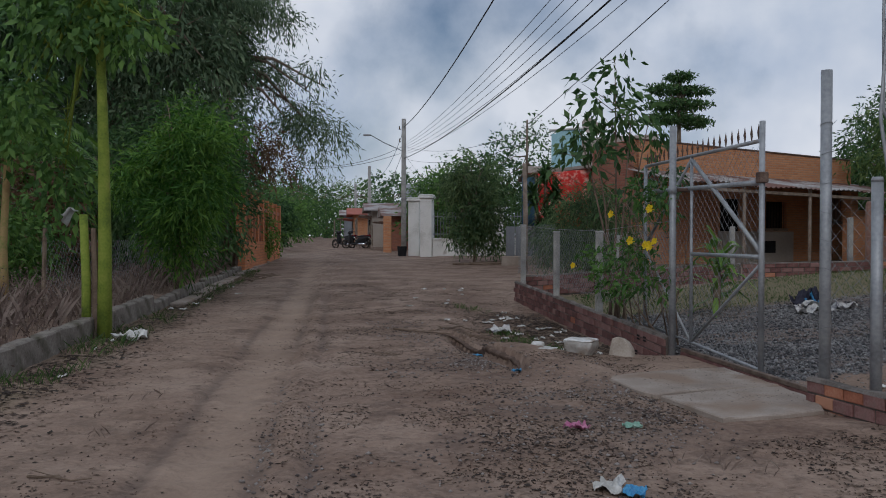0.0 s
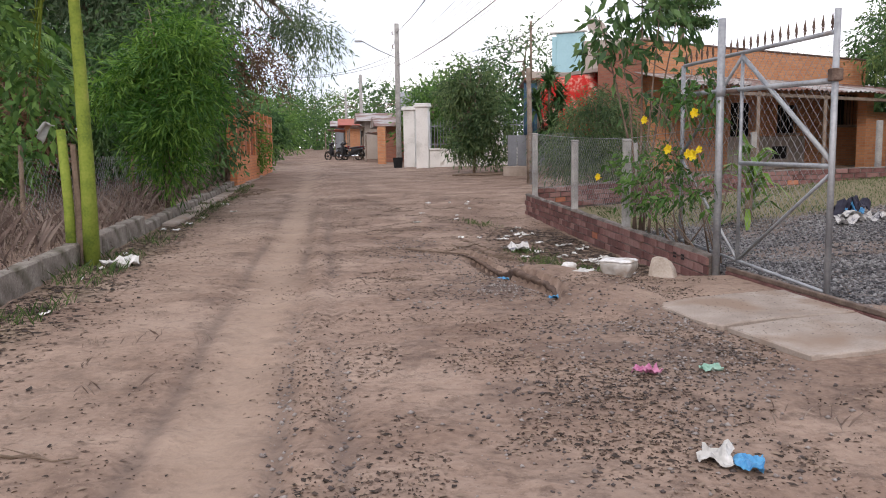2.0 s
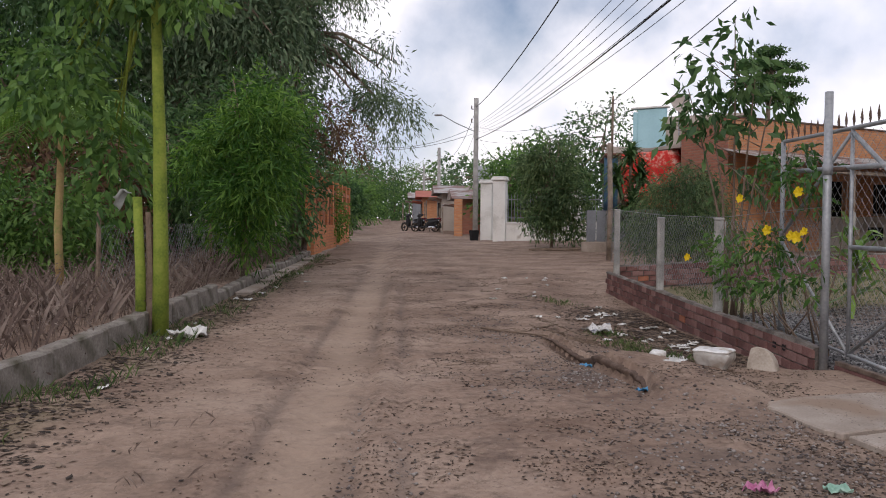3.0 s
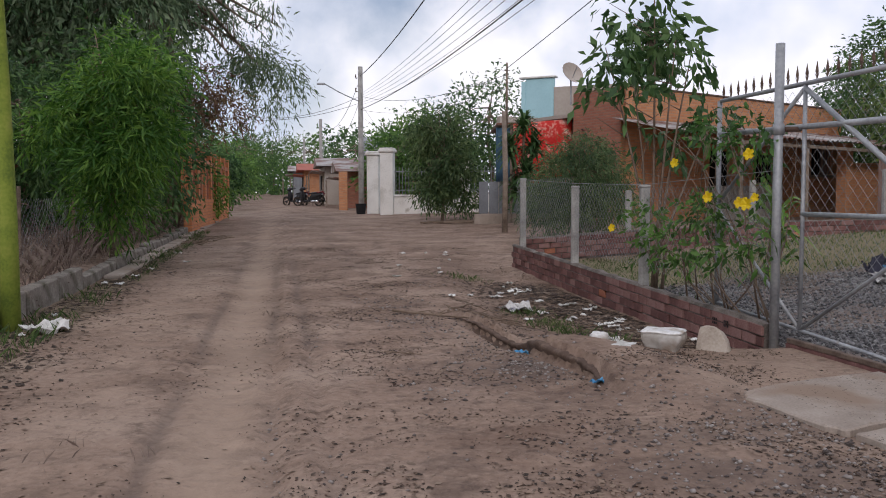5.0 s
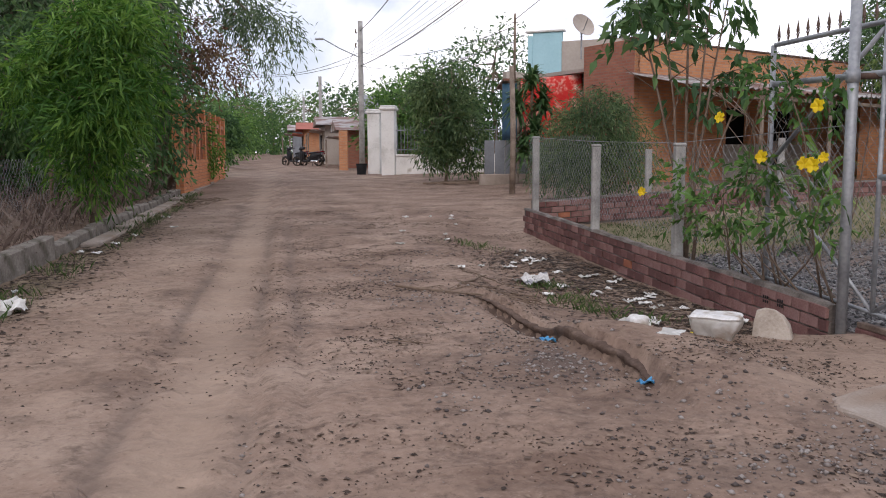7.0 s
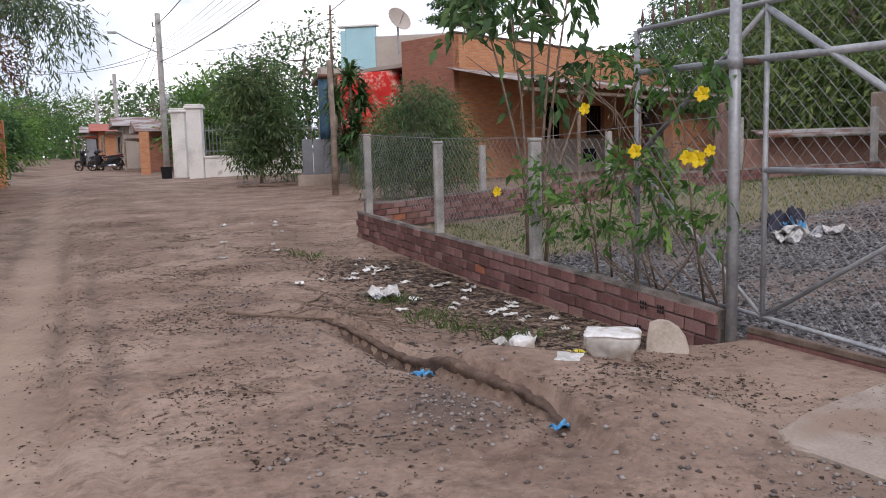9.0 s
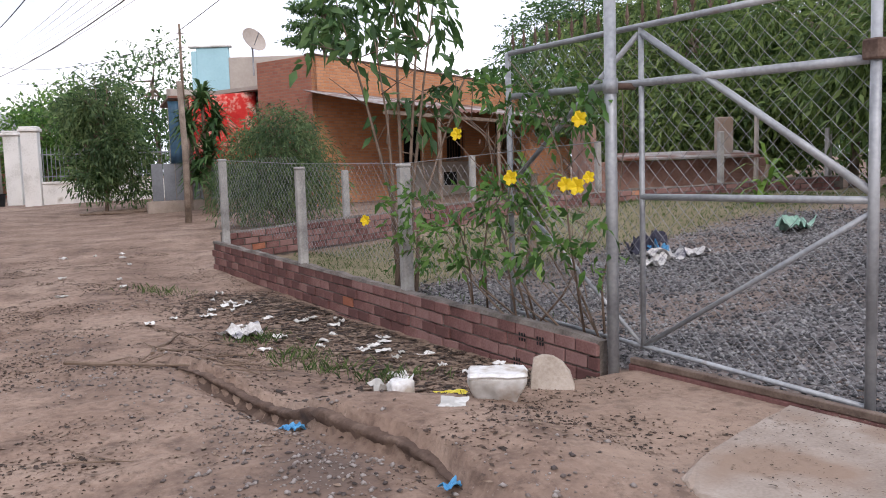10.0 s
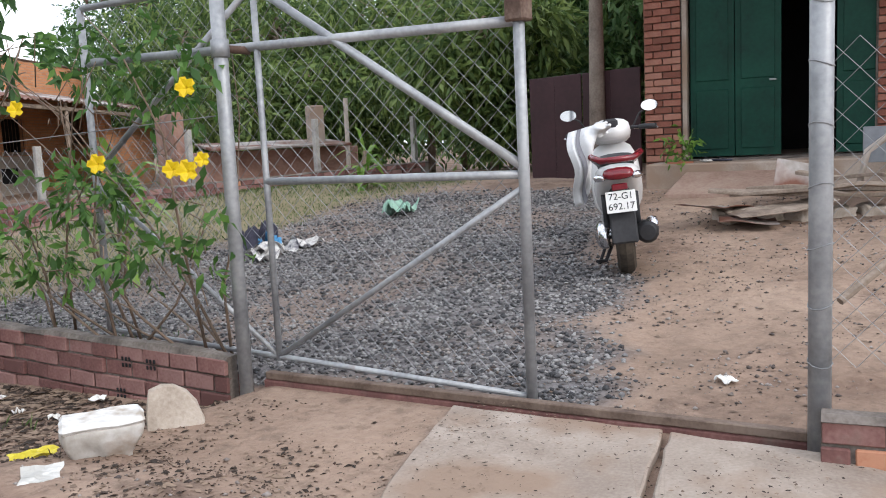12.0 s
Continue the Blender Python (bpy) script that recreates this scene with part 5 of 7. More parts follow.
# right side of the lane
tree("fence_bush", (2.1, 31.0), [(0, 0, -0.2), (0.05, 0, 0.6), (0, 0, 1.4), (0, 0, 2.4)],
     [((0.0, 0, 2.6), (0.9, 0.8, 0.7)), ((0.25, 0, 1.6), (0.85, 0.8, 0.6)), ((-0.1, 0, 0.8), (0.7, 0.7, 0.4)), ((0.6, 0, 0.8), (0.6, 0.6, 0.4)), ((0.15, 0, 3.4), (0.5, 0.5, 0.4)), ((-0.75, 0, 2.9), (0.4, 0.4, 0.4)), ((-0.5, 0, 1.5), (0.4, 0.4, 0.4))],
     9000, 0.2, M_leaf_feather, "large shaggy green bush before the white fence", "bush", r=0.06, aspect=0.26, droop=0.45, seed=21, inner=0.1, per=5, clump=34, clump_r=0.32, k=4)
tree("round_bush", (4.65, 21.4), [(0, 0, -0.2), (0, 0, 0.5), (0.05, 0, 1.0), (0, 0, 1.6)],
     [((0, 0, 1.35), (0.95, 0.9, 0.75)), ((0.5, 0, 0.85), (0.7, 0.8, 0.5)), ((-0.5, 0.1, 0.85), (0.65, 0.8, 0.5)), ((0.1, 0, 1.9), (0.55, 0.6, 0.35))],
     20000, 0.13, M_leaf_feather, "round feathery grey-green bush behind the fence", "bush", r=0.05, aspect=0.16, droop=0.75, seed=22, inner=0.3)


def dracaena(name, base, h, label, heads, leafm, length=0.55, n=46, seed=4):
    rng = random.Random(seed)
    t = thing(name, (base[0], base[1], land(*base)), label, "plant")
    v, f = [], []
    for hx, hy, hz in heads:
        sweep(v, f, [(0, 0, -0.2), (hx * 0.3, hy * 0.3, hz * 0.5), (hx, hy, hz)], [0.05, 0.045, 0.035], 7)
    part("stem", (v, f), M_bark, t)
    for hx, hy, hz in heads:
        v, f = [], []
        for i in range(n):
            az, el = rng.uniform(0, 6.283), rng.uniform(-0.5, 1.3)
            ln = length * rng.uniform(0.7, 1.1)
            z0 = hz - rng.uniform(0, 0.45)
            d = Vector((math.cos(az) * math.cos(el), math.sin(az) * math.cos(el), math.sin(el)))
            s = Vector((-math.sin(az), math.cos(az), 0)) * 0.042
            p = Vector((hx, hy, z0))
            m = p + d * ln * 0.55
            e = p + d * ln - Vector((0, 0, ln * 0.35))
            b = len(v)
            v += [p - s * 0.5, p + s * 0.5, m + s, m - s, e]
            f += [(b, b + 1, b + 2, b + 3), (b + 3, b + 2, b + 4)]
        part("leaf_head", (v, f), leafm, t)
    return t


dracaena("dragon_plant", (4.15, 26.4), 3.0, "tall dragon plant with spiky leaf heads by the stall", [(0, 0, 2.9), (-0.35, 0, 2.3), (0.3, 0.1, 2.35), (0.05, -0.2, 1.6), (-0.2, 0, 1.2)], M_leaf_dark, 0.65, 110)
dracaena("banana_plant", (9.6, 14.2), 0.8, "small broad-leaved green plant at the yard's edge", [(0, 0, 0.35), (0.1, 0, 0.5)], M_leaf_lime, 0.6, 12, 9)
dracaena("yard_palm", (5.15, 12.9), 1.2, "young yellowish palm shoot in the yard", [(0, 0, 0.6), (0.05, 0, 1.0)], M_leaf_lime, 0.7, 26, 12)

# small tree with broad leaves beside the fence
sap = thing("sapling", (3.78, 12.9, land(3.78, 12.9)), "slender many-stemmed sapling with broad drooping leaves", "tree")
rng = random.Random(41)
v, f, tips = [], [], []
for i, (dx, dy, h) in enumerate(((-0.05, 0.0, 3.6), (-0.55, 0.2, 2.8), (0.15, -0.2, 2.9), (0.5, 0.25, 2.9), (-0.35, -0.3, 2.3), (0.7, 0.0, 2.1))):
    pts = [Vector((0.04 * i - 0.12, 0, -0.1)), Vector((dx * 0.25 + rng.uniform(-0.05, 0.05), dy * 0.25, h * 0.33)), Vector((dx * 0.6, dy * 0.6, h * 0.68)), Vector((dx, dy, h))]
    sweep(v, f, pts, [0.021, 0.017, 0.011, 0.005], 6)
    tips.append((pts[2], pts[3]))
    for j in range(5):
        a = pts[1].lerp(pts[3], rng.uniform(0.15, 0.9))
        e = a + Vector((rng.uniform(-0.45, 0.45), rng.uniform(-0.4, 0.4), rng.uniform(0.05, 0.4)))
        sweep(v, f, [a, e], [0.008, 0.003], 4)
        if rng.random() < 0.5:
            tips.append((a, e))
smooth_sides(part("trunk", (v, f), M_twig, sap))
blobs = [(tuple(a.lerp(e, 0.85)), (0.2, 0.2, 0.2)) for a, e in tips if e.z > 1.7] + [((-0.05, 0, 2.9), (0.3, 0.3, 0.5)), ((-0.5, 0.1, 2.6), (0.35, 0.3, 0.2)), ((-0.02, 0, 3.4), (0.18, 0.2, 0.35))]
V, F = leaves(blobs, 620, 0.18, 0.4, 0.55, 44, 4, 0.6, 0.1)
mesh_np("crown", V, F, M_leaf_dark, sap)

# shrub with yellow trumpet flowers on the fence
shrub = thing("trumpet_flower_shrub", (3.62, 10.3, 0.05), "straggling shrub with yellow trumpet flowers against the gate", "shrub")
rng = random.Random(17)
v, f, lb = [], [], []
for i in range(17):
    y0 = rng.choice((-0.55, -0.5, -0.45, -0.4, 0.1, 0.7)) + rng.uniform(-0.06, 0.06)
    e = Vector((rng.uniform(-0.35, 0.28), rng.uniform(-0.75, 1.55), rng.uniform(0.35, 1.95)))
    s = Vector((rng.uniform(-0.05, 0.15) - 0.155 * y0, y0, 0.0))
    m = s.lerp(e, 0.5) + Vector((rng.uniform(-0.15, 0.1), rng.uniform(-0.3, 0.3), rng.uniform(-0.1, 0.4)))
    e.x -= 0.155 * e.y
    sweep(v, f, [s, s.lerp(m, 0.55) + Vector((rng.uniform(-.06, .06), rng.uniform(-.1, .1), 0)), m, m.lerp(e, 0.55) + Vector((0, rng.uniform(-.1, .1), 0.05)), e], [0.009, 0.007, 0.005, 0.004, 0.002], 5)
for i in range(90):
    y1 = rng.uniform(-0.75, 1.5)
    s = Vector((rng.uniform(-0.3, 0.2) - 0.155 * y1, y1, rng.uniform(0.3, 1.5)))
    e = s + Vector((rng.uniform(-0.12, 0.12), rng.uniform(-0.35, 0.35), rng.uniform(-0.08, 0.3)))
    sweep(v, f, [s, s.lerp(e, 0.5) + Vector((0, 0, rng.uniform(-0.03, 0.04))), e], [0.0035, 0.0028, 0.0015], 4)
smooth_sides(part("twig", (v, f), M_twig, shrub))
V, F = leaves([((-0.2, 0.55, 0.62), (0.24, 0.55, 0.17)), ((-0.12, -0.35, 0.62), (0.2, 0.28, 0.16)), ((-0.3, 1.3, 0.85), (0.2, 0.28, 0.24)), ((0.02, -0.4, 1.5), (0.2, 0.34, 0.26)), ((-0.1, 0.1, 1.55), (0.18, 0.3, 0.18)), ((-0.15, 0.2, 0.9), (0.2, 0.5, 0.15)), ((-0.3, 1.35, 0.45), (0.15, 0.2, 0.15)), ((0.05, 0.6, 1.7), (0.12, 0.3, 0.1)), ((0.0, -0.72, 0.75), (0.12, 0.14, 0.25))],
              1100, 0.085, 0.42, 0.3, 45, 5, 0.6, 0.1)
mesh_np("leaves", V, F, M_leaf_shrub, shrub)


def flower(p, aim, s):
    v, f = [], []
    aim = Vector(aim).normalized()
    a = aim.cross(Vector((0, 0, 1))).normalized()
    b = aim.cross(a)
    for k in range(5):
        t0 = 2 * math.pi * k / 5
        c = lambda ang, r, h: Vector(p) + (a * math.cos(ang) + b * math.sin(ang)) * r * s + aim * h * s
        i = len(v)
        v += [c(t0 - 0.63, 0.14, 0.45), c(t0 + 0.63, 0.14, 0.45), c(t0 + 0.68, 0.72, 0.85), c(t0 + 0.2, 1.05, 0.8), c(t0 - 0.35, 1.0, 0.78), c(t0 - 0.66, 0.66, 0.85), c(t0 - 0.63, 0.09, -0.7), c(t0 + 0.63, 0.09, -0.7)]
        f += [(i, i + 1, i + 2, i + 3, i + 4, i + 5), (i + 6, i + 7, i + 1, i)]
    return v, f


for px, py, pz, s in ((3.434, 10.22, 1.10, 0.05), (3.49, 9.57, 1.05, 0.052), (3.47, 9.66, 1.06, 0.045), (3.52, 9.5, 1.1, 0.036), (3.32, 10.75, 1.4, 0.045), (3.48, 9.52, 1.42, 0.047), (3.05, 11.9, 0.78, 0.045)):
    part("flower", flower((px - 3.62, py - 10.3, pz - 0.05), (-0.75, -0.5, 0.15), s), M_petal, shrub, "yellow trumpet flower")

# trees behind the yard, and far woods
k = 0
for bx, by, h, w, mat in ((9.0, 37.0, 3.4, 1.8, M_leaf_dark), (13.5, 36.5, 4.0, 2.2, M_leaf_dark), (19.0, 36.0, 5.6, 2.4, M_leaf_dark), (17.5, 28.5, 6.2, 2.7, M_leaf_bam), (16.5, 23.5, 5.6, 2.5, M_leaf_bam),
                          (20.5, 25.0, 7.0, 3.0, M_leaf_dark), (17.2, 19.0, 5.4, 2.3, M_leaf_bam), (20.0, 20.0, 6.8, 2.9, M_leaf_bam), (16.6, 15.2, 4.6, 1.9, M_leaf_bam), (20.0, 15.0, 6.0, 2.2, M_leaf_dark),
                          (15.6, 12.8, 5.0, 1.3, M_leaf_dark), (22.0, 30.0, 7.5, 3.2, M_leaf_bam), (15.4, 21.2, 3.6, 1.7, M_leaf_bam), (13.4, 14.6, 3.4, 1.2, M_leaf_bam)):
    k += 1
    tree("yard_tree", (bx, by), [(0, 0, -0.2), (0.1, 0, h * 0.25), (-0.1, 0.1, h * 0.5), (0, 0, h * 0.78)],
         [((0, 0, h * 0.72), (w, w, h * 0.27)), ((w * 0.6, 0, h * 0.5), (w * 0.65, w * 0.65, h * 0.23)), ((-w * 0.6, 0.1, h * 0.48), (w * 0.65, w * 0.65, h * 0.25)), ((0, -w * 0.5, h * 0.4), (w * 0.7, w * 0.6, h * 0.2)), ((0.1, -w * 0.2, h * 0.22), (w * 0.7, w * 0.6, h * 0.14))],
         int(7500 + 1200 * w), 0.25, mat, "leafy green tree behind the yard", "tree", r=0.11, aspect=0.3, droop=0.45, seed=70 + k, inner=0.1, per=5, clump=44, clump_r=0.17 * w + 0.15, group="trees behind the yard")
tree("tiered_tree", (12.6, 44.0), [(0, 0, -0.2), (0.1, 0, 3), (0.1, 0, 6), (0.1, 0, 8.4)],
     [((0.1, 0, 8.7), (0.7, 0.7, 0.15)), ((-0.5, 0, 8.1), (1.1, 1.0, 0.15)), ((0.9, 0, 8.0), (0.9, 0.9, 0.12)), ((0.0, 0, 7.3), (1.7, 1.3, 0.15)), ((-0.4, 0, 6.6), (1.5, 1.2, 0.15)), ((0.9, 0, 6.4), (0.9, 0.9, 0.15))],
     6500, 0.2, M_leaf_dark, "dark tree with tiered flat branches above the roofs", "tree", r=0.16, aspect=0.45, droop=0.0, seed=98, inner=0.2, per=3, spread=0.5)
tree("tiered_tree", (25.5, 42.0), [(0, 0, -0.2), (0.1, 0, 3), (0.1, 0, 6), (0.1, 0, 8.0)],
     [((0.2, 0, 8.4), (2.6, 2.2, 0.8)), ((-1.4, 0, 7.4), (2.4, 2.0, 0.6)), ((1.6, 0, 7.0), (2.6, 2.0, 0.8)), ((-0.6, 0, 6.0), (3, 2.2, 1.0))],
     9000, 0.24, M_leaf_dark, "spreading dark tree above the yard's woods", "tree", r=0.2, aspect=0.45, droop=0.1, seed=99, inner=0.2)
for i, (bx, by, h, w) in enumerate(((5.2, 46, 6.5, 2.4), (2.5, 50, 5.2, 2.2), (0.5, 46.5, 4.2, 1.3), (-9.5, 47, 3.0, 1.6), (-11.5, 58, 3.6, 2.0), (-13.5, 72, 4.6, 2.6), (-15.5, 92, 6.5, 3.5), (-19, 80, 7, 3.5), (-10.6, 100, 7, 3.6), (-4.5, 96, 7, 3.6), (2, 70, 7, 3), (-21, 104, 8, 4), (-27, 95, 9, 5), (-16, 112, 8, 4.5), (0, 108, 8, 4))):
    tree("far_tree", (bx, by), [(0, 0, -0.2), (0.1, 0, h * 0.25), (-0.1, 0.1, h * 0.5), (0, 0, h * 0.78)],
         [((0, 0, h * 0.66), (w, w, h * 0.33)), ((w * 0.6, 0, h * 0.42), (w * 0.65, w * 0.65, h * 0.28)), ((-w * 0.6, 0.1, h * 0.4), (w * 0.65, w * 0.65, h * 0.3))],
         4200, 0.3, M_leaf if i % 3 else M_leaf_dark, "green tree beside the far end of the lane", "tree", r=0.12, aspect=0.35, droop=0.3, seed=120 + i, inner=0.35, group="far trees along the lane")
# woods on the skyline
rngw = np.random.default_rng(77)
wb = [((float(x), float(y), 1.5 + float(h) * 0.5), (5.0, 4.0, float(h) * 0.55)) for x, y, h in zip(rngw.uniform(-130, 150, 130), rngw.uniform(118, 170, 130), rngw.uniform(5, 11, 130))]
wb += [((float(x), float(y), 2.0), (3.0, 2.5, 2.4)) for x, y in zip(np.linspace(-45, 22, 26), rngw.uniform(103, 116, 26))]
V, F = leaves(wb, 52000, 0.9, 0.5, 0.3, 78, 5, 1.0, 0.5)
tagged(mesh_np("far_woods", V, F, M_leaf_dark, None), "distant dark green woods along the skyline", "woods", kind="stuff")
wb = [((float(x), float(y), 1.2 + float(h) * 0.45), (3.5, 3.5, float(h) * 0.55)) for x, y, h in zip(rngw.uniform(27, 60, 40), rngw.uniform(-20, 60, 40), rngw.uniform(5, 9, 40))]
V, F = leaves(wb, 18000, 0.55, 0.4, 0.4, 79, 5, 1.0, 0.5)
tagged(mesh_np("yard_woods", V, F, M_leaf_dark, None), "dense dark green woods behind the yard", "woods", kind="stuff")

# bare trunk beside the yard house
tr = tree("slim_tree", (11.0, 11.35), [(0, 0, -0.3), (0.02, 0, 1.5), (0.05, 0, 3.0), (0.0, 0.1, 5.0)], [((0, 0, 5.6), (1.8, 1.8, 1.2)), ((0.3, 0, 4.4), (1.4, 1.4, 0.8))],
          6000, 0.17, M_leaf_dark, "straight grey-brown tree trunk beside the brick house", "tree", r=0.12, aspect=0.3, droop=0.5, seed=150, bark=material("pale_bark", [(0.14, 0.115, 0.095), (0.22, 0.18, 0.15), (0.28, 0.24, 0.2)], scale=5, fine=40, bump=0.5))


# ---- weeds and grass ----
def blades(n, region, h0, h1, w, seed, lean=0.4, clump=0):
    """Thin bent blades; region gives a place or None."""
    rng = random.Random(seed)
    V, F = [], []
    while len(F) < n * 2:
        p = region(rng)
        if p is None:
            continue
        x, y = p
        for _ in range(clump or 1):
            xx, yy = (x + rng.gauss(0, 0.05), y + rng.gauss(0, 0.05)) if clump else (x, y)
            z = land(xx, yy) - 0.01
            h = rng.uniform(h0, h1)
            a = rng.uniform(0, 6.283)
            dx, dy = math.cos(a), math.sin(a)
            k = rng.uniform(0.1, lean) * h
            b = len(V)
            V += [(xx - dy * w, yy + dx * w, z), (xx + dy * w, yy - dx * w, z), (xx + dx * k * 0.4 - dy * w * 0.6, yy + dy * k * 0.4 + dx * w * 0.6, z + h * 0.6), (xx + dx * k, yy + dy * k, z + h * 0.97)]
            F += [(b, b + 1, b + 2), (b + 1, b + 3, b + 2)]
    return np.array(V), np.array(F)


def weed_field(r):
    y = 3.5 + 24 * r.random() ** 1.3
    x = kerb_x(y) - 0.3 - 6.5 * r.random() ** 1.1
    return (x, y) if noise.noise((x * 0.8, y * 0.8, 3)) > -0.25 else None


V, F = blades(13000, weed_field, 0.06, 0.5, 0.0014, 5, 0.8)
tagged(mesh_np("dry_weeds", V, F, M_dry, None), "dry brown-grey weeds on the plot behind the kerb", "weeds", kind="stuff")
V, F = leaves([((kerb_x(yy) - 0.6 - dx, yy, 0.33), (0.6, 0.65, 0.3)) for yy in np.arange(5, 27, 0.9) for dx in (0, 1.0, 2.2, 3.6)], 48000, 0.036, 0.4, 0.0, 6, 6, 2.2, 0.0)
tagged(mesh_np("dry_brush", V, F, M_dry, None), "tangle of dry brown brush behind the kerb", "weeds", kind="stuff")


def verge(r):
    y = 3.5 + 22 * r.random() ** 1.2
    x = kerb_x(y) + r.uniform(0.02, 0.55) ** 1.0
    return (x, y) if noise.noise((x * 1.1, y * 1.1, 8)) > 0.05 else None


V, F = blades(2200, verge, 0.03, 0.13, 0.0025, 7, 0.9)
tagged(mesh_np("verge_grass", V, F, M_grass, None), "thin green weeds at the kerb's foot", "grass", kind="stuff")


def lawn(r):
    x, y = r.uniform(3.6, 11.5), r.uniform(10.8, 16.6)
    g = zones(x, y)[1]
    return (x, y) if r.random() < g * 0.9 else None


V, F = blades(14000, lawn, 0.02, 0.06, 0.004, 9, 0.9)
tagged(mesh_np("yard_grass", V, F, M_grass, None), "short green grass in the yard", "grass", kind="stuff")


def tufts(r):
    x, y = r.uniform(-2.5, 3.4), r.uniform(3.5, 16)
    return (x, y) if kerb_x(y) + 0.3 < x < gate_x(y) - 0.1 and noise.noise((x * 0.9, y * 0.9, 21)) > 0.32 else None


V, F = blades(130, tufts, 0.02, 0.08, 0.0018, 10, 1.4, 7)
tagged(mesh_np("dry_tufts", V, F, M_dry, None), "dry grass tufts on the dirt lane", "grass", kind="stuff")
V, F = blades(900, lambda r: (lambda c: (c[0] + r.gauss(0, 0.12), c[1] + r.gauss(0, 0.12)))(r.choice(((2.35, 10.9), (2.6, 10.4), (2.2, 12.2), (1.7, 14.6), (2.3, 11.4)))), 0.03, 0.1, 0.002, 12, 0.9, 3)
tagged(mesh_np("green_tufts", V, F, M_grass, None), "green weeds growing through the rubbish bank", "grass", kind="stuff")


# ---- low walls of the yard ----
wall = thing("low_brick_wall", (0, 0, 0), "low wall of weathered red hollow bricks under the fence", "wall", kind="structure")
low_wall(wall, (gate_x(9.62), 9.62), (gate_x(16.45), 16.45), 6, random.Random(2), 0.13, 0.33)
rear = thing("rear_wall", (0, 0, 0), "low weathered red brick wall at the yard's back", "wall", kind="structure")
low_wall(rear, (2.72, 16.6), (7.0, 17.5), 4, random.Random(4), 0.42, 0.64, step=0.2)
low_wall(rear, (7.05, 17.5), (12.8, 15.6), 4, random.Random(5), 0.64, 0.84, step=0.2)
stub = thing("brick_stub", (0, 0, 0), "short stub of red hollow bricks beside the gate post", "wall", kind="structure")
low_wall(stub, (4.0, 6.98), (4.3, 5.5), 4, random.Random(6), 0.17, 0.2, clean=0.5)
# Black chips on the brick faces paint the shade in their holes.
for hy, hz in ((10.1, 0.045), (10.34, -0.13), (10.28, 0.045)):
    for r_ in range(2):
        for c_ in range(3):
            ob = part("brick_hole", box_mesh((-0.052, -0.008, -0.011), (-0.046, 0.008, 0.011), 0.003), M_dark, wall)
            ob.matrix_world = pose(gate_x(hy + c_ * 0.026) - 0.006, hy + c_ * 0.026, hz + r_ * 0.034, 0, 0, 8.8)


# ---- blocks, stones and rubbish ----
def lump(name, place, size, mat, label, category, seed, rough=0.12, flat=0.25, turn=0.0, group=""):
    """A rounded, uneven lump with a flattened foot."""
    bm = bmesh.new()
    add_box(bm, (-0.5, -0.5, 0), (0.5, 0.5, 1), 0.12)
    bmesh.ops.subdivide_edges(bm, edges=bm.edges[:], cuts=3, use_grid_fill=True)
    for v in bm.verts:
        nn = noise.noise((v.co.x * 2.3 + seed, v.co.y * 2.3, v.co.z * 2.3))
        n2 = noise.noise((v.co.x * 7 + seed, v.co.y * 7, v.co.z * 7))
        k = 1 + rough * nn + rough * 0.35 * n2
        v.co = Vector((v.co.x * k * size[0], v.co.y * k * size[1], v.co.z * k * size[2] - 0.01))
    ob = part(name, bm, mat, None)
    ob.matrix_world = pose(*place, 0, 0, turn)
    smooth(ob)
    return tagged(ob, label, category, group)


M_wrap = material("cloudy_plastic_wrap", [(0.3, 0.27, 0.23), (0.42, 0.4, 0.37), (0.55, 0.54, 0.52)], rough=0.3, scale=5, fine=30, bump=0.5, spec=0.5, stain=((0.3, 0.23, 0.17), 5.0, 0.55))
fz = land(2.74, 9.2) - 0.02
foam = thing("foam_block", (2.74, 9.2, fz), "white foam block in cloudy dusty plastic wrapping", "block", turn=-28)


def wrapped(x, y, z):
    """The wrapping narrows and wrinkles towards the ground."""
    k = 0.66 + 0.34 * smoothstep(0.0, 0.11, z)
    w = 0.014 * noise.noise((x * 14, y * 14, z * 9)) + 0.006 * noise.noise((x * 40, y * 40, z * 22))
    return Vector((x * k + w, y * k + w, z))


for nm, lo, hi, mat, cuts, warp in (("wrapping", (-0.142, -0.1, -0.02), (0.142, 0.1, 0.14), M_wrap, 7, True), ("top", (-0.147, -0.105, 0.132), (0.147, 0.105, 0.158), M_foam, 5, False)):
    bm = bmesh.new()
    add_box(bm, lo, hi, 0.012)
    bmesh.ops.subdivide_edges(bm, edges=[e for e in bm.edges if e.calc_length() > 0.08], cuts=cuts, use_grid_fill=True)
    for v in bm.verts:
        v.co = wrapped(*v.co) if warp else v.co + Vector((0, 0, 1)) * 0.007 * noise.noise((v.co.x * 9, v.co.y * 9, 4)) + Vector((1, 1, 0)) * 0.005 * noise.noise((v.co.x * 30, v.co.y * 30, v.co.z * 30))
    ob = placed(part(nm, bm, mat, foam))
    if warp:
        smooth(ob)
stone_v, stone_f = [], []
rim = [(-0.12, -0.03), (-0.118, 0.1), (-0.1, 0.185), (-0.05, 0.205), (0.0, 0.2), (0.05, 0.17), (0.09, 0.12), (0.115, 0.05), (0.12, -0.03)]
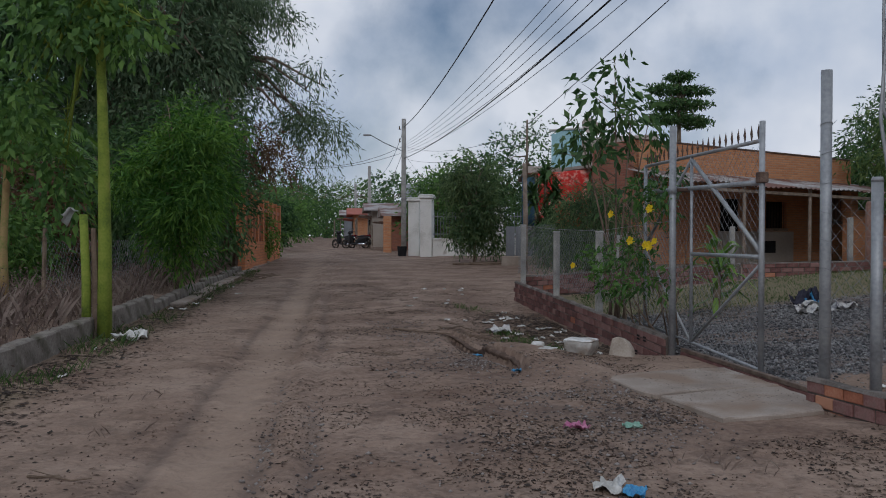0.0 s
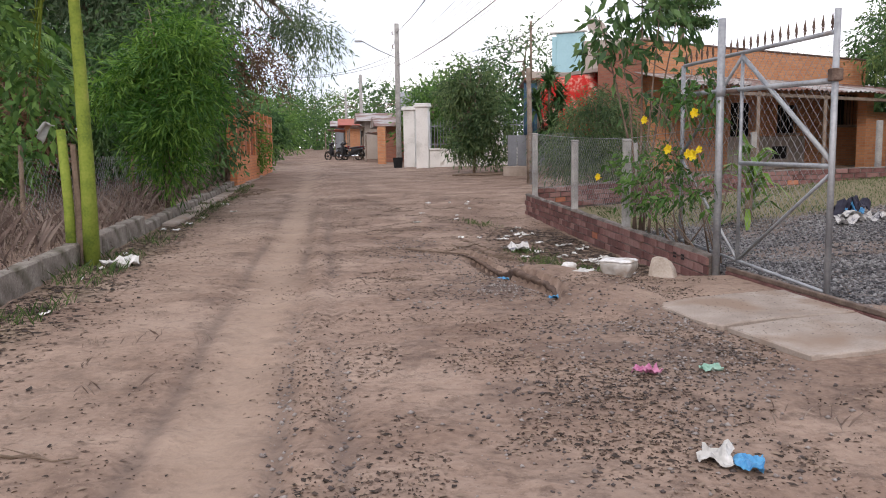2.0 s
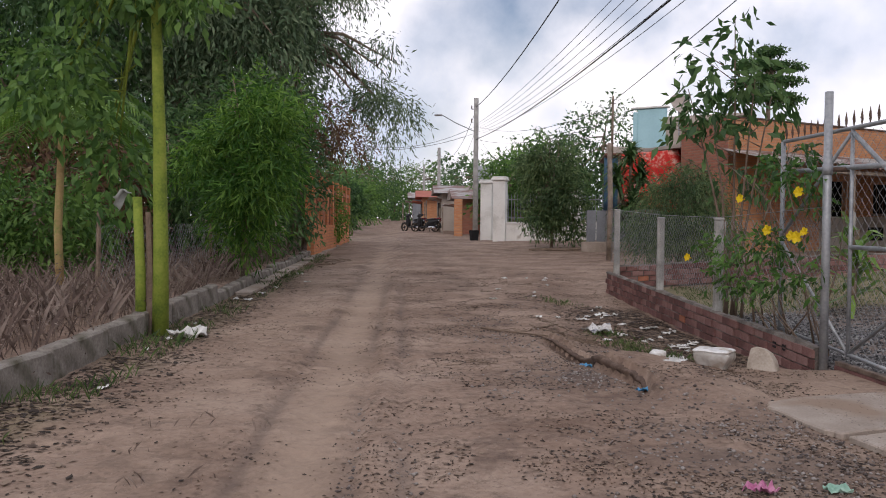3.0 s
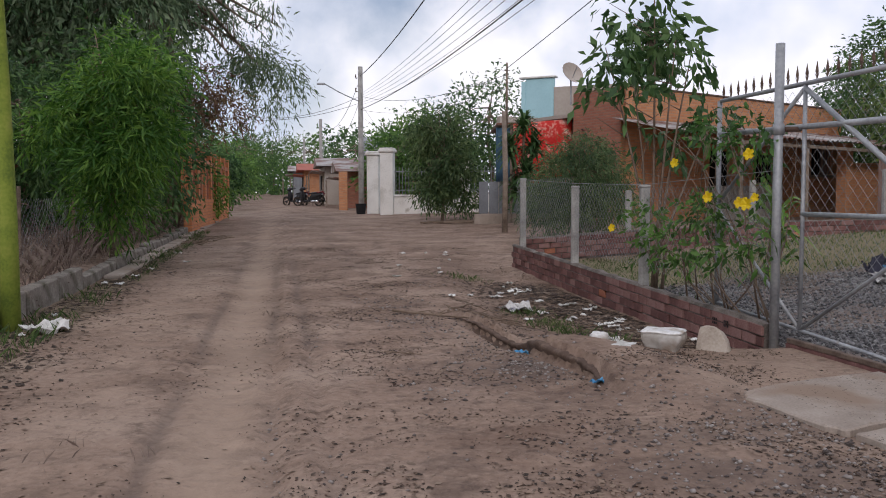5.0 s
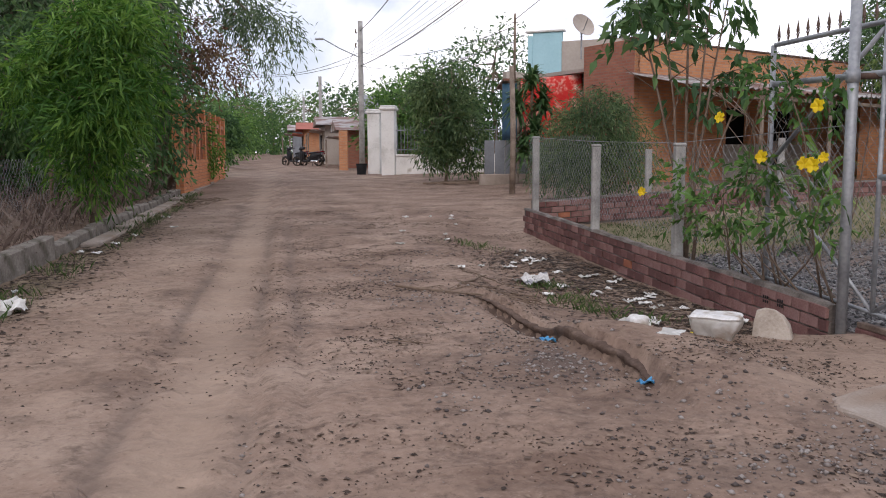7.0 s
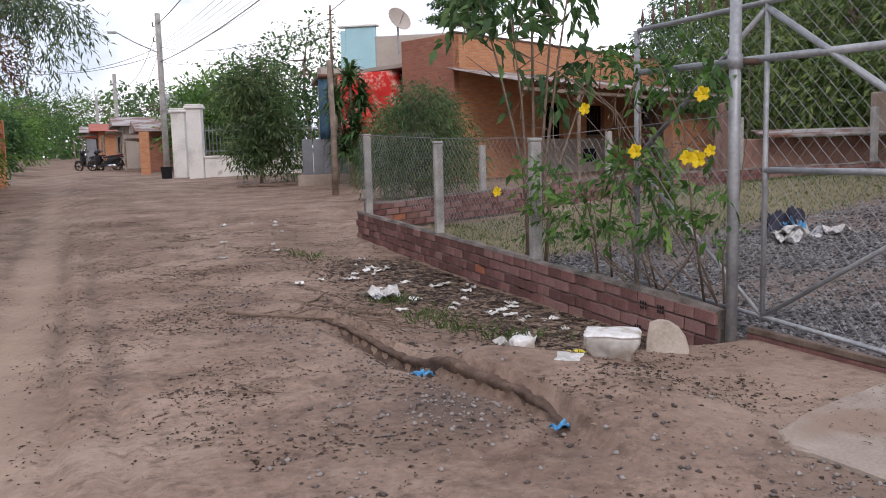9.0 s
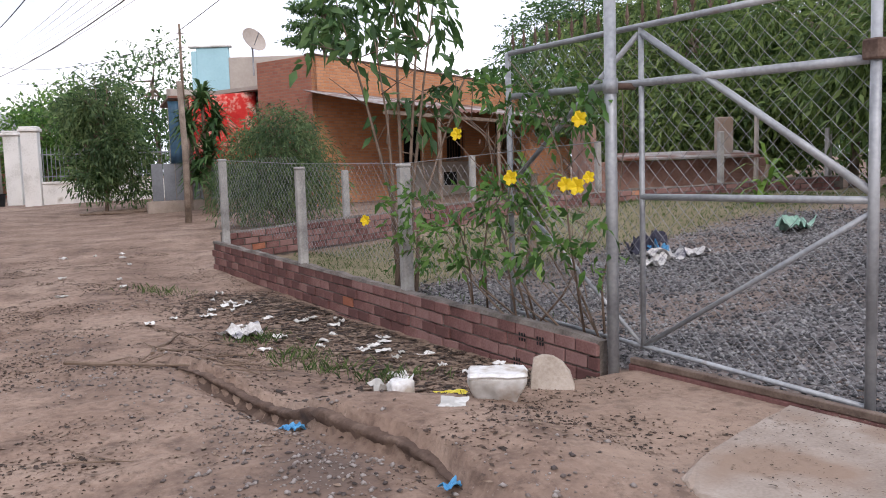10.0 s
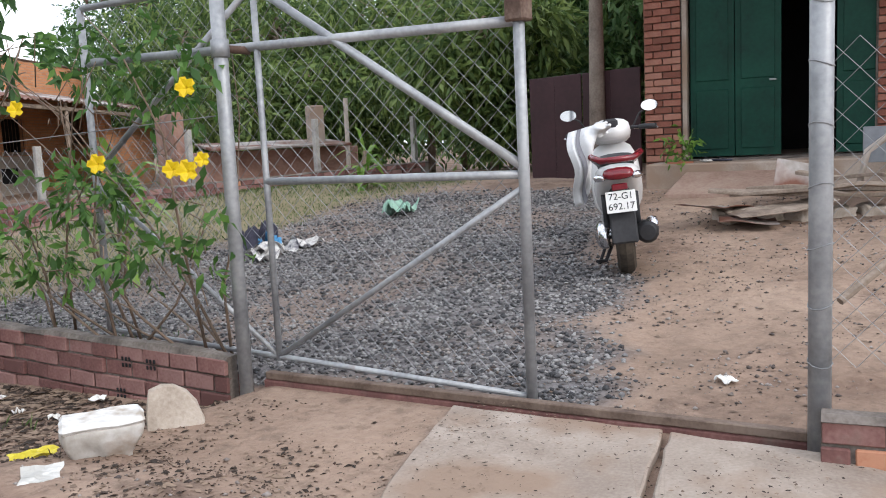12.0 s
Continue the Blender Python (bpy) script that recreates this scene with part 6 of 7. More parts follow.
for yy, k in ((-0.06, 0.93), (-0.04, 1.0), (0.04, 1.0), (0.06, 0.95)):
    for x, z in rim:
        stone_v.append((x * k + 0.006 * noise.noise((x * 20, yy * 30, z * 20)), yy, z * k + 0.008 * noise.noise((x * 15, yy * 25, z * 15 + 4))))
for j in range(3):
    for i in range(8):
        stone_f.append((j * 9 + i, j * 9 + i + 1, j * 9 + i + 10, j * 9 + i + 9))
stone_f += [tuple(reversed(range(9))), tuple(27 + i for i in range(9))]
ob = smooth_sides(part("kerb_stone", (stone_v, stone_f), M_granite, None))
ob.matrix_world = pose(3.16, 9.36, land(3.16, 9.36) - 0.03, -14, 0, -35)
tagged(ob, "pale rounded stone slab leaning on the brick wall", "stone")
M_cloth_w = material("dirty_cloth", [(0.35, 0.33, 0.31), (0.62, 0.61, 0.59), (0.1, 0.1, 0.13)], scale=7, fine=30, bump=0.4)
M_cloth_d = material("dark_cloth", [(0.02, 0.02, 0.035), (0.06, 0.06, 0.085)], scale=7, fine=30, bump=0.4)
M_cloth_g = material("green_net", [(0.16, 0.33, 0.25), (0.36, 0.52, 0.43)], scale=9, fine=50, bump=0.4)
M_pink = material("pink_plastic", [(0.42, 0.12, 0.25), (0.55, 0.25, 0.36)], rough=0.4, scale=20, fine=60)
M_bluep = material("blue_plastic", [(0.04, 0.2, 0.42), (0.1, 0.35, 0.58)], rough=0.4, scale=20, fine=60)
M_yellowp = material("yellow_plastic", [(0.5, 0.42, 0.02), (0.65, 0.55, 0.06)], rough=0.4, scale=20, fine=60)


def crumple(name, place, size, mat, label, category, seed, h=0.06, turn=0.0, group="", n=9):
    """A crumpled sheet that lies on the ground."""
    def fn(u, w):
        x, y = (u - 0.5) * size[0], (w - 0.5) * size[1]
        e = 1 + 0.35 * noise.noise((u * 2 + seed, w * 2, 0.3))
        z = h * (0.35 + 0.8 * noise.noise((u * 2.2 + seed, w * 2.2, 1.0)) + 0.35 * noise.noise((u * 5.5 + seed, w * 5.5, 2.0)))
        z = max(0.0, z)
        return (x * e, y * e, z)
    ob = part(name, cloth(fn, n, n), mat, None)
    ob.modifiers.new("thickness", "SOLIDIFY").thickness = 0.003
    g = land(place[0], place[1])
    ob.matrix_world = pose(place[0], place[1], g + 0.008, 0, 0, turn)
    return tagged(ob, label, category, group)


for i, (w, m, dx, dy, h, lift) in enumerate(((0.42, M_cloth_w, 0, 0, 0.16, 0), (0.34, M_cloth_d, 0.0, 0.18, 0.26, 0.05), (0.3, M_cloth_w, 0.3, -0.12, 0.12, 0), (0.26, M_cloth_d, -0.16, 0.1, 0.24, 0.06), (0.22, M_bluep, -0.08, 0.0, 0.2, 0.07), (0.3, M_cloth_w, -0.2, -0.12, 0.12, 0))):
    ob = crumple("old_garment", (6.3 + dx, 12.3 + dy), (w, w * 0.75), m, "crumpled old garment in a heap on the gravel", "clothes", 20 + i * 3, h, 40 * i, "heap of clothes", 14)
    ob.location.z += lift
crumple("green_net", (8.0, 12.2), (0.45, 0.3), M_cloth_g, "pale green net crumpled on the ground", "net", 3, 0.22, 20, n=16)
crumple("blue_scrap", (2.1, 8.35), (0.13, 0.07), M_bluep, "blue plastic scrap on the dirt", "scrap", 5, 0.035, 20)
crumple("blue_scrap", (2.36, 4.9), (0.12, 0.1), M_bluep, "bright blue plastic scrap on the dirt", "scrap", 6, 0.06, 70)
crumple("blue_scrap", (1.75, 9.42), (0.1, 0.08), M_bluep, "small pale blue scrap by the dirt edge", "scrap", 7, 0.05, 10)
crumple("paper_scrap", (2.26, 4.97), (0.16, 0.12), M_paper, "white paper scrap beside the blue plastic", "paper", 17, 0.05, 70)
crumple("pink_wrapper", (2.27, 6.1), (0.13, 0.07), M_pink, "pink plastic wrapper on the dirt", "wrapper", 8, 0.07, 35)
crumple("green_wrapper", (2.6, 6.15), (0.1, 0.07), M_cloth_g, "small green wrapper on the dirt", "wrapper", 9, 0.04, 5)
crumple("yellow_bag", (2.72, 9.72), (0.2, 0.09), M_yellowp, "yellow plastic bag near the brick wall", "bag", 10, 0.05, -30)
crumple("white_bag", (2.46, 10.0), (0.18, 0.15), M_paper, "crumpled white plastic bag on the rubbish", "bag", 11, 0.1, 0)
crumple("cloth_rag", (2.12, 12.4), (0.36, 0.22), M_cloth_w, "grey rag lying against the brick wall", "rag", 12, 0.12, -60, n=14)
crumple("paper_sheet", (2.4, 9.0), (0.17, 0.13), M_paper, "white card lying on the dirt bank", "paper", 13, 0.015, 60)
crumple("paper_scrap", (4.75, 7.55), (0.09, 0.07), M_paper, "crumpled pale card on the yard ground", "paper", 14, 0.03, 60)
crumple("paper_scrap", (4.0, 5.55), (0.22, 0.06), M_paper, "long white scrap beside the brick stub", "paper", 15, 0.03, 40)
crumple("husk", (-2.05, 10.4), (0.34, 0.2), M_paper, "pale broken husk at the tree's foot", "husk", 16, 0.14, 30)
lump("cobble", (2.36, 9.55, land(2.36, 9.55)), (0.12, 0.1, 0.09), M_foam, "pale lump of plaster on the bank", "stone", 33, 0.2)
prng = random.Random(91)
for i in range(64):
    if i < 40:
        y = prng.uniform(9.9, 14.6)
        x = gate_x(y) - 0.15 - abs(prng.gauss(0, 0.45))
        x -= 0.3 if y > 13 else 0
    elif i < 54:
        y = prng.uniform(6.5, 20)
        x = kerb_x(y) + 0.12 + abs(prng.gauss(0, 0.3))
    else:
        y = prng.uniform(12.5, 19)
        x = prng.uniform(0.5, 2.2)
    s = prng.uniform(0.04, 0.115)
    crumple("paper_scrap", (x, y), (s, s * prng.uniform(0.4, 0.8)), M_paper, "small pale scrap of paper on the dirt", "paper", 100 + i, 0.04, prng.uniform(0, 180), "paper scraps", 5)


def stick(a, b, r, seed, label="dry brown stick lying on the dirt", forks=2):
    rg = random.Random(seed)
    A, B = Vector((*a, land(*a) + r)), Vector((*b, land(*b) + r))
    v, f = [], []
    pts = [A.lerp(B, i / 5) + Vector((rg.uniform(-0.02, 0.02), rg.uniform(-0.02, 0.02), rg.uniform(0, 0.012))) for i in range(6)]
    sweep(v, f, pts, [r * (1 - 0.12 * i) for i in range(6)], 6)
    for _ in range(forks):
        p = pts[rg.randrange(1, 5)]
        sweep(v, f, [p, p + Vector((rg.uniform(-0.2, 0.2), rg.uniform(-0.15, 0.15), 0.03))], [r * 0.5, r * 0.2], 5)
    return tagged(part("stick", (v, f), M_twig, None), label, "stick", "fallen sticks")


stick((0.8, 11.3), (1.75, 10.66), 0.014, 1, forks=5)
stick((1.3, 11.35), (1.62, 12.3), 0.016, 2)
stick((1.36, 11.3), (1.7, 11.7), 0.012, 3)
stick((-0.4, 5.0), (-0.12, 4.95), 0.008, 4)
stick((0.75, 9.3), (1.02, 9.22), 0.006, 5)
for i in range(26):
    x, y = prng.uniform(1.7, 2.9), prng.uniform(9.9, 12.3)
    a = prng.uniform(0, 3.14)
    stick((x, y), (x + 0.4 * math.cos(a), y + 0.4 * math.sin(a)), 0.006, 40 + i, "thin dry twig in the rubbish bank", 2)
for i in range(30):
    x, y, a = 2.35 + prng.gauss(0, 0.7), 29.6 + prng.gauss(0, 0.3), prng.uniform(-0.6, 0.6)
    stick((x, y), (x + 1.1 * math.cos(a), y + 1.1 * math.sin(a)), 0.025, 80 + i, "dry cut branch under the shaggy bush", 3)
for i in range(16):
    y = 22 + prng.gauss(0, 0.8)
    x, a = kerb_x(y) + 0.4 + prng.gauss(0, 0.3), prng.uniform(0.5, 2.4)
    stick((x, y), (x + 0.8 * math.cos(a), y + 0.8 * math.sin(a)), 0.015, 120 + i, "dry dark branch beside the kerb", 3)


# ---- gravel, clods and litter ----
def scatter(n, region, s0, s1, seed, flat=0.6, sunk=0.3, thin=False):
    """Angular stones of eight to ten faces, or curled leaf flakes, sunk a little into the ground."""
    rg = random.Random(seed)
    V, F = [], []
    while len(V) < n * (4 if thin else 6):
        p = region(rg)
        if p is None:
            continue
        x, y = p
        z = land(x, y)
        s = s0 + (s1 - s0) * rg.random() ** 2.5
        a = rg.uniform(0, 6.283)
        c, d = math.cos(a), math.sin(a)
        b = len(V)
        if thin:
            w = s * rg.uniform(0.3, 0.6)
            h = s * rg.uniform(0.05, 0.4)
            V += [(x - c * s, y - d * s, z + h * 0.6), (x - d * w, y + c * w, z + 0.004), (x + c * s, y + d * s, z + h), (x + d * w, y - c * w, z + 0.006 + h * 0.3)]
            F += [(b, b + 1, b + 2), (b, b + 2, b + 3)]
        else:
            k = [rg.uniform(0.7, 1.2) for _ in range(6)]
            t = s * rg.uniform(0.6, 1.0)
            h = s * flat
            zc = z + h * (1 - 2 * sunk)
            V += [(x + c * s * k[0], y + d * s * k[0], zc), (x - d * t * k[1], y + c * t * k[1], zc + h * 0.2), (x - c * s * k[2], y - d * s * k[2], zc - h * 0.1), (x + d * t * k[3], y - c * t * k[3], zc), (x + c * s * 0.2, y, zc + h * k[4]), (x, y, zc - h)]
            for q in range(4):
                F += [(b + q, b + (q + 1) % 4, b + 4), (b + (q + 1) % 4, b + q, b + 5)]
    return np.array(V), np.array(F)


def in_gravel(r):
    x, y = r.uniform(3.7, 9.8), r.uniform(7.4, 13.8)
    return (x, y) if r.random() < zones(x, y)[0] ** 1.2 else None


def in_rubble(r):
    x, y = r.uniform(0.2, 3.2), r.uniform(3.2, 14)
    return (x, y) if r.random() < zones(x, y)[3] else None


def on_lane(r):
    y = 3.0 + 17 * r.random() ** 1.5
    x = r.uniform(kerb_x(y) + 0.2, gate_x(y) - 0.1)
    return (x, y) if noise.noise((x * 1.2, y * 1.2, 31)) + 0.5 * noise.noise((x * 4, y * 4, 7)) > r.uniform(-0.2, 0.5) and r.random() > zones(x, y)[2] * 0.9 and r.random() < 0.2 + 0.8 * smoothstep(-0.6, 1.3, x - (0.6 - 0.15 * (y - 4))) else None


def on_bank(r):
    if r.random() < 0.55:
        y = r.uniform(9.6, 14.5)
        x = gate_x(y) - 0.1 - abs(r.gauss(0, 0.55))
    else:
        y = 3.5 + 20 * r.random() ** 1.2
        x = kerb_x(y) + 0.05 + abs(r.gauss(0, 0.35))
    return (x, y) if noise.noise((x * 1.5, y * 1.5, 13)) > r.uniform(-0.7, 0.3) else None


def on_yard(r):
    x, y = r.uniform(4.2, 9.5), r.uniform(6.2, 13.5)
    return (x, y) if noise.noise((x * 1.4, y * 1.4, 41)) > r.uniform(-0.3, 0.6) else None


M_rubble = material("stony_dirt", [(0.08, 0.065, 0.06), (0.17, 0.14, 0.125), (0.3, 0.27, 0.25)], scale=2, fine=30, island=0.7, bump=0.3)
for name, reg, n_, s0, s1, mat, lab, thin in (
        ("gravel", in_gravel, 26000, 0.008, 0.026, M_stone, "grey crushed gravel spread over the yard", False),
        ("rubble", in_rubble, 5200, 0.004, 0.019, M_rubble, "grey stone chips in the lane's gully", False),
        ("clods", on_lane, 14000, 0.002, 0.011, M_clod, "small dirt clods and pebbles on the lane", False),
        ("yard_chips", on_yard, 8000, 0.004, 0.018, M_rubble, "scattered stone chips on the bare yard", False),
        ("leaf_litter", on_bank, 30000, 0.012, 0.045, M_litter, "dry leaf litter on the bank and verge", True),
        ("fallen_leaves", on_lane, 40000, 0.005, 0.023, M_litter, "small dry leaves strewn over the lane", True)):
    V, F = scatter(n_, reg, s0, s1, 200 + n_, thin=thin)
    tagged(mesh_np(name, V, F, mat, None), lab, name.replace("_", " "), kind="stuff")

# ---- scooter ----
M_paint = material("white_scooter_paint", [(0.66, 0.66, 0.66), (0.74, 0.74, 0.74)], rough=0.25, scale=2, fine=20, bump=0, spec=0.5)
M_black = material("black_plastic", [(0.018, 0.018, 0.02), (0.035, 0.035, 0.038)], rough=0.55, scale=6, fine=50, bump=0.1)
M_tyre = material("tyre_rubber", [(0.03, 0.026, 0.022), (0.08, 0.065, 0.05)], rough=0.9, scale=8, fine=50, bump=0.4)
M_redp = material("red_lamp", [(0.13, 0.008, 0.014), (0.2, 0.012, 0.02)], rough=0.2, scale=10, fine=40, bump=0, spec=0.6)
M_chrome = material("chrome", [(0.6, 0.6, 0.62), (0.7, 0.7, 0.72)], rough=0.2, metal=1.0, scale=3, fine=20, bump=0)
M_plate = material("plate_white", [(0.72, 0.72, 0.7), (0.8, 0.8, 0.78)], rough=0.45, scale=8, fine=30, bump=0)
M_mirror = material("mirror_glass", [(0.75, 0.77, 0.8), (0.8, 0.82, 0.85)], rough=0.04, metal=1.0, scale=2, fine=5, bump=0)


def loft(sections, n=14):
    """A closed skin through rings (centre, half width, half height) set across the y axis, squared a little."""
    v, f = [], []
    for c, w, h in sections:
        for k in range(n):
            a = 2 * math.pi * k / n
            ca, sa = math.cos(a), math.sin(a)
            v.append((c[0] + w * math.copysign(abs(ca) ** 0.75, ca), c[1], c[2] + h * math.copysign(abs(sa) ** 0.75, sa)))
    for i in range(len(sections) - 1):
        for k in range(n):
            a, b = i * n + k, i * n + (k + 1) % n
            f.append((a, b, b + n, a + n))
    f += [tuple(range(n)), tuple(reversed([(len(sections) - 1) * n + k for k in range(n)]))]
    bm = bmesh.new()
    vs = [bm.verts.new(p) for p in v]
    for q in f:
        bm.faces.new([vs[i] for i in q])
    bmesh.ops.recalc_face_normals(bm, faces=bm.faces)
    return bm


def wheel(parent, y, r, w):
    v, f = [], []
    ring = [(-w * 0.5, r * 0.72), (-w * 0.62, r * 0.84), (-w * 0.45, r * 0.96), (0, r), (w * 0.45, r * 0.96), (w * 0.62, r * 0.84), (w * 0.5, r * 0.72)]
    n = 32
    for k in range(n):
        a = 2 * math.pi * k / n
        for x, q in ring:
            qq = q - (0.004 if k % 2 and q > r * 0.9 else 0)
            v.append((x, y + qq * math.cos(a), r + qq * math.sin(a)))
    m = len(ring)
    for k in range(n):
        for j in range(m):
            f.append((k * m + j, k * m + (j + 1) % m, ((k + 1) % n) * m + (j + 1) % m, ((k + 1) % n) * m + j))
    wh = part("wheel", (v, f), M_tyre, parent, "dusty black tyre")
    v, f = [], []
    for k in range(5):
        a = 2 * math.pi * k / 5
        sweep(v, f, [(0, y, r), (0, y + r * 0.72 * math.cos(a), r + r * 0.72 * math.sin(a))], [0.022, 0.014], 6)
    sweep(v, f, [(-0.05, y, r), (0.05, y, r)], 0.045, 10)
    part("rim", (v, f), M_black, wh)
    return wh


def text_mesh(body, size, name, mat, parent, m):
    cu = bpy.data.curves.new(name, "FONT")
    cu.body, cu.size, cu.align_x, cu.align_y, cu.extrude = body, size, "CENTER", "CENTER", 0.001
    tmp = bpy.data.objects.new(name, cu)
    scene.collection.objects.link(tmp)
    me = bpy.data.meshes.new_from_object(tmp.evaluated_get(bpy.context.evaluated_depsgraph_get()))
    bpy.data.objects.remove(tmp)
    me.materials.clear()
    me.materials.append(mat)
    ob = new(name, me)
    ob.parent = parent
    ob.matrix_basis = m
    return ob


def scooter(paint, label, plate=True, coat=True):
    """Rear wheel on the origin, riding along +y."""
    s = thing("scooter", (0, 0, 0), label, "scooter")
    wheel(s, 0.0, 0.265, 0.1)
    wheel(s, 1.26, 0.265, 0.085)
    smooth(part("rear_body", loft([((0, -0.36, 0.72), 0.06, 0.03), ((0, -0.3, 0.72), 0.12, 0.05), ((0, -0.1, 0.67), 0.155, 0.1), ((0, 0.2, 0.58), 0.17, 0.17), ((0, 0.42, 0.5), 0.14, 0.18), ((0, 0.5, 0.42), 0.1, 0.12)]), paint, s))
    smooth(part("under_body", loft([((0, -0.24, 0.58), 0.05, 0.06), ((0, 0.0, 0.5), 0.1, 0.12), ((0, 0.35, 0.4), 0.11, 0.15), ((0, 0.55, 0.32), 0.12, 0.08)]), M_black, s))
    smooth(part("seat", loft([((0, -0.2, 0.79), 0.1, 0.025), ((0, 0.0, 0.79), 0.13, 0.045), ((0, 0.25, 0.76), 0.135, 0.05), ((0, 0.48, 0.72), 0.1, 0.05), ((0, 0.54, 0.69), 0.06, 0.03)]), M_black, s))
    smooth(part("floorboard", loft([((0, 0.48, 0.3), 0.15, 0.05), ((0, 0.7, 0.28), 0.15, 0.04), ((0, 0.92, 0.31), 0.15, 0.05)]), M_black, s))
    smooth(part("front_shield", loft([((0, 0.88, 0.52), 0.17, 0.24), ((0, 0.96, 0.6), 0.2, 0.32), ((0, 1.02, 0.62), 0.15, 0.28), ((0, 1.08, 0.6), 0.06, 0.18)]), paint, s))
    smooth(part("front_mudguard", loft([((0, 1.08, 0.5), 0.05, 0.04), ((0, 1.22, 0.56), 0.065, 0.03), ((0, 1.4, 0.5), 0.06, 0.03), ((0, 1.48, 0.42), 0.03, 0.02)]), paint, s))
    smooth(part("head_cowl", loft([((0, 0.76, 0.98), 0.07, 0.05), ((0, 0.84, 1.0), 0.15, 0.085), ((0, 0.98, 0.98), 0.16, 0.1), ((0, 1.08, 0.94), 0.08, 0.05)]), paint, s))
    part("dashboard", box_mesh((-0.06, 0.755, 1.0), (0.06, 0.85, 1.083), 0.02), M_black, s)
    smooth_sides(part("handlebar", tube([(-0.31, 0.78, 0.99), (-0.16, 0.86, 1.0), (0, 0.9, 0.98), (0.16, 0.86, 1.0), (0.31, 0.78, 0.99)], 0.013, 8), M_black, s))
    for sx in (-1, 1):
        smooth_sides(part("grip", tube([(sx * 0.22, 0.825, 0.996), (sx * 0.34, 0.765, 0.988)], 0.02, 9), M_black, s))
        part("brake_lever", tube([(sx * 0.18, 0.88, 0.99), (sx * 0.36, 0.83, 0.975)], 0.007, 6), M_chrome, s)
        mi = part("mirror", tube([(sx * 0.17, 0.86, 1.0), (sx * 0.23, 0.86, 1.1), (sx * 0.29, 0.85, 1.13)], 0.007, 6), M_black, s)
        v, f = [], []
        for k in range(14):
            a = 2 * math.pi * k / 14
            v += [(sx * 0.31 + 0.066 * math.cos(a), 0.84, 1.15 + 0.045 * math.sin(a)), (sx * 0.31 + 0.05 * math.cos(a), 0.87, 1.15 + 0.033 * math.sin(a))]
        for k in range(14):
            f.append((2 * k, 2 * k + 1, (2 * k + 3) % 28, (2 * k + 2) % 28))
        f += [tuple(2 * k + 1 for k in range(14))]
        part("shell", (v, f), M_black, mi)
        part("glass", ([(sx * 0.31 + 0.063 * math.cos(2 * math.pi * k / 14), 0.838, 1.15 + 0.042 * math.sin(2 * math.pi * k / 14)) for k in range(14)], [tuple(range(14))]), M_mirror, mi)
        smooth(part("turn_signal", loft([((sx * 0.1, -0.37, 0.69), 0.02, 0.014), ((sx * 0.12, -0.32, 0.69), 0.04, 0.025), ((sx * 0.13, -0.24, 0.69), 0.03, 0.02)], 8), M_chrome, s))
        smooth_sides(part("shock_absorber", tube([(sx * 0.1, 0.02, 0.28), (sx * 0.1, -0.06, 0.56)], 0.026, 9), M_black, s))
    smooth(part("tail_lamp", loft([((0, -0.4, 0.7), 0.07, 0.02), ((0, -0.37, 0.71), 0.1, 0.04), ((0, -0.28, 0.72), 0.09, 0.035)], 12), M_redp, s))
    smooth_sides(part("grab_rail", tube([(-0.12, 0.02, 0.78), (-0.16, -0.22, 0.83), (-0.1, -0.36, 0.8), (0.1, -0.36, 0.8), (0.16, -0.22, 0.83), (0.12, 0.02, 0.78)], 0.022, 8), M_redp, s))
    part("reflector", box_mesh((-0.05, -0.385, 0.605), (0.05, -0.37, 0.645), 0.006), M_redp, s)
    flap = part("mudflap", box_mesh((-0.085, -0.012, -0.17), (0.085, 0.008, 0.12), 0.01), M_black, s)
    flap.matrix_basis = pose(0, -0.34, 0.42, -16, 0, 0)
    if plate:
        pl = part("number_plate", box_mesh((-0.095, -0.004, -0.07), (0.095, 0.0, 0.07), 0.004), M_plate, s, "white number plate with black figures")
        pl.matrix_basis = pose(0, -0.385, 0.53, -14, 0, 0)
        text_mesh("72-G1", 0.062, "plate_text", M_black, pl, pose(0, -0.006, 0.033, 90))
        text_mesh("692.17", 0.062, "plate_text", M_black, pl, pose(0, -0.006, -0.033, 90))
    ex = smooth_sides(part("exhaust", tube([(0.15, -0.28, 0.3), (0.15, -0.24, 0.3), (0.15, 0.16, 0.27), (0.1, 0.3, 0.25)], [0.05, 0.075, 0.075, 0.02], 12), M_black, s))
    smooth(part("heat_shield", loft([((0.19, -0.2, 0.34), 0.035, 0.05), ((0.2, 0.0, 0.33), 0.04, 0.055), ((0.18, 0.16, 0.3), 0.03, 0.04)], 8), M_chrome, ex))
    smooth(part("engine_case", loft([((-0.12, -0.1, 0.27), 0.05, 0.07), ((-0.13, 0.1, 0.27), 0.065, 0.1), ((-0.12, 0.45, 0.3), 0.05, 0.08)], 10), M_chrome, s))
    part("side_stand", tube([(-0.1, 0.32, 0.24), (-0.2, 0.28, 0.02), (-0.25, 0.27, 0.015)], 0.012, 6), M_black, s)
    part("centre_stand", tube([(-0.08, 0.2, 0.2), (-0.14, 0.1, 0.09), (-0.2, 0.02, 0.1)], 0.014, 6), M_black, s)
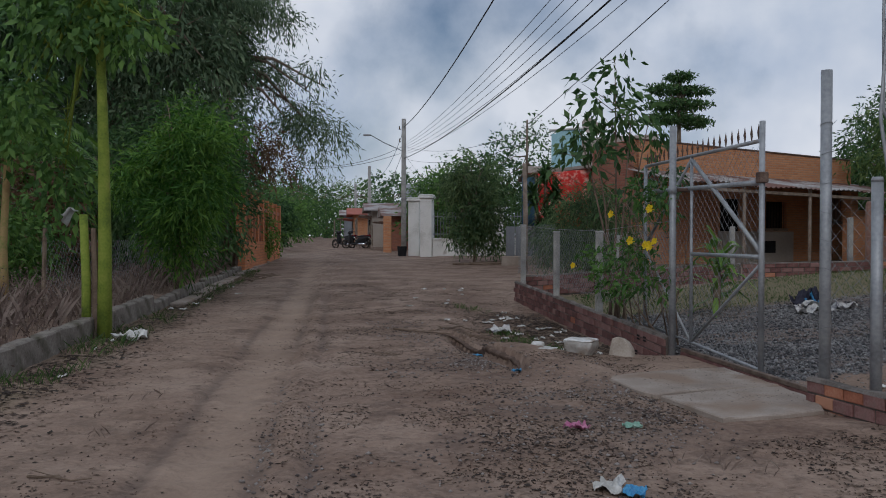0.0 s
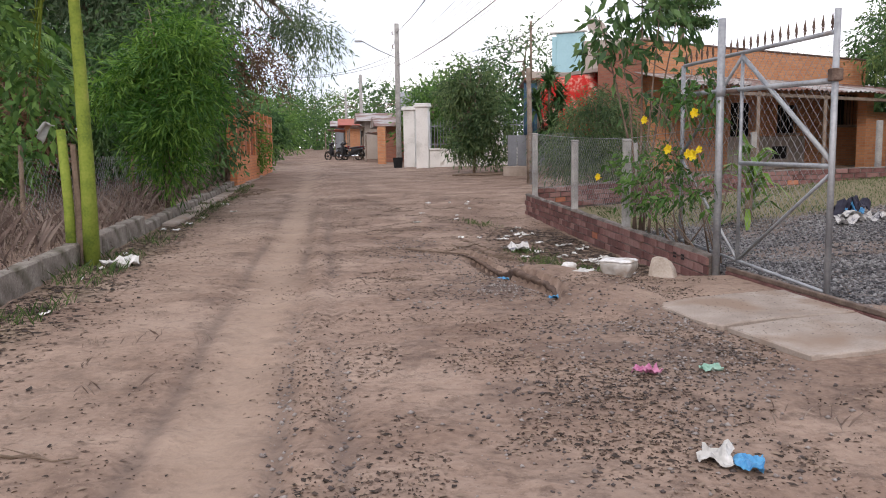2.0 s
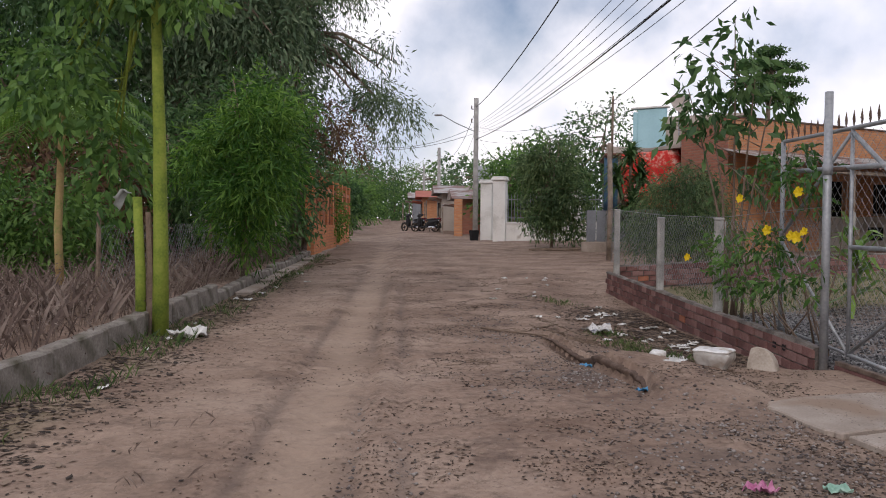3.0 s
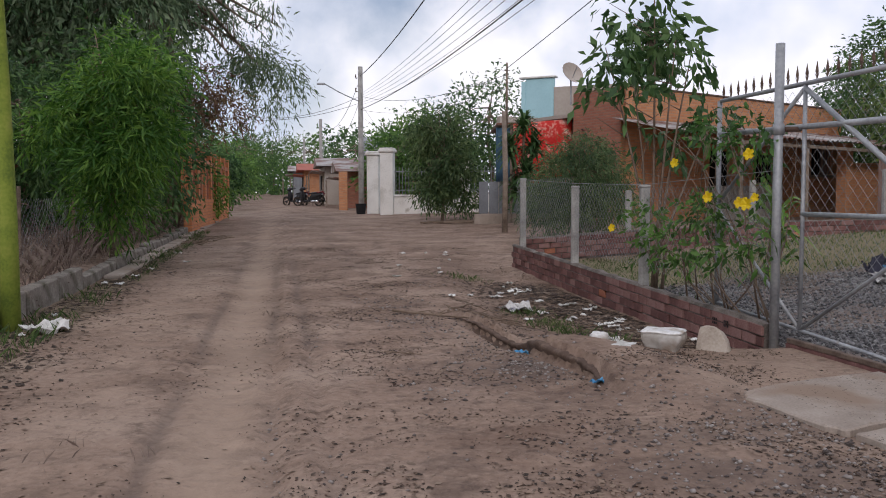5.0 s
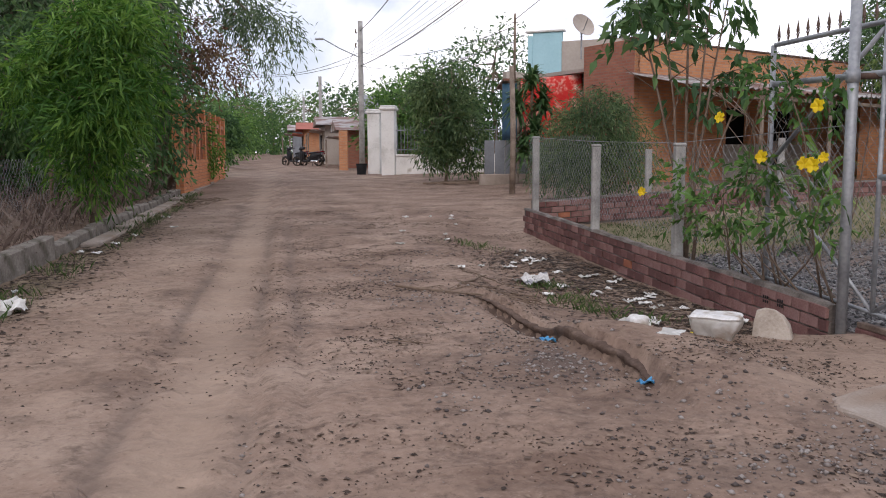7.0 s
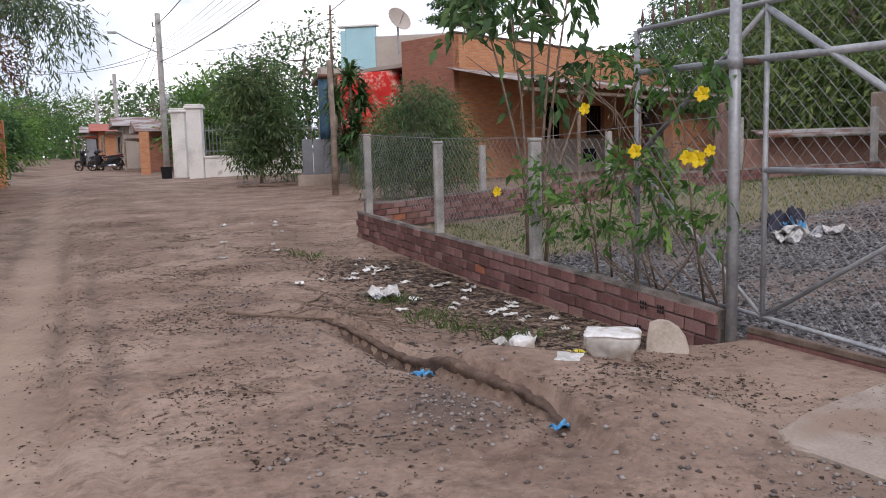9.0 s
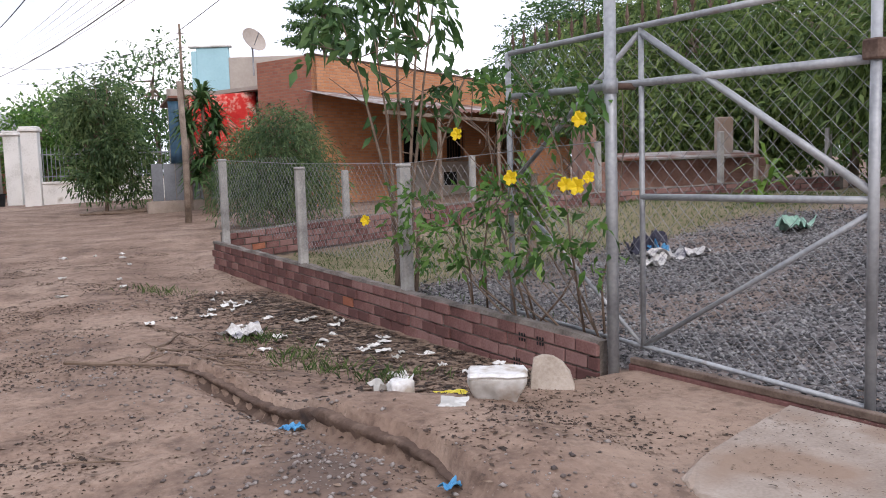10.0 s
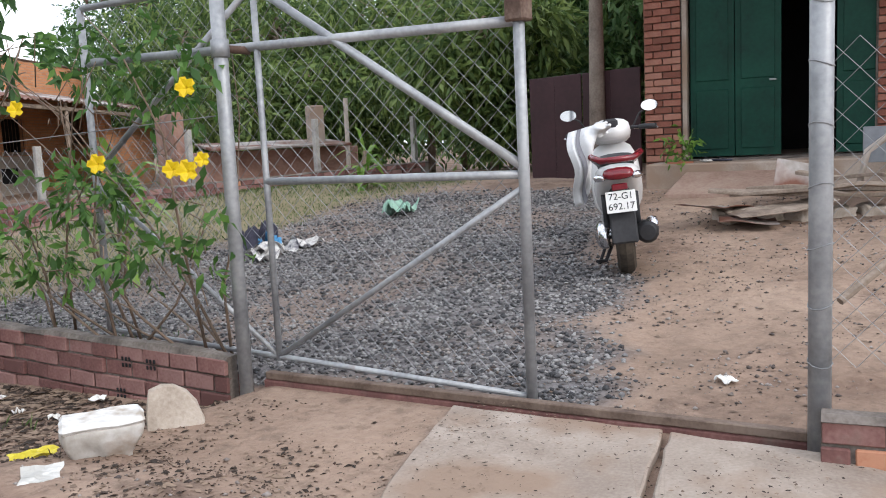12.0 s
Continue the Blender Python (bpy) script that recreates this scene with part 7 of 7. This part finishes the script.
    if coat:
        M_coat = material("white_coat", [(0.6, 0.6, 0.6), (0.72, 0.72, 0.72), (0.75, 0.75, 0.75)], rough=0.75, scale=8, fine=40, bump=0.4)
        M_stripe = material("grey_stripe", [(0.16, 0.16, 0.18), (0.22, 0.22, 0.24)], scale=8, fine=40, bump=0.2)
        fn = lambda u, w: (-0.02 - 0.3 * u - 0.02 * math.sin(w * 9), 0.66 - 0.16 * math.sin(math.pi * min(1, w * 1.2)) + 0.025 * math.sin(u * 21), 1.07 - 0.05 * u - w * (0.1 + 0.47 * smoothstep(0.25, 0.75, u)))
        co = add_cloth("coat", fn, 16, 14, M_coat, s, "white coat draped over the handlebar", 0.02)
        st = smooth(part("stripe", cloth(lambda u, w: tuple(a + b for a, b in zip(fn(0.66 + 0.1 * w, u), (0.0, -0.026, 0.0))), 16, 2), M_stripe, co))
    return s


bx, by = 6.46, 8.82
sc = scooter(M_paint, "white and black scooter leaning on its stand on the gravel")
bpy.context.view_layer.update()
copy_src = scooter(M_black, "dark parked motorbike beside the far houses", False, False)
copy_src.matrix_basis = pose(-4.9, 52.0, land(-4.9, 52.0), 0, -6, 60)
c2 = copy_thing(copy_src, pose(-4.0, 51.2, land(-4.0, 51.2), 0, -6, 75))
sc.matrix_basis = pose(bx, by, land(bx, by), 0, -5, -63)

# ---- pile of boards and tin by the yard house ----
pile_rng = random.Random(61)
for i, (x, y, z, L, W, T, mat, rx, ry, rz, nm, lab) in enumerate((
        (8.3, 8.6, 0.03, 1.1, 0.45, 0.006, M_tin, 4, -3, 20, "tin_sheet", "rusty bent tin sheet on the ground"),
        (8.15, 8.75, 0.12, 0.9, 0.35, 0.006, M_tin, -8, 6, -10, "tin_sheet", "bent grey tin sheet on the pile"),
        (8.5, 8.2, 0.2, 1.5, 0.14, 0.03, M_wood, 3, 2, -75, "plank", "weathered grey plank on the pile"),
        (8.4, 7.9, 0.28, 1.7, 0.12, 0.03, M_wood, -4, -2, -88, "plank", "weathered grey plank on the pile"),
        (8.75, 7.8, 0.2, 1.8, 0.16, 0.035, M_wood, 2, 1, -80, "plank", "weathered grey plank on the pile"),
        (8.6, 7.5, 0.33, 1.6, 0.1, 0.03, M_wood, 2, 4, -96, "plank", "weathered grey plank on the pile"),
        (8.85, 8.35, 0.2, 0.34, 0.3, 0.006, M_tin, 60, 10, -70, "tin_sheet", "upright grey tin offcut on the pile"),
        (8.2, 8.3, 0.14, 0.8, 0.4, 0.01, M_wood, 6, -6, -50, "board", "thin warped board on the pile"),
        (9.2, 7.6, 0.42, 0.55, 0.4, 0.3, M_greytin, 0, 0, -80, "crate", "grey metal crate beside the porch"),
        (8.95, 7.2, 0.42, 0.5, 0.35, 0.25, M_greytin, 0, 4, -70, "crate", "grey metal crate beside the porch"))):
    bm = bmesh.new()
    add_box(bm, (-L / 2, -W / 2, 0), (L / 2, W / 2, T), min(0.004, T / 3))
    bmesh.ops.subdivide_edges(bm, edges=[e for e in bm.edges if e.calc_length() > 0.3], cuts=4, use_grid_fill=True)
    for v in bm.verts:
        v.co.z += 0.05 * noise.noise((v.co.x * 3 + i * 7, v.co.y * 3, 0)) if T < 0.05 else 0
    ob = part(nm, bm, mat, None)
    ob.matrix_world = pose(x, y, land(x, y) + z * 0.75 + (0.02 if rx < 30 else 0.1), rx, ry, rz)
    tagged(ob, lab, nm.replace("_", " "), "pile by the porch")
for i in range(7):
    lump("rubble_block", (8.2 + 0.13 * i + pile_rng.uniform(-0.1, 0.1), 8.7 - 0.25 * i, land(8.3, 8.3) - 0.03), (0.3, 0.22, 0.14), M_granite, "broken concrete block under the pile", "block", 70 + i, 0.25, turn=pile_rng.uniform(0, 90), group="blocks under the pile")
pipe = thing("pipe", (8.6, 7.3, land(8.6, 7.3) + 0.2), "pale bent pipe leaning among the boards", "pipe")
smooth_sides(part("tube", tube([(0, 0.5, 0.0), (0.1, 0.45, 0.3), (0.12, 0.3, 0.42), (0.12, 0.2, 0.42)], 0.03, 8), M_beige, pipe))
bam = thing("bamboo_pole", (9.0, 7.35, land(9.0, 7.35)), "pale bamboo pole leaning by the door", "pole")
smooth_sides(part("cane", tube([(0, 0.0, 0.3), (0.3, 0.06, 1.6), (0.6, 0.12, 2.6)], [0.03, 0.028, 0.02], 8), M_beige, bam))
for i in range(2):
    sl = thing("slipper", (0, 0, 0), "pale rubber slipper on the porch step", "slipper", "slippers on the porch")
    sl.matrix_world = ym @ pose(0.72 + 0.16 * i, -0.42, DZ - 0.015, 0, 0, 20 + 30 * i)
    bm = bmesh.new()
    add_box(bm, (-0.045, -0.12, 0), (0.045, 0.12, 0.02), 0.008)
    placed(part("sole", bm, M_cloth_d if i else M_paper, sl))
    placed(part("strap", tube([(-0.042, 0.0, 0.018), (0, 0.05, 0.045), (0.042, 0.0, 0.018)], 0.007, 6), M_black, sl))
pot = thing("flower_pot", (9.75, 9.75, land(9.75, 9.75)), "reddish clay pot with a small plant", "pot")
smooth_sides(part("pot", tube([(0, 0, 0), (0, 0, 0.22), (0, 0, 0.25)], [0.09, 0.13, 0.14], 14), M_brick_o, pot))
V, F = leaves([((0, 0, 0.38), (0.12, 0.12, 0.1))], 120, 0.09, 0.4, 0.2, 160, 4)
mesh_np("leaves", V, F, M_leaf_lime, pot)

# ---- wire fence behind the kerb ----
lf = thing("wire_fence", (0, 0, 0), "grey wire mesh fence behind the kerb", "fence")
ys = [11.5, 14.2, 17.0, 19.8, 22.6, 25.4]
for y0, y1 in zip(ys, ys[1:]):
    v, f = [], []
    chain_link(v, f, (kerb_x(y0) - 0.95, y0), (kerb_x(y1) - 0.95, y1), 0.25, 1.15, pitch=0.14, r=0.002, sag=0.05)
    part("mesh_panel", (v, f), M_wire, lf)
for y in ys:
    part("stake", tube([(kerb_x(y) - 0.95, y, -0.1), (kerb_x(y) - 0.93, y + 0.03, 1.25)], [0.03, 0.025], 7), M_bark, lf)

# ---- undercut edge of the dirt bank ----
# Dark colour covers both damp soil and the shade under the lip.
M_soil = material("damp_shaded_soil", [(0.07, 0.046, 0.036), (0.11, 0.074, 0.057), (0.17, 0.12, 0.092)], rough=0.95, scale=9, fine=50, bump=0.8)
v, f = [], []
steps = [y for y in np.arange(7.9, 11.3, 0.025)]
for i, y in enumerate(steps):
    x = edge_x(y)
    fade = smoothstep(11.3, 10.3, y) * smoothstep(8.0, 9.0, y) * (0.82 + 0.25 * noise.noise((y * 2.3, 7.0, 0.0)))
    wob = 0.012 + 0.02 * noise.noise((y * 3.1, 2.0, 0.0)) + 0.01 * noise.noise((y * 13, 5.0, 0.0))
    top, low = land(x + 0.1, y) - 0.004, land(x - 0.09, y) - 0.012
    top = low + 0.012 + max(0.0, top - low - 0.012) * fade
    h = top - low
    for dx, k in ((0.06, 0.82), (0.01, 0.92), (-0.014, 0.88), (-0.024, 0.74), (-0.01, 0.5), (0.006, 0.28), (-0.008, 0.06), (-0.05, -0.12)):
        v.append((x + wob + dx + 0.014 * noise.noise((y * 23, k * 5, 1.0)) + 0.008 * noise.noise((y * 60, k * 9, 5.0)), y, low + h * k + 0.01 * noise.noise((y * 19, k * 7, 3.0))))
for i in range(len(steps) - 1):
    for k in range(7):
        f.append((i * 8 + k, i * 8 + k + 1, i * 8 + k + 9, i * 8 + k + 8))
tagged(smooth(part("earth_ledge", (v, f), M_soil, None)), "damp undercut edge of the dirt bank, its shade in the dark colour", "soil", kind="structure")
V, F = scatter(1500, lambda r: (lambda x, y: (x, y) if noise.noise((x * 2.5, y * 2.5, 17)) > r.uniform(-0.4, 0.5) else None)(r.uniform(3.0, 3.95), r.uniform(6.6, 8.4)), 0.003, 0.012, 322, thin=True)
V[:, 2] = np.maximum(V[:, 2], 0.036) + 0.002
tagged(mesh_np("apron_litter", V, F, M_litter, None), "bits of dry leaf and dirt on the concrete apron", "litter", kind="stuff")
V, F = scatter(2600, on_yard, 0.008, 0.03, 321, thin=True)
tagged(mesh_np("yard_leaves", V, F, M_litter, None), "dry leaves strewn over the bare yard", "leaf litter", kind="stuff")
